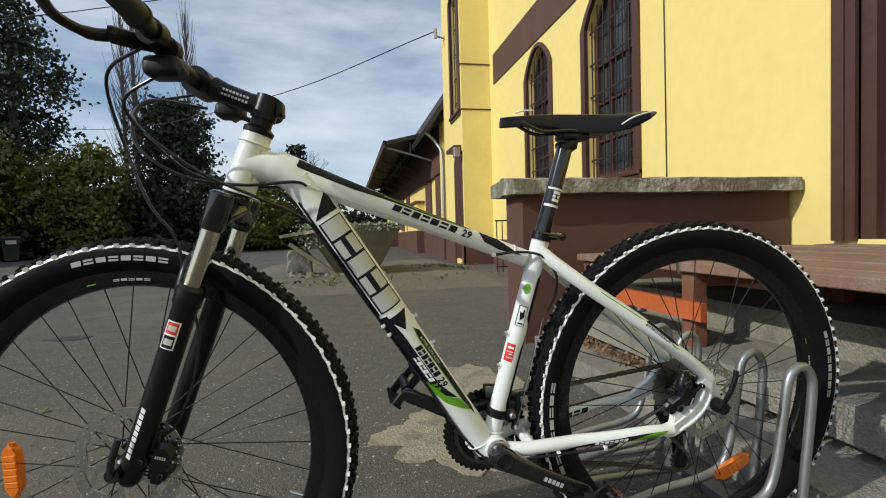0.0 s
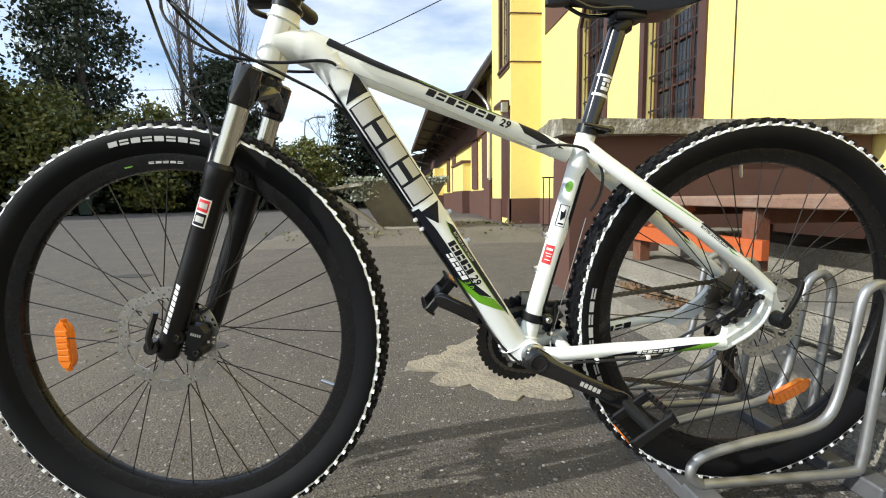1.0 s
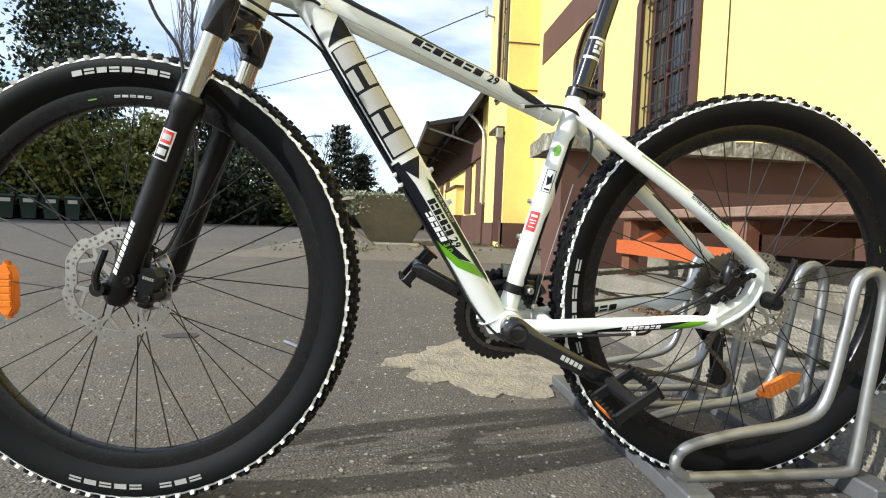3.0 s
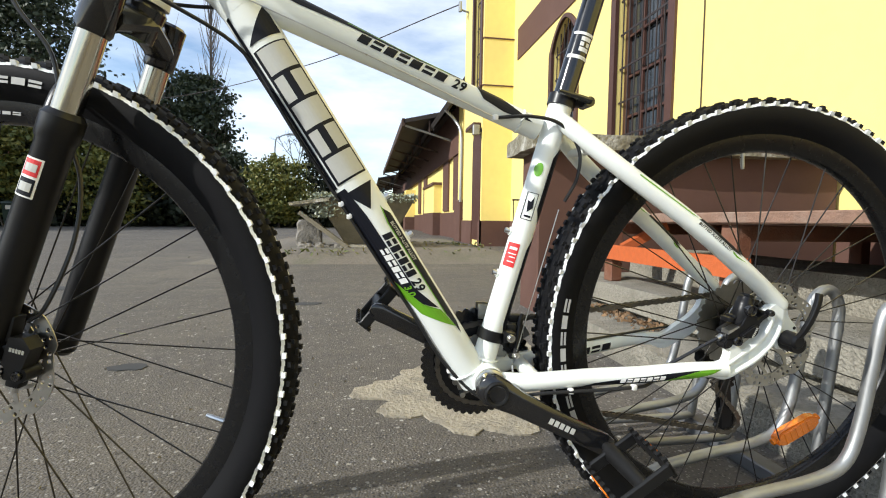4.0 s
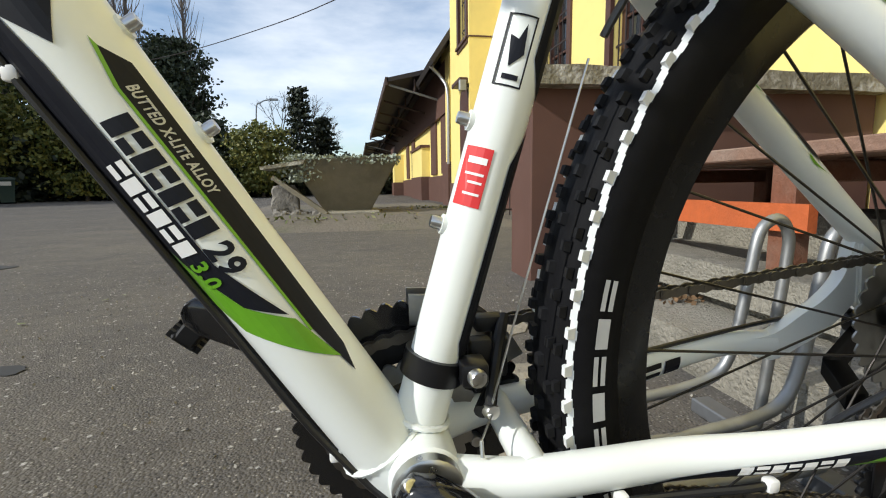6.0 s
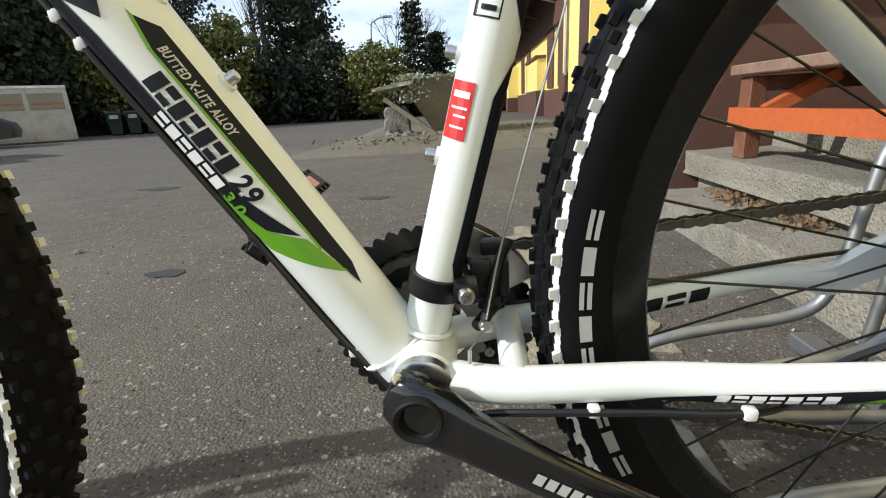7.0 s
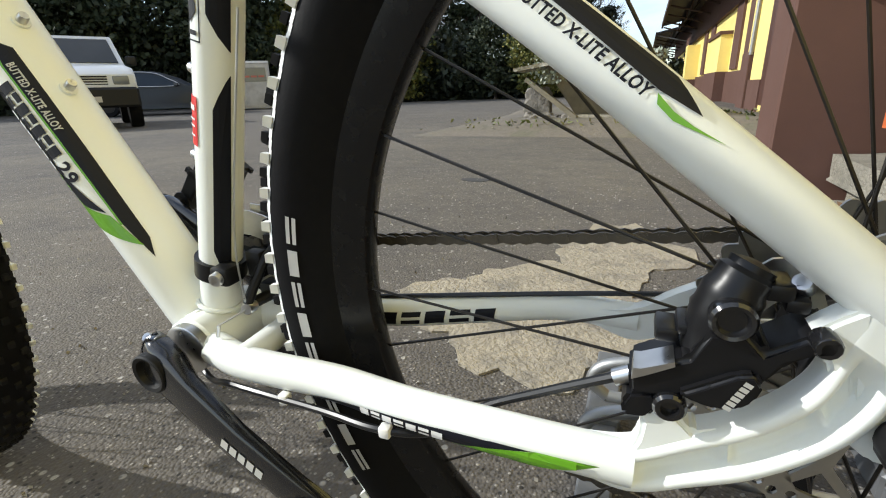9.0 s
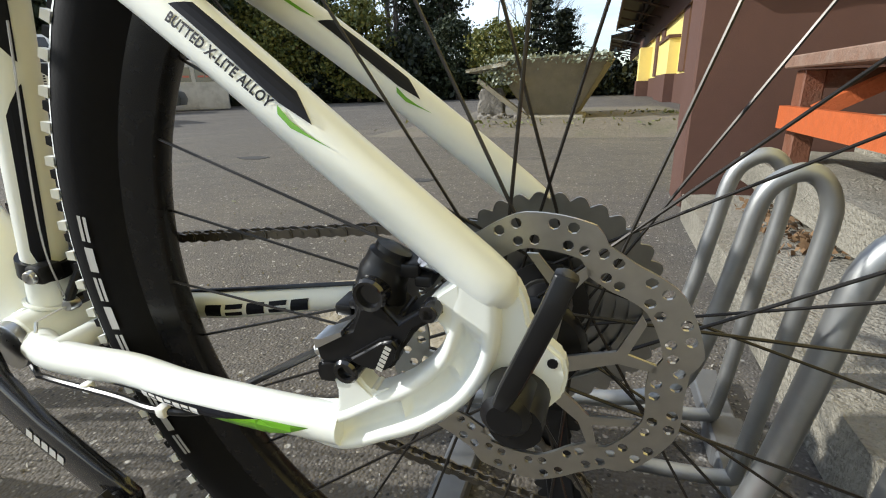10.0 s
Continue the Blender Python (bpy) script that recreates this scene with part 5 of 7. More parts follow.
for side in (-1, 1):
    bm = bmesh.new()
    oval_tube(bm, [(0.098, side * 0.012, 0.699), (0.128, side * 0.03, 0.67), (0.19, side * 0.05, 0.621), (0.29, side * 0.063, 0.551), (0.38, side * 0.07, 0.48), (0.428, side * 0.071, 0.441), (0.440, side * 0.071, 0.431), (0.446, side * 0.071, 0.426)], [0.012, 0.0125, 0.0132, 0.0135, 0.013, 0.0125, 0.0115, 0.005])
    stay = part("seat_stay", bm, M_WHITE, bike)
    ss_path = smooth_path([(0.128, side * 0.03, 0.67), (0.19, side * 0.05, 0.621), (0.29, side * 0.063, 0.551), (0.38, side * 0.07, 0.48), (0.428, side * 0.071, 0.441)], 10)
    ss_len = [0.0]
    for p0, p1 in zip(ss_path, ss_path[1:]):
        ss_len.append(ss_len[-1] + (p1 - p0).length)

    def on_seat_stay(s, v, lift):
        k = max(i for i in range(len(ss_len) - 1) if ss_len[i] <= max(s, 0))
        d = (ss_path[k + 1] - ss_path[k]).normalized()
        q = ss_path[k] + d * (s - ss_len[k])
        nn = Vector((-d.z, 0, d.x)).normalized()
        r = 0.01345 + lift
        return q + nn * r * math.sin(v / 0.0134) + Vector((0, -r * math.cos(v / 0.0134), 0))

    def seat_stay_patch(name, bm, material, label="", lift=0.0005):
        bmesh.ops.triangulate(bm, faces=bm.faces[:])
        us, vs = [q.co.x for q in bm.verts], [q.co.y for q in bm.verts]
        for lo, hi, nrm, step in ((min(vs), max(vs), (0, 1, 0), 0.003), (min(us), max(us), (1, 0, 0), 0.01)):
            k = math.ceil(lo / step) * step
            while k < hi:
                bmesh.ops.bisect_plane(bm, geom=bm.verts[:] + bm.edges[:] + bm.faces[:], plane_co=(k, k, 0), plane_no=nrm)
                k += step
        for q in bm.verts:
            q.co = on_seat_stay(q.co.x, q.co.y, lift)
        return part(name, bm, material, stay, label, 0)

    for nm, outline, mt, label in (("stripe", [(0.199, 0.0068), (0.206, 0.0145), (0.270, 0.0145), (0.286, 0.0075), (0.268, 0.0052)], M_BLACK, "dark stripe"),
                                   ("green_tick", [(0.268, 0.0042), (0.2705, 0.0012), (0.279, 0.0003), (0.299, 0.0052), (0.286, 0.0032), (0.277, 0.0028)], M_GREEN, "green tick"),
                                   ("green_line", [(0.09, 0.004), (0.185, 0.0055), (0.197, 0.0075), (0.187, 0.0075), (0.09, 0.0062)], M_GREEN, "green line")):
        bm = bmesh.new()
        bm.faces.new([bm.verts.new((u, v, 0)) for u, v in outline])
        seat_stay_patch(nm, bm, mt, label)
    if side < 0:
        bm = text_mesh("BUTTED X-LITE ALLOY", 0.0058)
        wide = max(q.co.x for q in bm.verts) - min(q.co.x for q in bm.verts)
        for q in bm.verts:
            q.co = Vector((0.201 + q.co.x * 0.065 / wide, 0.0002 + q.co.y * 0.82, 0))
        seat_stay_patch("lettering", bm, M_BLACK)
    bm = bmesh.new()
    oval_tube(bm, [(0.012, side * 0.03, 0.313), (0.055, side * 0.044, 0.316), (0.10, side * 0.0495, 0.320), (0.157, side * 0.053, 0.324), (0.22, side * 0.066, 0.330), (0.29, side * 0.077, 0.338), (0.35, side * 0.077, 0.337)], [0.0145, 0.0135, 0.013, 0.0125, 0.012, 0.0115, 0.0115])
    stay2 = part("chain_stay", bm, M_WHITE, bike)
    # decals: facing the camera side on the left stay, the inner side on the right stay
    cs_path = smooth_path([(0.10, side * 0.0495, 0.320), (0.157, side * 0.053, 0.324), (0.22, side * 0.066, 0.330), (0.29, side * 0.077, 0.338), (0.35, side * 0.077, 0.337)], 8)

    def on_stay(x, v, lift=0.0008, out=-1):
        i = min(range(len(cs_path)), key=lambda k: abs(cs_path[k].x - x))
        q = cs_path[i]
        zz = q.z + (x - q.x) * 0.08
        yy = q.y + (x - q.x) * (0.0 if side > 0 and x > 0.25 else side * 0.16)
        return Vector((x, yy + out * (math.sqrt(max(0.0124 ** 2 - v * v, 1e-6)) + lift), zz + v))

    def stay_patch(name, outline, material, label, lift=0.0008, out=-1):
        bm = bmesh.new()
        for one in outline:
            bm.faces.new([bm.verts.new((u, v, 0)) for u, v in one])
        bmesh.ops.triangulate(bm, faces=bm.faces[:])
        us = [q.co.x for q in bm.verts]
        vs = [q.co.y for q in bm.verts]
        for lo, hi, nrm, step in ((min(vs), max(vs), (0, 1, 0), 0.003), (min(us), max(us), (1, 0, 0), 0.012)):
            k = math.ceil(lo / step) * step
            while k < hi:
                bmesh.ops.bisect_plane(bm, geom=bm.verts[:] + bm.edges[:] + bm.faces[:], plane_co=(k, k, 0), plane_no=nrm)
                k += step
        for q in bm.verts:
            q.co = on_stay(q.co.x, q.co.y, lift, out)
        tagged(part(name, bm, material, stay2, label, 0), kind="stuff" if len(outline) > 2 else "")

    if side < 0:
        stay_patch("dark_wedge", [[(0.125, -0.0115), (0.15, -0.005), (0.20, 0.0005), (0.255, 0.0025), (0.302, 0.0035), (0.27, -0.0035), (0.247, -0.0105), (0.19, -0.012)]], M_BLACK, "dark wedge")
        stay_patch("green_wedge", [[(0.247, -0.0106), (0.271, -0.0033), (0.303, 0.0036), (0.335, 0.0045), (0.318, -0.003), (0.29, -0.0112)]], M_GREEN, "green wedge")
        stay_patch("lettering", block_word(7, 0.186, 0.0092, -0.0065, 0.0, 0.001, 0.2), M_PALE, "white blocks of lettering", 0.0014)
    else:
        stay_patch("lettering", block_word(5, 0.138, 0.021, -0.0055, 0.006, 0.002, 0.2), M_BLACK, "black blocks of lettering", 0.001)
    # yoke: two ribs round a recess, swept from the chain stay up to the seat stay
    rim_in = smooth_path([(0.316, 0, 0.344), (0.346, 0, 0.3485), (0.3737, 0, 0.3655), (0.3953, 0, 0.3795), (0.411, 0, 0.3975), (0.4165, 0, 0.415), (0.4175, 0, 0.428), (0.4205, 0, 0.439)], 9)
    rim_out = smooth_path([(0.316, 0, 0.331), (0.348, 0, 0.322), (0.377, 0, 0.334), (0.4015, 0, 0.3475), (0.425, 0, 0.369), (0.438, 0, 0.392), (0.4415, 0, 0.413), (0.441, 0, 0.43)], 9)
    loops = []
    last = len(rim_in) - 1
    for i, (q0, q1) in enumerate(zip(rim_in, rim_out)):
        f = i / last
        deep = max(0.0, min(1.0, (f - 0.13) / 0.05, (0.80 - f) / 0.1))
        web = max(0.0, 1 - abs(f - 0.36) / 0.016, 1 - abs(f - 0.58) / 0.016)
        loop = []
        for u, h in ((0.0, -0.008), (0.0, 0.001), (0.03, 0.005), (0.09, 0.0068), (0.18, 0.0072), (0.24, 0.0066), (0.28, 0.004), (0.31, -0.001), (0.36, -0.003), (0.5, -0.0034), (0.64, -0.003), (0.69, -0.001), (0.72, 0.004), (0.76, 0.0066), (0.82, 0.0072), (0.91, 0.0068), (0.97, 0.005), (1.0, 0.001), (1.0, -0.008)):
            if 0.2 < u < 0.8:
                h = 0.0074 + (h - 0.0074) * deep
                h = max(h, 0.0045 * web + h * (1 - web))
            q = q0.lerp(q1, u)
            loop.append(Vector((q.x, side * (0.0765 - 0.003 * f + h), q.z)))
        loops.append(loop)
    bm = bmesh.new()
    rings(bm, loops)
    part("yoke", bm, M_WHITE, stay2, sharp=70)
    if side < 0:
        # black disc on the yoke, painting the shade inside a small hole
        bm = bmesh.new()
        tube(bm, [(0.3435, -0.0848, 0.3345), (0.3435, -0.08, 0.3345)], 0.0026, 10)
        part("port_hole", bm, M_SATIN, stay2)
    bm = bmesh.new()
    plate = [(0.421, 0.435), (0.430, 0.4425), (0.4405, 0.4425), (0.4475, 0.437), (0.4525, 0.427), (0.4545, 0.416), (0.462, 0.407), (0.4705, 0.400), (0.473, 0.390), (0.471, 0.378), (0.4635, 0.368), (0.453, 0.362), (0.440, 0.364), (0.430, 0.372), (0.428, 0.39)]
    prism(bm, plate, side * 0.063, side * 0.0735)
    bmesh.ops.bevel(bm, geom=bm.edges[:], offset=0.002, segments=3, affect="EDGES")
    part("dropout", bm, M_WHITE, stay2)
    if side < 0:
        # the dropout's hole too is only a black disc for its dark inside
        bm = bmesh.new()
        tube(bm, [(0.4655, -0.0742, 0.3965), (0.4655, -0.0715, 0.3965)], 0.0026, 10)
        part("port_hole", bm, M_SATIN, stay2)
        for outline in ([(0.348, 0.374), (0.363, 0.381), (0.3675, 0.372), (0.373, 0.3665), (0.384, 0.3715), (0.372, 0.352), (0.346, 0.344), (0.3505, 0.356), (0.3515, 0.366)],
                        [(0.404, 0.4215), (0.413, 0.431), (0.424, 0.4395), (0.426, 0.42), (0.4165, 0.406), (0.4135, 0.414)]):
            bm = bmesh.new()
            prism(bm, outline, -0.081, -0.066)
            bmesh.ops.bevel(bm, geom=bm.edges[:], offset=0.002, segments=3, affect="EDGES")
            part("brake_mount", bm, M_WHITE, stay2)
for z, x, r in ((0.655, 0.138, 0.0075), (0.321, 0.066, 0.011)):
    bm = bmesh.new()
    w = 0.036 if z > 0.5 else 0.046
    tube(bm, [(x, -w, z), (x, w, z)], r, 14)
    part("stay_bridge", bm, M_WHITE, bike)

# seat clamp, post and saddle
bm = bmesh.new()
tube(bm, [seat.a + seat.d * (seat.length - 0.004), seat.a + seat.d * (seat.length + 0.012)], 0.0205, 24)
box(bm, (0.105, -0.008, 0.719), (0.137, 0.008, 0.733), 0.002)
clamp = part("seat_clamp", bm, M_SATIN, bike)
bm = bmesh.new()
tube(bm, [(0.142, -0.017, 0.725), (0.142, 0.01, 0.725)], 0.0075, 12)
tube(bm, [(0.142, -0.016, 0.726), (0.12, -0.024, 0.729), (0.088, -0.028, 0.735)], [0.005, 0.0045, 0.003], 8)
part("clamp_lever", bm, M_GLOSS, clamp)
post = PlaneTube((0.09, 0.67), (0.157, 0.912), [(0, 0.0155, 0.0155), (1, 0.0155, 0.0155)])
seat_post = part("seat_post", post.mesh(6), M_GLOSS, bike, "gloss black seat post")
post.decal("post_band", [[(0.118, -0.0145), (0.118, 0.0145), (0.123, 0.0145), (0.123, -0.0145)], [(0.152, -0.0145), (0.152, 0.0145), (0.156, 0.0145), (0.156, -0.0145)], *block_word(3, 0.129, 0.0075, -0.009, 0.005)], M_PALE, seat_post, "white bands and blocks")
bm = bmesh.new()
box(bm, (0.14, -0.022, 0.912), (0.198, 0.022, 0.928), 0.006, 2)
tube(bm, [(0.145, 0, 0.895), (0.165, 0, 0.91), (0.172, 0, 0.922)], [0.016, 0.018, 0.012], 14)
part("post_head", bm, M_SATIN, seat_post)
bm = bmesh.new()
loops = []
for t in [k / 16 for k in range(17)]:
    x = 0.022 + 0.296 * t
    w = 0.016 + 0.008 * t + 0.046 * max(0, (t - 0.35) / 0.65) ** 1.35
    if t > 0.94:
        w *= 1 - (t - 0.94) * 4
    zt = 0.955 + 0.012 * math.sin(math.pi * min(1, t * 2.2) * 0.5) - 0.004 * math.sin(math.pi * t) + 0.006 * max(0, t - 0.75)
    droop = 0.018 + 0.022 * math.sin(math.pi * min(1, max(0, (t - 0.15) / 0.85)) ** 1.35) - 0.008 * max(0, (t - 0.85) / 0.15)
    if t < 0.06:
        w *= 0.55 + t * 7.5
    loops.append([Vector((x, w * cy, zt - droop * dz)) for cy, dz in ((0, 0), (0.35, 0.01), (0.65, 0.08), (0.88, 0.32), (1, 0.75), (0.96, 1), (0.6, 0.95), (0, 0.85), (-0.6, 0.95), (-0.96, 1), (-1, 0.75), (-0.88, 0.32), (-0.65, 0.08), (-0.35, 0.01))])
rings(bm, loops)
saddle = part("saddle", bm, M_SATIN, bike, "black saddle with white piping")
bm = bmesh.new()
for y in (-0.02, 0.02):
    tube(bm, smooth_path([(0.06, y * 0.8, 0.944), (0.10, y, 0.928), (0.15, y * 1.1, 0.93), (0.21, y * 1.1, 0.93), (0.27, y * 1.5, 0.953)], 5), 0.0036, 8)
part("saddle_rail", bm, M_GLOSS, saddle)
for line in ([(0.245, -0.052, 0.938), (0.262, -0.057, 0.949), (0.285, -0.06, 0.957), (0.31, -0.0575, 0.963)], [(0.045, -0.0175, 0.961), (0.06, -0.0195, 0.965), (0.078, -0.0205, 0.966)]):
    bm = bmesh.new()
    tube(bm, smooth_path(line, 4), 0.0016, 6)
    part("piping", bm, M_PALE, saddle, "white piping")

# fork
def leg(t):
    """A point on the fork legs' line, t metres under the crown."""
    return STEER_AT - STEER_UP * (0.075 + t)


ahead = Vector((-0.94, 0, 0.342))
bm = bmesh.new()
tube(bm, [leg(-0.022), leg(-0.01), leg(0.03)], [0.02, 0.027, 0.022], 20)
for y in (-1, 1):
    rings(bm, [[leg(0.005) + Vector((0, y * a, 0)) + ahead * (w * math.cos(k * math.pi / 6)) - STEER_UP * (h * math.sin(k * math.pi / 6) + o) for k in range(12)] for a, w, h, o in ((0.0, 0.026, 0.02, 0.0), (0.035, 0.024, 0.018, 0.012), (0.055, 0.021, 0.019, 0.02))])
    c = Vector((0, y * 0.065, 0))
    tube(bm, [leg(-0.014) + c, leg(-0.01) + c, leg(0.045) + c, leg(0.05) + c], [0.015, 0.0195, 0.0195, 0.017], 20)
fork = part("fork", bm, M_GLOSS, bike, "black suspension fork with polished stanchions")
fork.matrix_basis = STEER
for y in (-1, 1):
    c = Vector((0, y * 0.065, 0))
    bm = bmesh.new()
    tube(bm, [leg(0.03) + c, leg(0.2) + c], 0.0155, 22)
    part("stanchion", bm, M_CHROME, fork, "polished stanchion")
    bm = bmesh.new()
    lower = [leg(0.143) + c, leg(0.15) + c, leg(0.158) + c, leg(0.175) + c, leg(0.18) + c, leg(0.3) + c, leg(0.44) + c, leg(0.475) + c, leg(0.482) + c]
    tube(bm, lower, [0.0175, 0.0225, 0.0225, 0.022, 0.0195, 0.0195, 0.019, 0.0175, 0.012], 22)
    rings(bm, [[FRONT_AXLE + Vector((a * math.cos(k * math.pi / 8) + ox, y * (0.06 + d), a * math.sin(k * math.pi / 8))) for k in range(16)] for a, d, ox in ((0.013, -0.006, 0.002), (0.016, 0, 0.002), (0.016, 0.01, 0.004), (0.012, 0.014, 0.006))])
    low = part("lower_leg", bm, M_SATIN, fork, "satin black lower leg")
    if y < 0:
        # sticker and side lettering on the lower leg
        ll = PlaneTube((leg(0.30).x, leg(0.30).z), (leg(0.18).x, leg(0.18).z), [(0, 0.0195, 0.0195), (1, 0.0195, 0.0195)])
        for nm, outs, mt, lift in (("sticker", [[(0.052, -0.009), (0.052, 0.012), (0.098, 0.012), (0.098, -0.009)]], M_PALE, 0.0006), ("sticker_red", [[(0.077, -0.007), (0.077, 0.010), (0.096, 0.010), (0.096, -0.007)]], M_RED, 0.001), ("sticker_black", [[(0.054, -0.007), (0.054, 0.010), (0.074, 0.010), (0.074, -0.007)]], M_BLACK, 0.001), ("sticker_print", [[(0.082, -0.005), (0.082, 0.008), (0.091, 0.008), (0.091, -0.005)], [(0.059, -0.005), (0.059, 0.008), (0.069, 0.008), (0.069, -0.005)]], M_GREY, 0.0013)):
            d_ = ll.decal(nm, outs, mt, low, "", lift)
            for v in d_.data.vertices:
                v.co.y -= 0.065
        l2 = PlaneTube((leg(0.455).x, leg(0.455).z), (leg(0.30).x, leg(0.30).z), [(0, 0.019, 0.019), (1, 0.0195, 0.0195)])
        d_ = l2.decal("side_lettering", block_word(9, 0.022, 0.0095, 0.001, 0.0085, 0.002, 0.2, False), M_PALE, low, "white blocks of lettering")
        for v in d_.data.vertices:
            v.co.y -= 0.065
bm = bmesh.new()
arch = smooth_path([leg(0.16) + Vector((0, -0.062, 0)) + ahead * 0.004, leg(0.115) + Vector((-0.012, -0.045, 0)), leg(0.095) + Vector((-0.018, 0, 0)), leg(0.115) + Vector((-0.012, 0.045, 0)), leg(0.16) + Vector((0, 0.062, 0)) + ahead * 0.004], 6)
tube(bm, [p + ahead * 0.012 for p in arch], 0.0105, 12)
part("fork_arch", bm, M_SATIN, fork)
bm = bmesh.new()
tube(bm, [FRONT_AXLE + Vector((0, -0.085, 0)), FRONT_AXLE + Vector((0, 0.08, 0))], 0.006, 12)
tube(bm, [FRONT_AXLE + Vector((0, -0.092, 0)), FRONT_AXLE + Vector((0, -0.074, 0))], 0.0115, 14)
tube(bm, smooth_path([FRONT_AXLE + Vector((0.0, -0.09, 0)), FRONT_AXLE + Vector((0.004, -0.098, 0.022)), FRONT_AXLE + Vector((0.016, -0.096, 0.06))], 4), 0.0055, 8)
part("quick_release", bm, M_GLOSS, fork)


def caliper(name, parent, at, turn, y):
    """A black disc brake caliper with its bolts and hose port."""
    m = Matrix.Translation(at) @ Matrix.Rotation(turn, 4, "Y")
    bm = bmesh.new()
    box(bm, (-0.036, -0.010, -0.010), (0.014, 0.012, 0.008), 0.003, 2)
    prism(bm, [(-0.018, -0.018), (0.012, -0.023), (0.023, -0.012), (0.02, 0.004), (-0.012, 0.006), (-0.026, -0.006)], -0.017, 0.004)
    tube(bm, [(-0.004, -0.021, 0.019), (-0.004, 0.01, 0.019)], [0.0115, 0.0125], 16)
    box(bm, (-0.012, -0.013, 0.0), (0.008, 0.012, 0.02), 0.003, 2)
    box(bm, (0.01, -0.012, 0.006), (0.043, 0.006, 0.0165), 0.002, 2)
    for k in range(4):
        box(bm, (0.014 + k * 0.0062, -0.0145, 0.0155), (0.0175 + k * 0.0062, 0.008, 0.022), 0.0008)
    for k in range(3):
        box(bm, (-0.03 + k * 0.006, -0.012, 0.007), (-0.0265 + k * 0.006, 0.006, 0.0135), 0.0008)
    tube(bm, [(-0.022, -0.0165, -0.016), (-0.022, 0.008, -0.016)], 0.0095, 14)
    box(bm, (-0.044, -0.008, -0.013), (-0.032, 0.008, 0.004), 0.003, 2)
    bmesh.ops.recalc_face_normals(bm, faces=bm.faces[:])
    bmesh.ops.transform(bm, matrix=m, verts=bm.verts[:])
    cal = part(name, bm, M_SATIN, parent, "black disc brake caliper")
    for x, z, r in ((-0.004, 0.019, 0.0065), (-0.022, -0.016, 0.0058)):
        bolt(m @ Vector((x, -0.0205 if z > 0 else -0.0165, z)), m.to_3x3() @ Vector((0, -1, 0)), r, 0.005, M_GLOSS, cal)
    bm = bmesh.new()
    for k in range(5):
        box(bm, (0.004, -0.0178, -0.017 + k * 0.0036), (0.0085, -0.0168, -0.0146 + k * 0.0036), m=None)
    bmesh.ops.transform(bm, matrix=m, verts=bm.verts[:])
    tagged(part("print", bm, M_GREY, cal, "grey blocks of print", 0), kind="stuff")
    bm = bmesh.new()
    box(bm, (-0.034, -0.0115, 0.0075), (-0.012, -0.002, 0.0115), 0.001)
    tube(bm, [(-0.052, 0.0, -0.004), (-0.04, 0, -0.004)], 0.0042, 10)
    bmesh.ops.transform(bm, matrix=m, verts=bm.verts[:])
    part("hose_collar", bm, M_ALU, cal)
    return cal


caliper("front_caliper", fork, FRONT_AXLE + Vector((0.055, -0.056, 0.012)), radians(-75), -1)


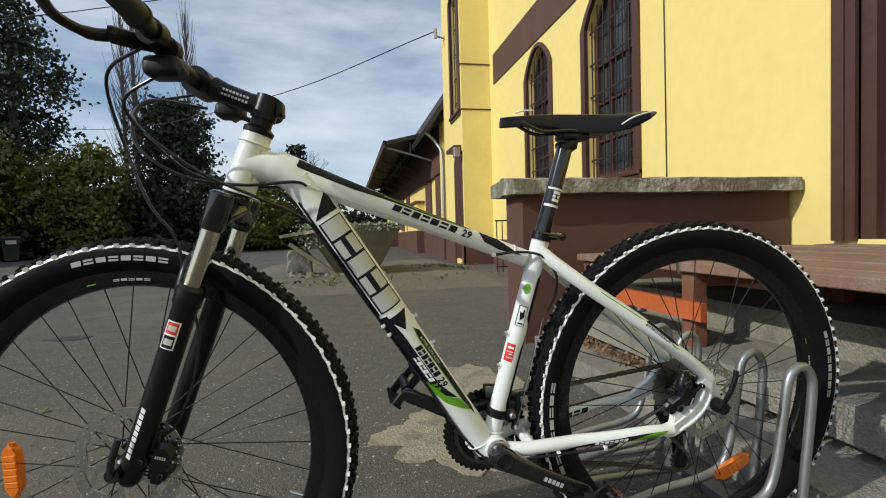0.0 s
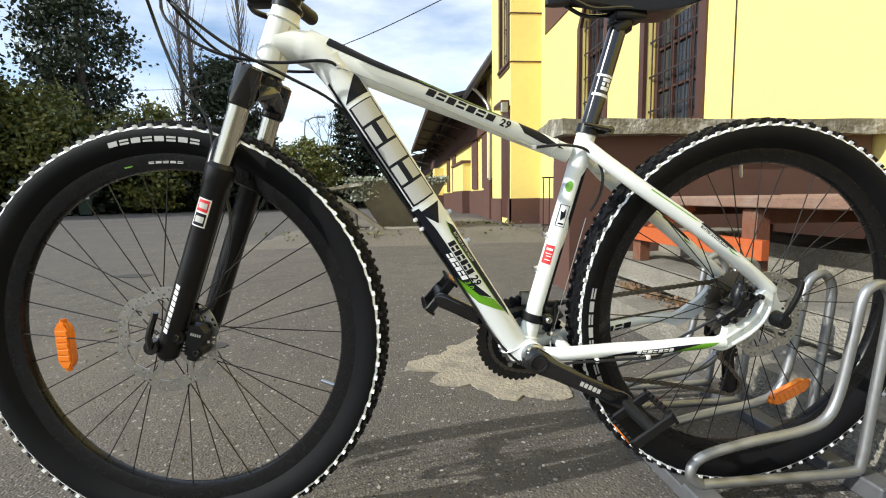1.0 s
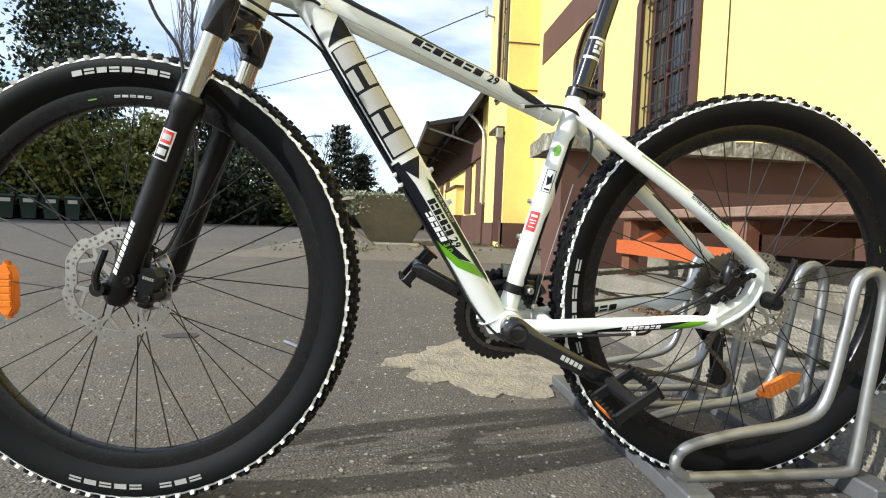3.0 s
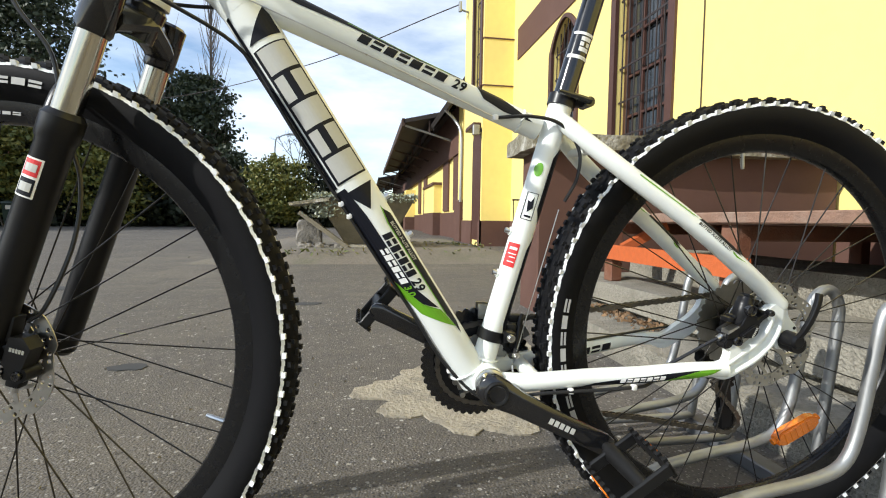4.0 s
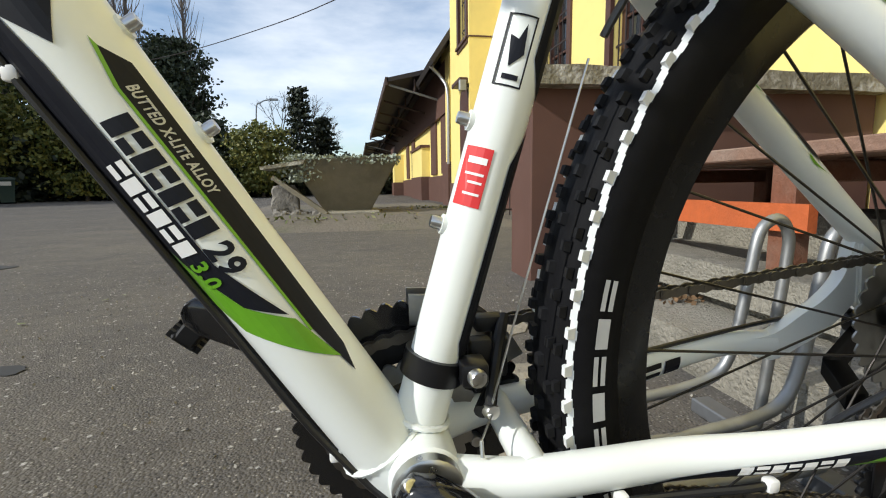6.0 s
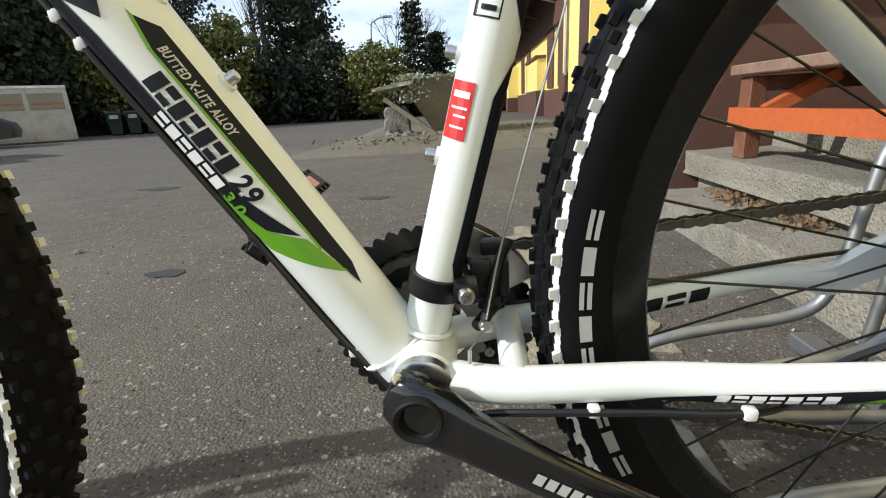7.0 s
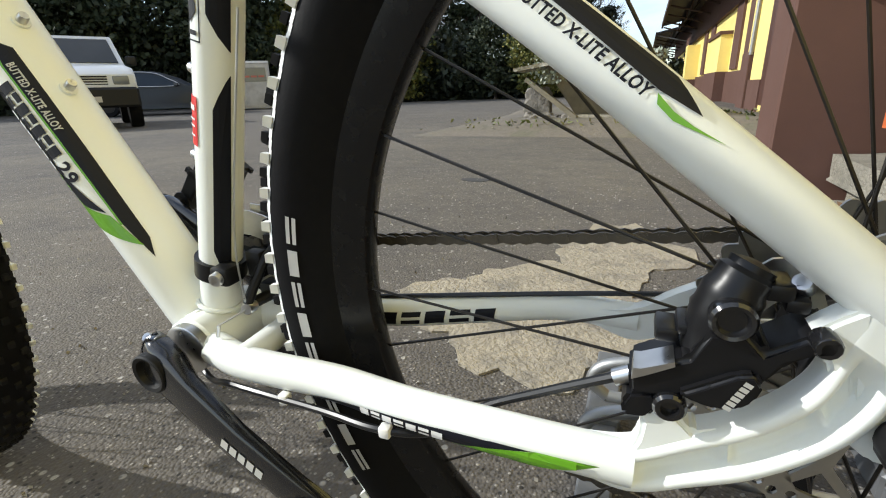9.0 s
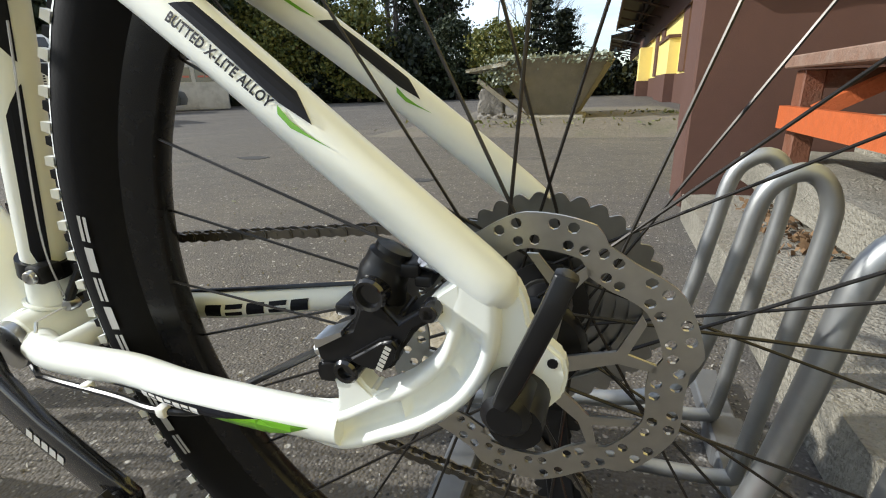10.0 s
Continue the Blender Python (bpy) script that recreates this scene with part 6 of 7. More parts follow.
def rear_caliper():
    """The rear caliper, seated on the two mounts of the left stays."""
    bm = bmesh.new()
    prism(bm, [(0.3445, 0.383), (0.343, 0.394), (0.349, 0.3985), (0.366, 0.4065), (0.372, 0.42), (0.385, 0.423), (0.393, 0.4145), (0.412, 0.4285), (0.418, 0.421), (0.401, 0.410), (0.396, 0.401), (0.388, 0.392), (0.377, 0.3875), (0.366, 0.387), (0.358, 0.384)], -0.083, -0.058)
    bmesh.ops.bevel(bm, geom=bm.edges[:], offset=0.0022, segments=3, affect="EDGES")
    cal = part("rear_caliper", bm, M_SATIN, bike, "black disc brake caliper")
    bm = bmesh.new()
    prism(bm, [(0.363, 0.3905), (0.371, 0.387), (0.379, 0.3858), (0.3865, 0.3872), (0.392, 0.3925), (0.3945, 0.401), (0.391, 0.4065), (0.384, 0.405), (0.374, 0.398)], -0.0875, -0.078)
    bmesh.ops.bevel(bm, geom=bm.edges[:], offset=0.002, segments=3, affect="EDGES")
    cover = part("piston_cover", bm, M_SATIN, cal)
    bm = bmesh.new()
    for k in range(6):
        p, d, e = Vector((0.3805, -0.0879, 0.3885)), Vector((0.42, 0, 0.907)), Vector((0.907, 0, -0.42))
        q = p + d * k * 0.0028
        bm.faces.new([bm.verts.new(q + d * u + e * v) for u, v in ((0, 0), (0.0021, 0), (0.0021, 0.0034), (0, 0.0034))])
    tagged(part("print", bm, M_GREY, cover, "grey blocks of print", 0), kind="stuff")
    bm = bmesh.new()
    tube(bm, smooth_path([(0.377, -0.069, 0.405), (0.378, -0.069, 0.422), (0.381, -0.068, 0.434), (0.3855, -0.066, 0.4435), (0.3875, -0.065, 0.4475)], 4), [0.0135] * 6 + [0.0128] * 3 + [0.0115] * 3 + [0.0095] * 3 + [0.006, 0.002], 20)
    part("banjo_tower", bm, M_SATIN, cal)
    bm = bmesh.new()
    lathe(bm, [(0.009, -0.078), (0.009, -0.0845), (0.0078, -0.086), (0.0062, -0.0855), (0.0052, -0.083), (0.001, -0.083)], 24, (0.3795, 0, 0.4275))
    part("banjo_ring", bm, M_GLOSS, cal)
    bm = bmesh.new()
    lathe(bm, [(0.0072, -0.07), (0.0072, -0.0855), (0.006, -0.087), (0.004, -0.0868), (0.0032, -0.084), (0.001, -0.084)], 20, (0.3615, 0, 0.3815))
    part("bolt_boss", bm, M_GLOSS, cal)
    bm = bmesh.new()
    prism(bm, [(0.3425, 0.3695), (0.3535, 0.371), (0.358, 0.379), (0.355, 0.386), (0.344, 0.3835), (0.341, 0.377)], -0.083, -0.064)
    bmesh.ops.bevel(bm, geom=bm.edges[:], offset=0.002, segments=2, affect="EDGES")
    part("adaptor_foot", bm, M_SATIN, cal)
    bm = bmesh.new()
    prism(bm, [(0.3445, 0.3925), (0.3448, 0.3985), (0.348, 0.3988), (0.361, 0.4048), (0.3615, 0.4025), (0.35, 0.3955)], -0.0845, -0.07)
    part("wear_plate", bm, M_ALU, cal, "bare metal plate")
    bm = bmesh.new()
    tube(bm, [(0.3375, -0.071, 0.3825), (0.345, -0.071, 0.3865)], 0.0045, 12)
    part("hose_collar", bm, M_ALU, cal)
    for x, z, s in ((0.396, 0.437, 0.0055), (0.403, 0.432, 0.0045), (0.3575, 0.411, 0.005), (0.365, 0.415, 0.004)):
        bm = bmesh.new()
        box(bm, (x - s, -0.074, z - s * 0.7), (x + s, -0.056, z + s * 0.7), 0.0018, 2)
        part("cooling_fin", bm, M_SATIN, cal)
    bolt((0.4105, -0.084, 0.4235), (0, -1, 0), 0.005, 0.005, M_GLOSS, cal)
    bolt((0.405, -0.066, 0.4385), (-0.3, -0.6, 0.5), 0.004, 0.006, M_ALU, cal)


rear_caliper()


# ---- wheels ----
def knob_boxes(rows):
    """Tread blocks: rows of (count, phase, y, radius, height, length round, width across, lean)."""
    verts, faces = [], []
    for count, phase, y, r, h, lt, ly, lean in rows:
        for k in range(count):
            a = 2 * math.pi * (k + phase) / count
            for dr, sh in ((-0.001, 1.0), (h, 0.82)):
                for dt, dy in ((-1, -1), (1, -1), (1, 1), (-1, 1)):
                    aa = a + dt * lt * sh / 2 / r
                    rr = r + dr - abs(lean) * max(0, dr) * 0.35
                    verts.append((rr * math.cos(aa), y + dy * ly * sh / 2 + lean * max(0, dr), rr * math.sin(aa)))
            o = len(verts) - 8
            faces += [(o + 4, o + 5, o + 6, o + 7)] + [(o + i, o + (i + 1) % 4, o + 4 + (i + 1) % 4, o + 4 + i) for i in range(4)]
    me = bpy.data.meshes.new("tread")
    me.from_pydata(verts, [], faces)
    return me


def arc_blocks(a0, count, step, r0, r1, y, gap=0.2, away=0):
    """Raised print on a sidewall: blocks along an arc, angles in degrees."""
    bm = bmesh.new()
    for k in range(count):
        if away and k % away == away - 1:
            continue
        lo, hi = radians(a0 + step * k), radians(a0 + step * (k + 1 - gap))
        split = ((r0, r1),) if k % 2 else ((r0, r0 + (r1 - r0) * 0.38), (r0 + (r1 - r0) * 0.62, r1))
        for ra, rb in split:
            bm.faces.new([bm.verts.new((r * math.cos(a), y, r * math.sin(a))) for r, a in ((ra, lo), (rb, lo), (rb, (lo + hi) / 2), (rb, hi), (ra, hi), (ra, (lo + hi) / 2))])
    return bm


def thicken(bm, t):
    bmesh.ops.remove_doubles(bm, verts=bm.verts[:], dist=0.00005)
    bmesh.ops.recalc_face_normals(bm, faces=bm.faces[:])
    geo = bmesh.ops.extrude_face_region(bm, geom=bm.faces[:])["geom"]
    bmesh.ops.translate(bm, verts=[g for g in geo if isinstance(g, bmesh.types.BMVert)], vec=(0, t, 0))
    bmesh.ops.recalc_face_normals(bm, faces=bm.faces[:])
    return bm


def rotor_mesh(r_out):
    """The drilled braking band of a rotor, with a wavy rim."""
    bm = bmesh.new()
    n = 54

    def wave(a):
        w = (6 * a / (2 * math.pi)) % 1
        return 0.0034 * (min(1, max(-1, (w - 0.1) / 0.05)) if w < 0.4 else min(1, max(-1, (0.72 - w) / 0.14)))

    def ring_cell(a0, a1, r0, r1, hole):
        am = (a0 + a1) / 2
        rm = (r0 + r1) / 2
        edge = [(r0, a0), (r0, am), (r0, a1), (rm, a1), (r1, a1), (r1, am), (r1, a0), (rm, a0)]
        pts = [Vector(((r + wave(a)) * math.cos(a), 0, (r + wave(a)) * math.sin(a))) for r, a in edge]
        if not hole:
            bm.faces.new([bm.verts.new(p) for p in pts])
            return
        c = Vector(((rm + wave(am)) * math.cos(am), 0, (rm + wave(am)) * math.sin(am)))
        inner = [c + (p - c).normalized() * (r1 - r0) * 0.31 for p in pts]
        vo, vi = [bm.verts.new(p) for p in pts], [bm.verts.new(p) for p in inner]
        for k in range(8):
            bm.faces.new((vo[k], vo[(k + 1) % 8], vi[(k + 1) % 8], vi[k]))

    for k in range(n):
        a0, a1 = 2 * math.pi * k / n, 2 * math.pi * (k + 1) / n
        ring_cell(a0, a1, r_out - 0.0185, r_out - 0.0095, k % 3 != 0)
        ring_cell(a0, a1, r_out - 0.0095, r_out, k % 3 != 1)
    return thicken(bm, 0.0018)


def rotor_arm(r_out):
    """One forked arm of a rotor's spider."""
    bm = bmesh.new()

    def at(r, a):
        return bm.verts.new((r * math.cos(a), 0, r * math.sin(a)))
    h0, h1, k0, k1 = at(0.017, -0.30), at(0.017, 0.30), at(r_out - 0.036, 0.12), at(r_out - 0.036, 0.28)
    m = at(r_out - 0.031, 0.23)
    o0, o1, o2, o3 = at(r_out - 0.0178, 0.04), at(r_out - 0.0178, 0.11), at(r_out - 0.0178, 0.49), at(r_out - 0.0178, 0.58)
    for loop in ((h0, k0, k1, h1), (k0, o0, o1, m), (k0, m, k1), (k1, m, o2, o3)):
        bm.faces.new(loop)
    return thicken(bm, 0.0018)


TREAD = knob_boxes([(72, 0.0, -0.0062, 0.3685, 0.0036, 0.0085, 0.007, 0), (72, 0.5, 0.0062, 0.3685, 0.0036, 0.0085, 0.007, 0),
                    (72, 0.5, -0.0165, 0.3665, 0.0042, 0.0075, 0.0065, -0.2), (72, 0.0, 0.0165, 0.3665, 0.0042, 0.0075, 0.0065, 0.2),
                    (90, 0.5, -0.0215, 0.3632, 0.0042, 0.0075, 0.005, -0.3), (90, 0.5, 0.0215, 0.3632, 0.0042, 0.0075, 0.005, 0.3)])
TREAD.materials.append(M_KNOB)
# side knobs that the reflective strip runs over
SIDE_TREAD = knob_boxes([(90, 0.0, -0.0256, 0.3575, 0.0056, 0.0078, 0.0056, -0.45), (90, 0.0, 0.0256, 0.3575, 0.0056, 0.0078, 0.0056, 0.45)])
SIDE_TREAD.materials.append(M_REFLEX)


def spoke_mesh(side, lead):
    bm = bmesh.new()
    a = radians(58 * lead)
    p = Vector((0.0245 * math.cos(a), side * 0.027, 0.0245 * math.sin(a)))
    q = Vector((0.302, side * 0.004, 0))
    d = (q - p).normalized()
    tube(bm, [p, q - d * 0.012], 0.00105, 6)
    f0 = len(bm.faces)
    tube(bm, [q - d * 0.013, q], 0.0019, 6)
    bm.faces.ensure_lookup_table()
    for f in bm.faces[f0:]:
        f.material_index = 1
    return put_mesh("spoke", bm, (M_SPOKE, M_ALU))


SPOKES = [spoke_mesh(s, l) for s, l in ((-1, 1), (1, 1), (-1, -1), (1, -1))]


def wheel(name, at, basis, print_turn, reflector_turn, rotor_r, valve_turn):
    bm = bmesh.new()
    lathe(bm, [(0.3165, -0.0135), (0.3165, -0.0115), (0.311, -0.0105), (0.311, 0.0105), (0.3165, 0.0115), (0.3165, 0.0135), (0.304, 0.0128), (0.2905, 0.009), (0.288, 0.005), (0.288, -0.005), (0.2905, -0.009), (0.304, -0.0128)], 96, close=True)
    rim = part(name, bm, M_RIM, bike, "spoked wheel with black rim and knobbly tyre")
    rim.matrix_basis = basis @ Matrix.Translation(at)
    bm = bmesh.new()
    prof = [(0.3115, -0.0105), (0.319, -0.0165), (0.328, -0.0243), (0.338, -0.0282), (0.346, -0.0291), (0.3535, -0.0284), (0.360, -0.0252), (0.3655, -0.018), (0.368, -0.009), (0.3688, 0)]
    lathe(bm, prof + [(r, -y) for r, y in reversed(prof[:-1])], 128, close=True)
    tyre = part("tyre", bm, M_RUBBER, rim, "knobbly black tyre with white reflective strip")
    tread = tagged(new("tread", TREAD), kind="stuff")
    tread.parent = tyre
    side_tread = tagged(new("side_tread", SIDE_TREAD), "white coated side knobs", kind="stuff")
    side_tread.parent = tyre
    for y in (-1, 1):
        bm = bmesh.new()
        n = 336
        for k in range(n):
            r0, r1 = ((0.3548, 0.3584), (0.3554, 0.3592), (0.3560, 0.3600), (0.3554, 0.3592))[k % 4]
            vs = []
            for r, kk in ((r0, k), (r0, k + 1), (r1, k + 1), (r1, k)):
                a = 2 * math.pi * kk / n
                yy = 0.0290 - 0.0034 * max(0, (r - 0.3535) / 0.0065)
                vs.append(bm.verts.new((r * math.cos(a), y * yy, r * math.sin(a))))
            bm.faces.new(vs)
        tagged(part("reflective_strip", bm, M_REFLEX, tyre, "white reflective strip", 0), kind="stuff")
    for turn, count, step in ((print_turn - 14, 8, 3.4), (print_turn + 162, 9, 4.3)):
        tagged(part("sidewall_print", arc_blocks(turn, count, step, 0.3335, 0.342, -0.0293, away=6 if count == 9 else 0), M_TYREPRINT, tyre, "pale blocks of lettering", 0), kind="stuff")
    tagged(part("rim_print", arc_blocks(print_turn - 8, 5, 2.4, 0.2985, 0.3025, -0.0134), M_TYREPRINT, rim, "pale blocks of lettering", 0), kind="stuff")
    part("rim_mark", arc_blocks(print_turn + 9, 1, 3.5, 0.2985, 0.3005, -0.0134, 0.2), M_GREEN, rim, "green mark", 0)
    bm = bmesh.new()
    lathe(bm, [(0.009, -0.05), (0.0135, -0.048), (0.0135, -0.036), (0.026, -0.034), (0.029, -0.029), (0.029, -0.025), (0.016, -0.022), (0.013, 0.0), (0.016, 0.022), (0.028, 0.025), (0.028, 0.029), (0.014, 0.032), (0.012, 0.048), (0.008, 0.05)], 28)
    part("hub", bm, M_SATIN, rim)
    for k in range(32):
        sp = new("spoke", SPOKES[k % 4])
        sp.parent = rim
        sp.matrix_basis = Matrix.Rotation(2 * math.pi * k / 32, 4, "Y")
    bm = rotor_mesh(rotor_r)
    bmesh.ops.translate(bm, verts=bm.verts[:], vec=(0, -0.0455, 0))
    part("brake_rotor", bm, M_ROTOR, rim, "drilled steel brake rotor", 20)
    bm = rotor_arm(rotor_r)
    bmesh.ops.translate(bm, verts=bm.verts[:], vec=(0, -0.0455, 0))
    arm_mesh = put_mesh("rotor_arm", bm, M_ROTOR, 20)
    for k in range(6):
        arm = new("rotor_arm", arm_mesh)
        arm.parent = rim
        arm.matrix_basis = Matrix.Rotation(2 * math.pi * k / 6, 4, "Y")
    bm = bmesh.new()
    a = radians(valve_turn)
    c, s = math.cos(a), math.sin(a)
    tube(bm, [(0.29 * c, 0, 0.29 * s), (0.27 * c, 0, 0.27 * s), (0.263 * c, 0, 0.263 * s)], [0.0032, 0.0032, 0.0024], 8)
    part("valve", bm, M_ALU, rim)
    bm = bmesh.new()
    prism(bm, [(-0.006, -0.043), (0.006, -0.043), (0.0135, -0.03), (0.0135, 0.03), (0.006, 0.043), (-0.006, 0.043), (-0.0135, 0.03), (-0.0135, -0.03)], -0.008, 0.008)
    bmesh.ops.bevel(bm, geom=bm.edges[:], offset=0.002, segments=2, affect="EDGES")
    for k in range(-2, 3):
        box(bm, (-0.0105, -0.0092, k * 0.0115 - 0.0048), (0.0105, -0.0075, k * 0.0115 + 0.0048), 0.0008)
    for z in (-1, 1):
        tube(bm, [(0, 0, z * 0.04), (0, 0, z * 0.048)], 0.0055, 8)
    ref = part("spoke_reflector", bm, M_AMBER, rim, "amber spoke reflector")
    a = radians(reflector_turn)
    ref.matrix_basis = Matrix.Translation((0.215 * math.cos(a), -0.004, 0.215 * math.sin(a))) @ Matrix.Rotation(-a + radians(4), 4, "Y")
    return rim


rear_wheel = wheel("rear_wheel", REAR_AXLE, Matrix(), 8, -59, 0.0805, 98)
front_wheel = wheel("front_wheel", FRONT_AXLE, STEER, 92, 186, 0.088, -20)
bm = bmesh.new()
tube(bm, [REAR_AXLE + Vector((0, -0.092, 0)), REAR_AXLE + Vector((0, 0.088, 0))], 0.0055, 12)
tube(bm, [REAR_AXLE + Vector((0.0, -0.098, 0.0)), REAR_AXLE + Vector((0, -0.074, 0))], [0.0125, 0.0135], 16)
lever_line = smooth_path([(-0.006, -0.1, 0.013), (-0.002, -0.1045, 0.024), (0.006, -0.107, 0.044), (0.014, -0.106, 0.064), (0.0185, -0.103, 0.076), (0.0195, -0.102, 0.079)], 4)
loops = []
for i, q in enumerate(lever_line):
    d = (lever_line[min(i + 1, len(lever_line) - 1)] - lever_line[max(i - 1, 0)]).normalized()
    e = Vector((d.z, 0, -d.x)).normalized()
    f = i / (len(lever_line) - 1)
    w, th = 0.0047 * min(1, 0.75 + f) * min(1, (1.06 - f) / 0.12), 0.0038
    loops.append([REAR_AXLE + q + e * (w * math.copysign(abs(math.cos(k * math.pi / 7)) ** 0.55, math.cos(k * math.pi / 7))) + Vector((0, th * math.copysign(abs(math.sin(k * math.pi / 7)) ** 0.55, math.sin(k * math.pi / 7)), 0)) for k in range(14)])
rings(bm, loops)
tube(bm, [REAR_AXLE + Vector((-0.004, -0.079, 0.006)), REAR_AXLE + Vector((-0.004, -0.099, 0.006)), REAR_AXLE + Vector((-0.004, -0.102, 0.006))], [0.0125, 0.0115, 0.008], 20)
part("quick_release", bm, M_SATIN, bike, "black quick release lever")


# ---- drivetrain ----
def gear(bm, at, radius, teeth, thick, hole, tooth=0.0045):
    outline, inner = [], []
    for k in range(teeth):
        for f, r in ((0.0, radius - tooth), (0.28, radius - tooth * 0.2), (0.42, radius), (0.58, radius), (0.72, radius - tooth * 0.2)):
            a = 2 * math.pi * (k + f) / teeth
            outline.append((r * math.cos(a), r * math.sin(a)))
            inner.append((hole * math.cos(a), hole * math.sin(a)))
    vs = [[bm.verts.new(Vector(at) + Vector((u, y, v))) for u, v in loop] for loop, y in ((outline, -thick / 2), (outline, thick / 2), (inner, thick / 2), (inner, -thick / 2))]
    n = len(outline)
    for a, b in zip(vs, vs[1:] + vs[:1]):
        for k in range(n):
            bm.faces.new((a[k], a[(k + 1) % n], b[(k + 1) % n], b[k]))
    bmesh.ops.recalc_face_normals(bm, faces=bm.faces[:])


BB = Vector((0, 0, 0.315))
bm = bmesh.new()
gear(bm, BB + Vector((0, 0.052, 0)), 0.091, 44, 0.003, 0.064)
ring_big = part("chainring", bm, M_GLOSS, bike, "black toothed chainring", 25)
bm = bmesh.new()
gear(bm, BB + Vector((0, 0.044, 0)), 0.0665, 32, 0.003, 0.046)
part("chainring", bm, M_SATIN, bike, "", 25)
bm = bmesh.new()
gear(bm, BB + Vector((0, 0.036, 0)), 0.0505, 24, 0.003, 0.034)
part("chainring", bm, M_CASSETTE, bike, "", 25)
for k in range(4):
    a = radians(45 + 90 * k + 20)
    bolt(BB + Vector((0.055 * math.cos(a), 0.044, 0.055 * math.sin(a))), (0, -1, 0), 0.005, 0.009, M_ALU, ring_big)


def crank(side, angle):
    c, s = math.cos(angle), math.sin(angle)
    y0 = side * 0.062
    bm = bmesh.new()
    loops = []
    for t, w, th, y in ((-0.024, 0.008, 0.012, y0), (-0.02, 0.017, 0.02, y0), (-0.008, 0.0225, 0.023, y0 + side * 0.004), (0.012, 0.0215, 0.022, y0 + side * 0.007), (0.035, 0.018, 0.017, y0 + side * 0.013), (0.09, 0.016, 0.0145, y0 + side * 0.021), (0.15, 0.0155, 0.0135, y0 + side * 0.026), (0.172, 0.016, 0.013, y0 + side * 0.027), (0.185, 0.012, 0.0125, y0 + side * 0.027), (0.19, 0.005, 0.01, y0 + side * 0.027)):
        ring = []
        for k in range(14):
            a = 2 * math.pi * k / 14
            q = (abs(math.cos(a)) ** 0.6 * math.copysign(1, math.cos(a)) * w, abs(math.sin(a)) ** 0.6 * math.copysign(1, math.sin(a)) * th / 2)
            ring.append(BB + Vector((c * t - s * q[0], y + q[1], s * t + c * q[0])))
        loops.append(ring)
    rings(bm, loops)
    arm = part("crank_arm", bm, M_GLOSS, bike, "gloss black crank arm", 40)
    if side < 0:
        bm = bmesh.new()
        lathe(bm, [(0.017, -0.076), (0.0168, -0.0815), (0.0155, -0.0825), (0.0128, -0.0815), (0.0115, -0.0775), (0.011, -0.070), (0.002, -0.070)], 24, BB)
        part("spindle_cap", bm, M_PLASTIC, arm)
        for dx in (-0.013, -0.021):
            bolt(BB + Vector((c * dx, -0.064, s * dx)) + Vector((-s * 0.0125, 0, c * 0.0125)), (-s * 0.5, -0.7, c * 0.6), 0.0042, 0.003, M_ALU, arm)
        bm = bmesh.new()
        for k in range(5):
            u = 0.082 + k * 0.0085
            bm.faces.new([bm.verts.new(BB + Vector((c * a - s * b, -0.062 - 0.021 - 0.0079 - (a - 0.09) * 0.075, s * a + c * b))) for a, b in ((u, -0.005), (u + 0.0065, -0.005), (u + 0.0065, 0.0035), (u, 0.0035))])
        tagged(part("lettering", bm, M_GREY, arm, "grey blocks of lettering", 0), kind="stuff")
    # pedal
    p = BB + Vector((c * 0.175, y0 + side * 0.03, s * 0.175))
    bm = bmesh.new()
    tube(bm, [p, p + Vector((0, side * 0.018, 0))], 0.0065, 10)
    tube(bm, [p + Vector((0, side * 0.016, 0)), p + Vector((0, side * 0.1, 0))], [0.0125, 0.009], 12)
    m = Matrix.Translation(p + Vector((0, side * 0.06, 0))) @ Matrix.Rotation(radians(-35 if side < 0 else -50), 4, "Y")
    for x in (-0.042, 0.036):
        box(bm, (x, -0.042, -0.011), (x + 0.006, 0.042, 0.011), 0.002, m=m)
        for k in range(7):
            yy = -0.039 + k * 0.0125
            for zz in (-0.015, 0.01):
                box(bm, (x, yy, zz), (x + 0.006, yy + 0.0045, zz + 0.005), m=m)
    for y in (-0.042, 0.036):
        box(bm, (-0.042, y, -0.009), (0.042, y + 0.006, 0.009), 0.002, m=m)
    ped = part("pedal", bm, M_PLASTIC, bike, "black caged pedal with amber reflectors")
    for x in (-0.0435, 0.0415):
        bm = bmesh.new()
        box(bm, (x, -0.02, -0.007), (x + 0.002, 0.02, 0.007), m=m)
        part("pedal_reflector", bm, M_AMBER, ped)


crank(-1, radians(-26))
crank(1, radians(154))

bm = bmesh.new()
cass_y = [0.024 + 0.0037 * k for k in range(10)]
for k, teeth in enumerate((36, 32, 28, 24, 21, 19, 17, 15, 13, 11)):
    gear(bm, REAR_AXLE + Vector((0, cass_y[k], 0)), 0.0127 * teeth / (2 * math.pi) + 0.003, teeth, 0.0018, 0.017 if k > 3 else 0.0127 * teeth / (2 * math.pi) - 0.012)
lathe(bm, [(0.012, 0.02), (0.018, 0.02), (0.018, 0.062), (0.012, 0.062)], 20, REAR_AXLE)
part("cassette", bm, M_CASSETTE, bike, "ten-speed steel cassette", 25)
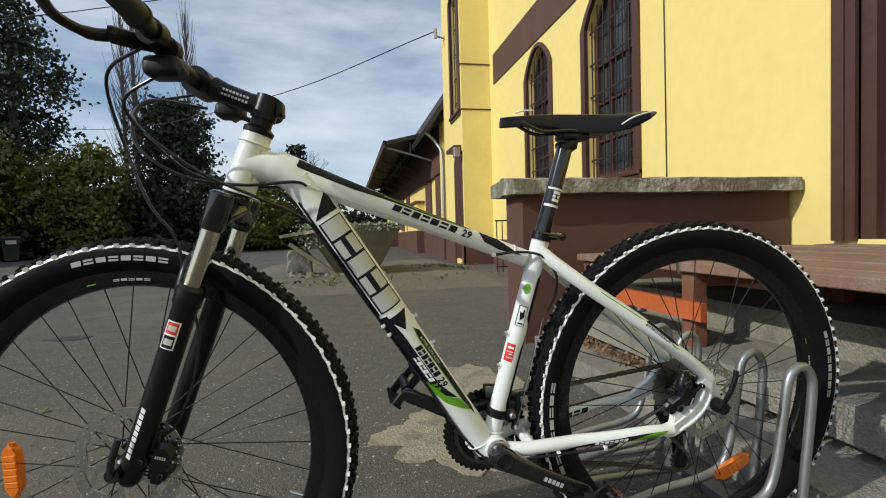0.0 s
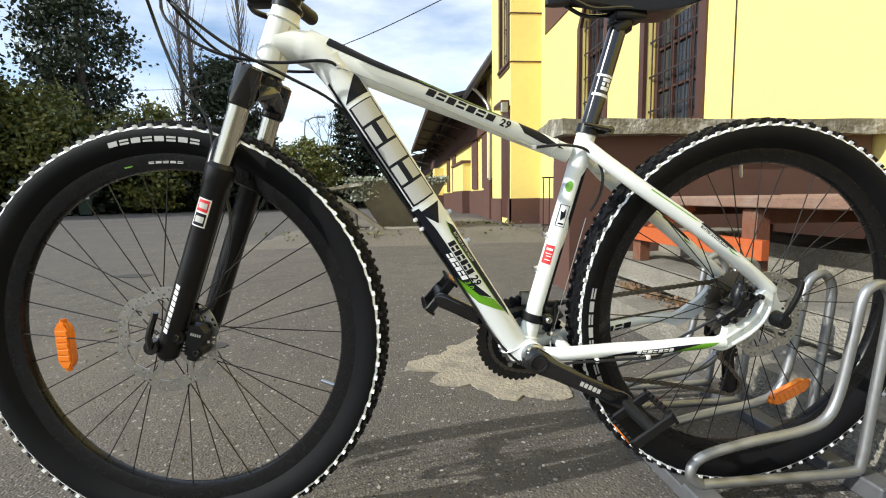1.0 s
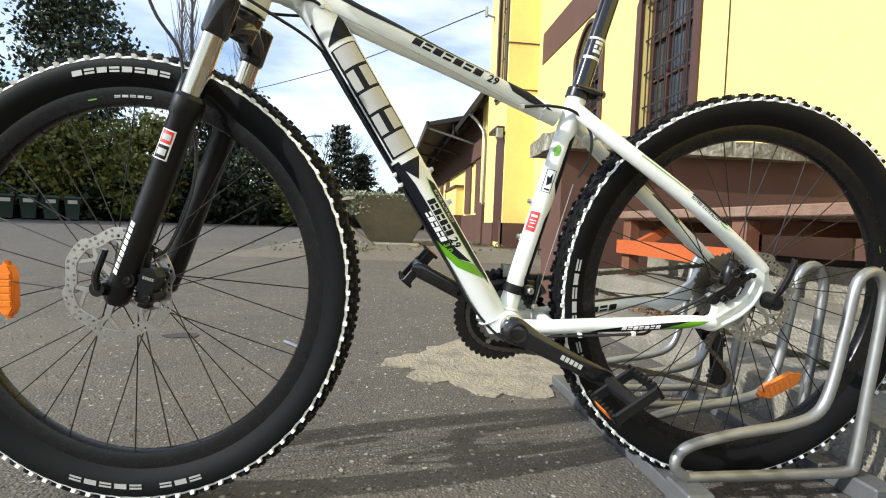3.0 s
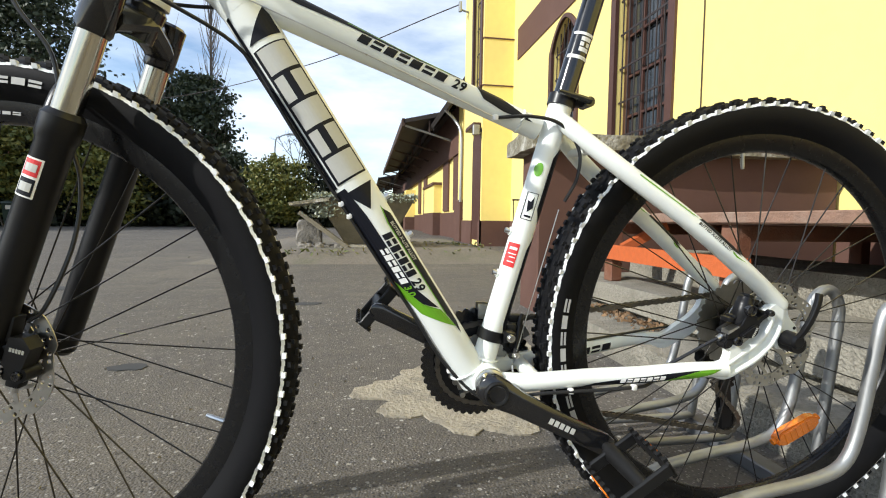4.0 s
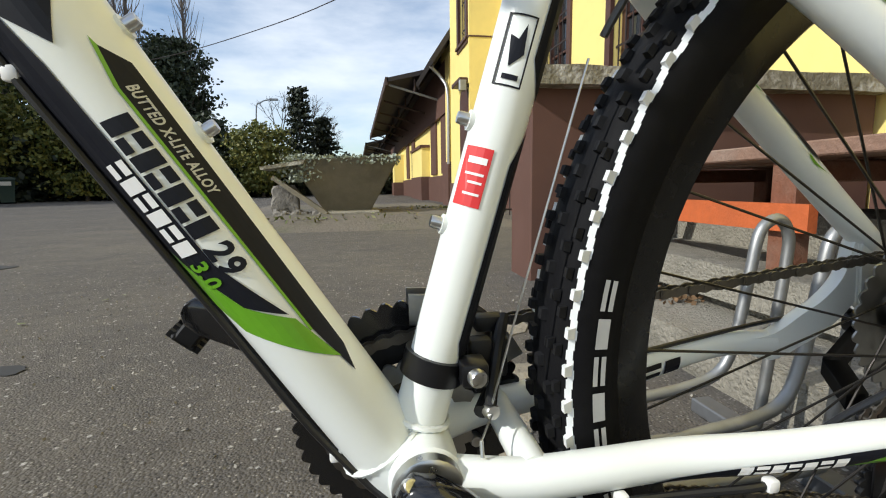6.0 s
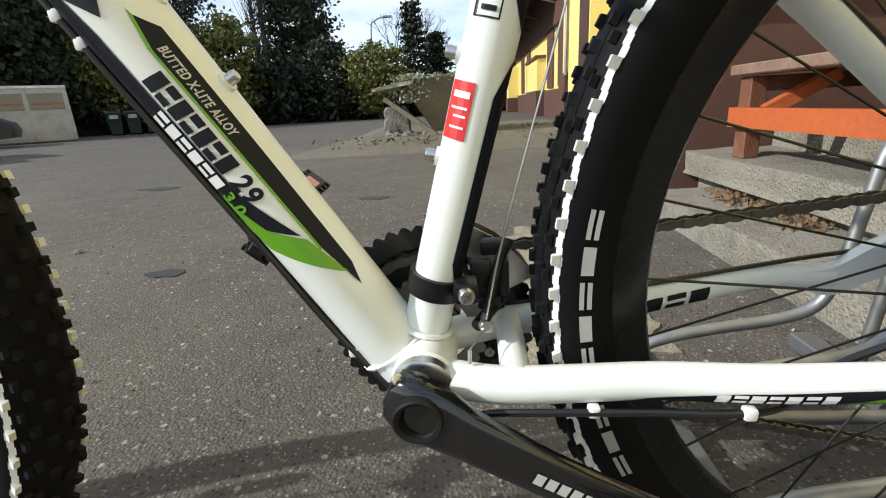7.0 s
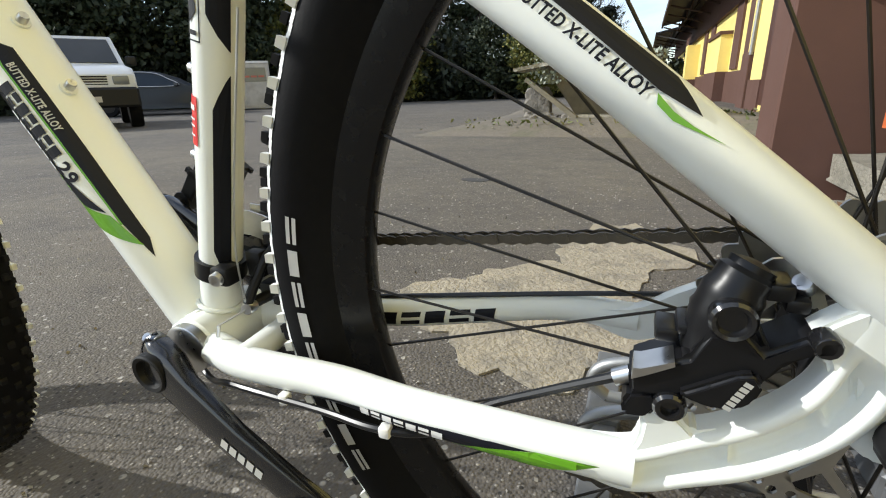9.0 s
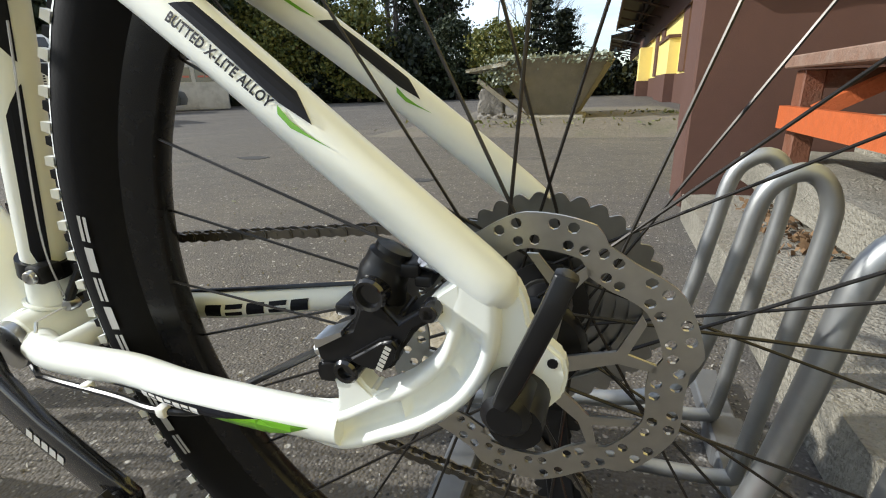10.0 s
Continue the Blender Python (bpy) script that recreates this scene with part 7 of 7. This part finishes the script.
# derailleurs
hang = Vector((0.462, 0.075, 0.345))
wheel_up, wheel_dn = Vector((0.458, 0.05, 0.262)), Vector((0.47, 0.05, 0.19))
bm = bmesh.new()
prism(bm, [(0.445, 0.375), (0.468, 0.372), (0.474, 0.345), (0.466, 0.33), (0.452, 0.335)], 0.064, 0.072)
tube(bm, [hang + Vector((0, -0.008, 0)), hang + Vector((0, 0.018, 0))], 0.012, 12)
rings(bm, [[Vector((x + w * a, y, z + w * b)) for a, b in ((-1, -0.5), (1, -0.7), (1, 0.6), (-1, 0.7))] for x, y, z, w in ((0.462, 0.083, 0.335, 0.013), (0.44, 0.087, 0.30, 0.014), (0.452, 0.066, 0.268, 0.014))])
for y in (0.044, 0.056):
    rings(bm, [[p + Vector((o, y - p.y + t, 0)) for o, t in ((-0.011, -0.001), (0.011, -0.001), (0.011, 0.001), (-0.011, 0.001))] for p in (wheel_up + Vector((0, 0, 0.012)), (wheel_up + wheel_dn) / 2, wheel_dn - Vector((0, 0, 0.014)))])
bmesh.ops.bevel(bm, geom=[e for e in bm.edges if e.calc_length() > 0.012], offset=0.001, segments=1, affect="EDGES")
rd = part("rear_derailleur", bm, M_SATIN, bike, "black rear derailleur")
for p in (wheel_up, wheel_dn):
    bm = bmesh.new()
    gear(bm, p, 0.0235, 11, 0.006, 0.006, 0.006)
    part("jockey_wheel", bm, M_PLASTIC, rd, "", 25)
bm = bmesh.new()
tube(bm, [seat.a + seat.d * 0.055, seat.a + seat.d * 0.071], 0.0212, 24)
box(bm, (0.024, -0.026, 0.369), (0.042, -0.006, 0.385), 0.003, 2)
fd = part("front_derailleur", bm, M_SATIN, bike, "black front derailleur with clamp band")
bolt((0.033, -0.025, 0.377), (0.2, -1, 0), 0.006, 0.006, M_ALU, fd)
bm = bmesh.new()
for x, y, z, a, b, c_ in ((0.044, 0.008, 0.378, 0.008, 0.006, 0.012), (0.055, 0.026, 0.394, 0.011, 0.007, 0.006), (0.05, 0.014, 0.354, 0.009, 0.008, 0.006), (0.062, 0.02, 0.372, 0.004, 0.01, 0.015)):
    box(bm, (x - a, y - b, z - c_), (x + a, y + b, z + c_), 0.0028, 2)
tube(bm, smooth_path([(0.046, -0.014, 0.35), (0.05, -0.006, 0.365), (0.058, 0.008, 0.388), (0.066, 0.024, 0.398)], 4), 0.0042, 10)
tube(bm, [(0.04, -0.012, 0.345), (0.06, 0.022, 0.352)], 0.005, 10)
part("linkage", bm, M_PLASTIC, fd)
bm = bmesh.new()
for y in (0.040, 0.058):
    loops = []
    for k in range(8):
        a = radians(28 + 9 * k)
        loops.append([BB + Vector((r * math.cos(a), y - 0.0 + o, r * math.sin(a))) for r, o in ((0.075, -0.0008), (0.099, -0.0008), (0.099, 0.0008), (0.075, 0.0008))])
    rings(bm, loops)
part("cage", bm, M_ROTOR, fd)
bolt((0.046, -0.012, 0.346), (0.2, -1, 0.1), 0.0055, 0.006, M_ALU, fd)


def chain(points, y0, y1):
    """Links along a line of (x, z) points."""
    p = [Vector(q) for q in points]
    total = sum((b - a).length for a, b in zip(p, p[1:]))
    n = int(total / 0.0127)
    spots, run, i = [], 0.0, 0
    for k in range(n + 1):
        want = total * k / n
        while i < len(p) - 2 and run + (p[i + 1] - p[i]).length < want:
            run += (p[i + 1] - p[i]).length
            i += 1
        spots.append(p[i] + (p[i + 1] - p[i]).normalized() * (want - run))
    verts, faces = [], []
    for k, (a, b) in enumerate(zip(spots, spots[1:])):
        d = (b - a).normalized()
        u = Vector((-d.y, d.x))
        y = y0 + (y1 - y0) * k / n
        w = 0.0026 if k % 2 else 0.0037
        for s in (-1, 1):
            o = len(verts)
            outline = []
            for e, h in ((-0.0034, 0.0012), (-0.0022, 0.0037), (0.0018, 0.0042), (0.0064, 0.0028), (0.011, 0.0042), (0.0148, 0.0037), (0.0161, 0.0012)):
                outline.append(a + d * e + u * h)
            outline += [a + d * e - u * h for e, h in ((0.0161, 0.0012), (0.0148, 0.0037), (0.011, 0.0042), (0.0064, 0.0028), (0.0018, 0.0042), (-0.0022, 0.0037), (-0.0034, 0.0012))]
            for t in (0.0, 0.0011):
                verts += [(q.x, y + s * (w + t), q.y) for q in outline]
            m = len(outline)
            faces += [tuple(range(o, o + m)), tuple(range(o + 2 * m - 1, o + m - 1, -1))] + [(o + j, o + (j + 1) % m, o + m + (j + 1) % m, o + m + j) for j in range(m)]
        o = len(verts)
        for yy in (-0.0052, 0.0052):
            verts += [(a.x + 0.0024 * math.cos(t), y + yy, a.y + 0.0024 * math.sin(t)) for t in (math.pi * j / 4 for j in range(8))]
        faces += [tuple(range(o, o + 8)), tuple(range(o + 15, o + 7, -1))] + [(o + j, o + (j + 1) % 8, o + 8 + (j + 1) % 8, o + 8 + j) for j in range(8)]
    me = bpy.data.meshes.new("chain")
    me.from_pydata(verts, [], faces)
    me.materials.append(M_CHAIN)
    ob = tagged(new("chain", me), "oily steel chain", kind="stuff")
    ob.parent = bike


def arc_xz(c, r, a0, a1, n=12):
    return [(c.x + r * math.cos(radians(a0 + (a1 - a0) * k / n)), c.z + r * math.sin(radians(a0 + (a1 - a0) * k / n))) for k in range(n + 1)]


chain(arc_xz(BB, 0.0655, 265, 92) + arc_xz(REAR_AXLE, 0.05, 92, -60) + arc_xz(wheel_up, 0.021, 120, 250) + arc_xz(wheel_dn, 0.021, 60, -95, 8) + [(0.3, 0.205), (0.1, 0.237), (-0.006, 0.25)], 0.045, 0.043)

# ---- cockpit ----
bm = bmesh.new()
tube(bm, [head.b - head.d * 0.002, head.b + head.d * 0.006, head.b + head.d * 0.012], [0.025, 0.026, 0.0185], 24)
tube(bm, [head.b + head.d * 0.01, head.b + head.d * 0.062], 0.0182, 20)
tube(bm, [head.b + head.d * 0.062, head.b + head.d * 0.067], [0.019, 0.016], 20)
part("headset_spacer", bm, M_SATIN, fork, "black headset spacers")
bar_at = Vector((-0.508, 0, 1.004))
stem_at = head.b + head.d * 0.045
bm = bmesh.new()
tube(bm, [stem_at - head.d * 0.02, stem_at + head.d * 0.02], 0.0215, 20)
sd = (bar_at - stem_at).normalized()
su = Vector((-sd.z, 0, sd.x)) * -1
rings(bm, [[stem_at + sd * t + su * h * math.sin(k * math.pi / 7) + Vector((0, w * math.cos(k * math.pi / 7), 0)) for k in range(14)] for t, h, w in ((0.0, 0.019, 0.019), (0.03, 0.0165, 0.0175), (0.07, 0.017, 0.019), (0.092, 0.021, 0.023))])
tube(bm, [bar_at + Vector((0, -0.027, 0)), bar_at + Vector((0, 0.027, 0))], 0.0235, 20)
box(bm, (stem_at.x + 0.018, -0.012, stem_at.z - 0.016), (stem_at.x + 0.03, 0.012, stem_at.z + 0.01), 0.003, 2)
stem = part("stem", bm, M_SATIN, fork, "black stem with white lettering")
bm = bmesh.new()
for k in range(9):
    q = stem_at + sd * (0.026 + k * 0.006)
    for dz in (-0.004, 0.004):
        bm.faces.new([bm.verts.new(q + sd * a + su * (dz + b) + Vector((0, -0.0185, 0))) for a, b in ((0, -0.002), (0.004, -0.002), (0.004, 0.002), (0, 0.002))])
tagged(part("lettering", bm, M_GREY, stem, "grey blocks of lettering", 0), kind="stuff")
bm = bmesh.new()
half_bar = [(0, 0, 0), (0, 0.05, 0), (0.0, 0.1, 0.006), (0.002, 0.14, 0.017), (0.012, 0.2, 0.021), (0.032, 0.34, 0.024)]
pts = [bar_at + Vector((x, -y, z)) for x, y, z in reversed(half_bar)] + [bar_at + Vector((x, y, z)) for x, y, z in half_bar[1:]]
tube(bm, smooth_path(pts, 4), [0.0125] * 41, 14)
handlebar = part("handlebar", bm, M_SATIN, fork, "black riser handlebar")
for s in (-1, 1):
    bm = bmesh.new()
    a, b = bar_at + Vector((0.014, s * 0.215, 0.0212)), bar_at + Vector((0.032, s * 0.345, 0.024))
    tube(bm, [a, a + (b - a) * 0.04, a + (b - a) * 0.06, a + (b - a) * 0.5, a + (b - a) * 0.96, b], [0.0175, 0.0175, 0.0155, 0.016, 0.0165, 0.015], 16)
    part("grip", bm, M_PLASTIC, handlebar)
    bm = bmesh.new()
    c = bar_at + Vector((0.006, s * 0.165, 0.02))
    tube(bm, [c + Vector((0, -0.011, 0)), c + Vector((0, 0.011, 0))], 0.0185, 16)
    rings(bm, [[c + Vector((x, s * y, z)) + Vector((0, 0.011 * math.cos(k * math.pi / 4), 0.012 * math.sin(k * math.pi / 4))) for k in range(8)] for x, y, z in ((-0.012, -0.03, -0.004), (-0.028, -0.005, -0.008), (-0.04, 0.025, -0.012))])
    tube(bm, smooth_path([c + Vector((-0.036, s * 0.02, -0.012)), c + Vector((-0.06, s * 0.04, -0.016)), c + Vector((-0.068, s * 0.085, -0.014)), c + Vector((-0.055, s * 0.13, -0.01)), c + Vector((-0.064, s * 0.15, -0.008))], 4), [0.008] * 5 + [0.0065] * 12, 10)
    part("brake_lever", bm, M_SATIN, handlebar, "black brake lever")
    bm = bmesh.new()
    c = bar_at + Vector((0.006, s * 0.125, 0.012))
    tube(bm, [c + Vector((0, -0.008, 0)), c + Vector((0, 0.008, 0))], 0.018, 16)
    box(bm, (c.x - 0.03, c.y - 0.022, c.z - 0.042), (c.x + 0.022, c.y + 0.022, c.z - 0.012), 0.01, 3)
    tube(bm, smooth_path([c + Vector((0.01, 0, -0.035)), c + Vector((0.03, s * 0.025, -0.042)), c + Vector((0.036, s * 0.05, -0.04))], 4), 0.0055, 8)
    part("shifter", bm, M_PLASTIC, handlebar, "black trigger shifter")


def cable(points, r=0.0026, parent=bike, material=M_CABLE, name="cable"):
    bm = bmesh.new()
    tube(bm, smooth_path(points, 7), r, 8)
    return part(name, bm, material, parent)


def under(t, y):
    """A point just below the down tube."""
    return down.a + down.d * t - down.n * (down.half(t)[0] + 0.0005) + Vector((0, y, 0))


left, right = bar_at + Vector((-0.02, -0.12, 0.0)), bar_at + Vector((-0.02, 0.12, 0.0))
brk_l, brk_r = bar_at + Vector((-0.03, -0.14, 0.012)), bar_at + Vector((-0.03, 0.14, 0.012))
hose = [leg(0.15) + Vector((-0.028, -0.032, 0)), leg(0.22) + Vector((0.012, -0.034, 0)), leg(0.3) + Vector((0.034, -0.045, 0)), leg(0.38) + Vector((0.036, -0.06, 0)), FRONT_AXLE + Vector((0.058, -0.06, 0.05))]
cable([brk_l, brk_l + Vector((-0.07, 0.05, -0.03)), (-0.62, -0.02, 0.9), (-0.585, -0.03, 0.8), (-0.548, -0.03, 0.74), *hose], parent=bike, name="brake_hose")
cable([brk_r, brk_r + Vector((-0.08, -0.08, -0.04)), (-0.585, -0.05, 0.92), (-0.5, -0.055, 0.85), (-0.42, -0.04, 0.81), *[tuple(under(t, -0.014)) for t in (0.56, 0.45, 0.3, 0.15, 0.05)], (0.0, -0.034, 0.285), (0.06, -0.058, 0.303), (0.15, -0.067, 0.309), (0.2, -0.075, 0.314), (0.235, -0.066, 0.314), (0.265, -0.055, 0.333), (0.30, -0.06, 0.356), (0.342, -0.071, 0.385)], name="brake_hose")
cable([right + Vector((0, 0, -0.02)), right + Vector((-0.07, -0.1, -0.03)), (-0.6, -0.03, 0.9), (-0.53, -0.045, 0.845), (-0.44, -0.035, 0.83), (-0.36, -0.03, 0.835), (-0.335, -0.028, 0.827)], parent=bike)
cable([left + Vector((0, 0, -0.02)), left + Vector((-0.06, 0.03, -0.06)), (-0.55, -0.01, 0.87), (-0.5, 0.03, 0.84), (-0.43, 0.034, 0.83), (-0.35, 0.03, 0.83)], parent=bike)
cable([*[tuple(under(t, -0.004)) for t in (0.56, 0.45, 0.3, 0.15, 0.05)], (0.0, -0.015, 0.287), (0.06, -0.02, 0.30)], 0.0024)
cable([(0.0, -0.019, 0.695), (0.05, -0.022, 0.699), (0.095, -0.024, 0.69), (0.122, -0.03, 0.655), (0.122, -0.03, 0.615), (0.108, -0.022, 0.58)])
cable([(0.1, -0.021, 0.568), (0.06, -0.024, 0.42), (0.046, -0.016, 0.35)], 0.0008, material=M_ALU, name="shift_wire")
cable([(0.046, -0.018, 0.346), (0.04, -0.0272, 0.3427), (0.034, -0.0365, 0.3395)], 0.0007, material=M_ALU, name="wire_tail")
cable([(0.034, -0.0365, 0.3395), (0.034, -0.0399, 0.3307)], 0.0014, material=M_ALU, name="wire_ferrule")
cable([(-0.335, -0.027, 0.826), (-0.15, -0.02, 0.757), (0.0, -0.019, 0.695)], 0.0008, material=M_ALU, name="shift_wire")
cable([(0.095, 0.05, 0.332), (0.3, 0.075, 0.352), (0.4, 0.085, 0.36)], 0.0022)
cable([(0.4, 0.085, 0.36), (0.45, 0.092, 0.36), (0.49, 0.092, 0.33), (0.48, 0.088, 0.295)])


def clip(at, material=M_PALE):
    bm = bmesh.new()
    x, y, z = at
    box(bm, (x - 0.004, y - 0.0036, z - 0.0042), (x + 0.004, y + 0.004, z + 0.0042), 0.0018, 2)
    part("cable_clip", bm, material, bike, "white cable clip")


for at in ((0.115, -0.0625, 0.3075), (0.206, -0.0755, 0.3148), (-0.335, -0.027, 0.827), (0.0, -0.0195, 0.695), tuple(under(0.33, -0.013)), tuple(under(0.31, -0.013)), tuple(under(0.04, -0.013))):
    clip(at)
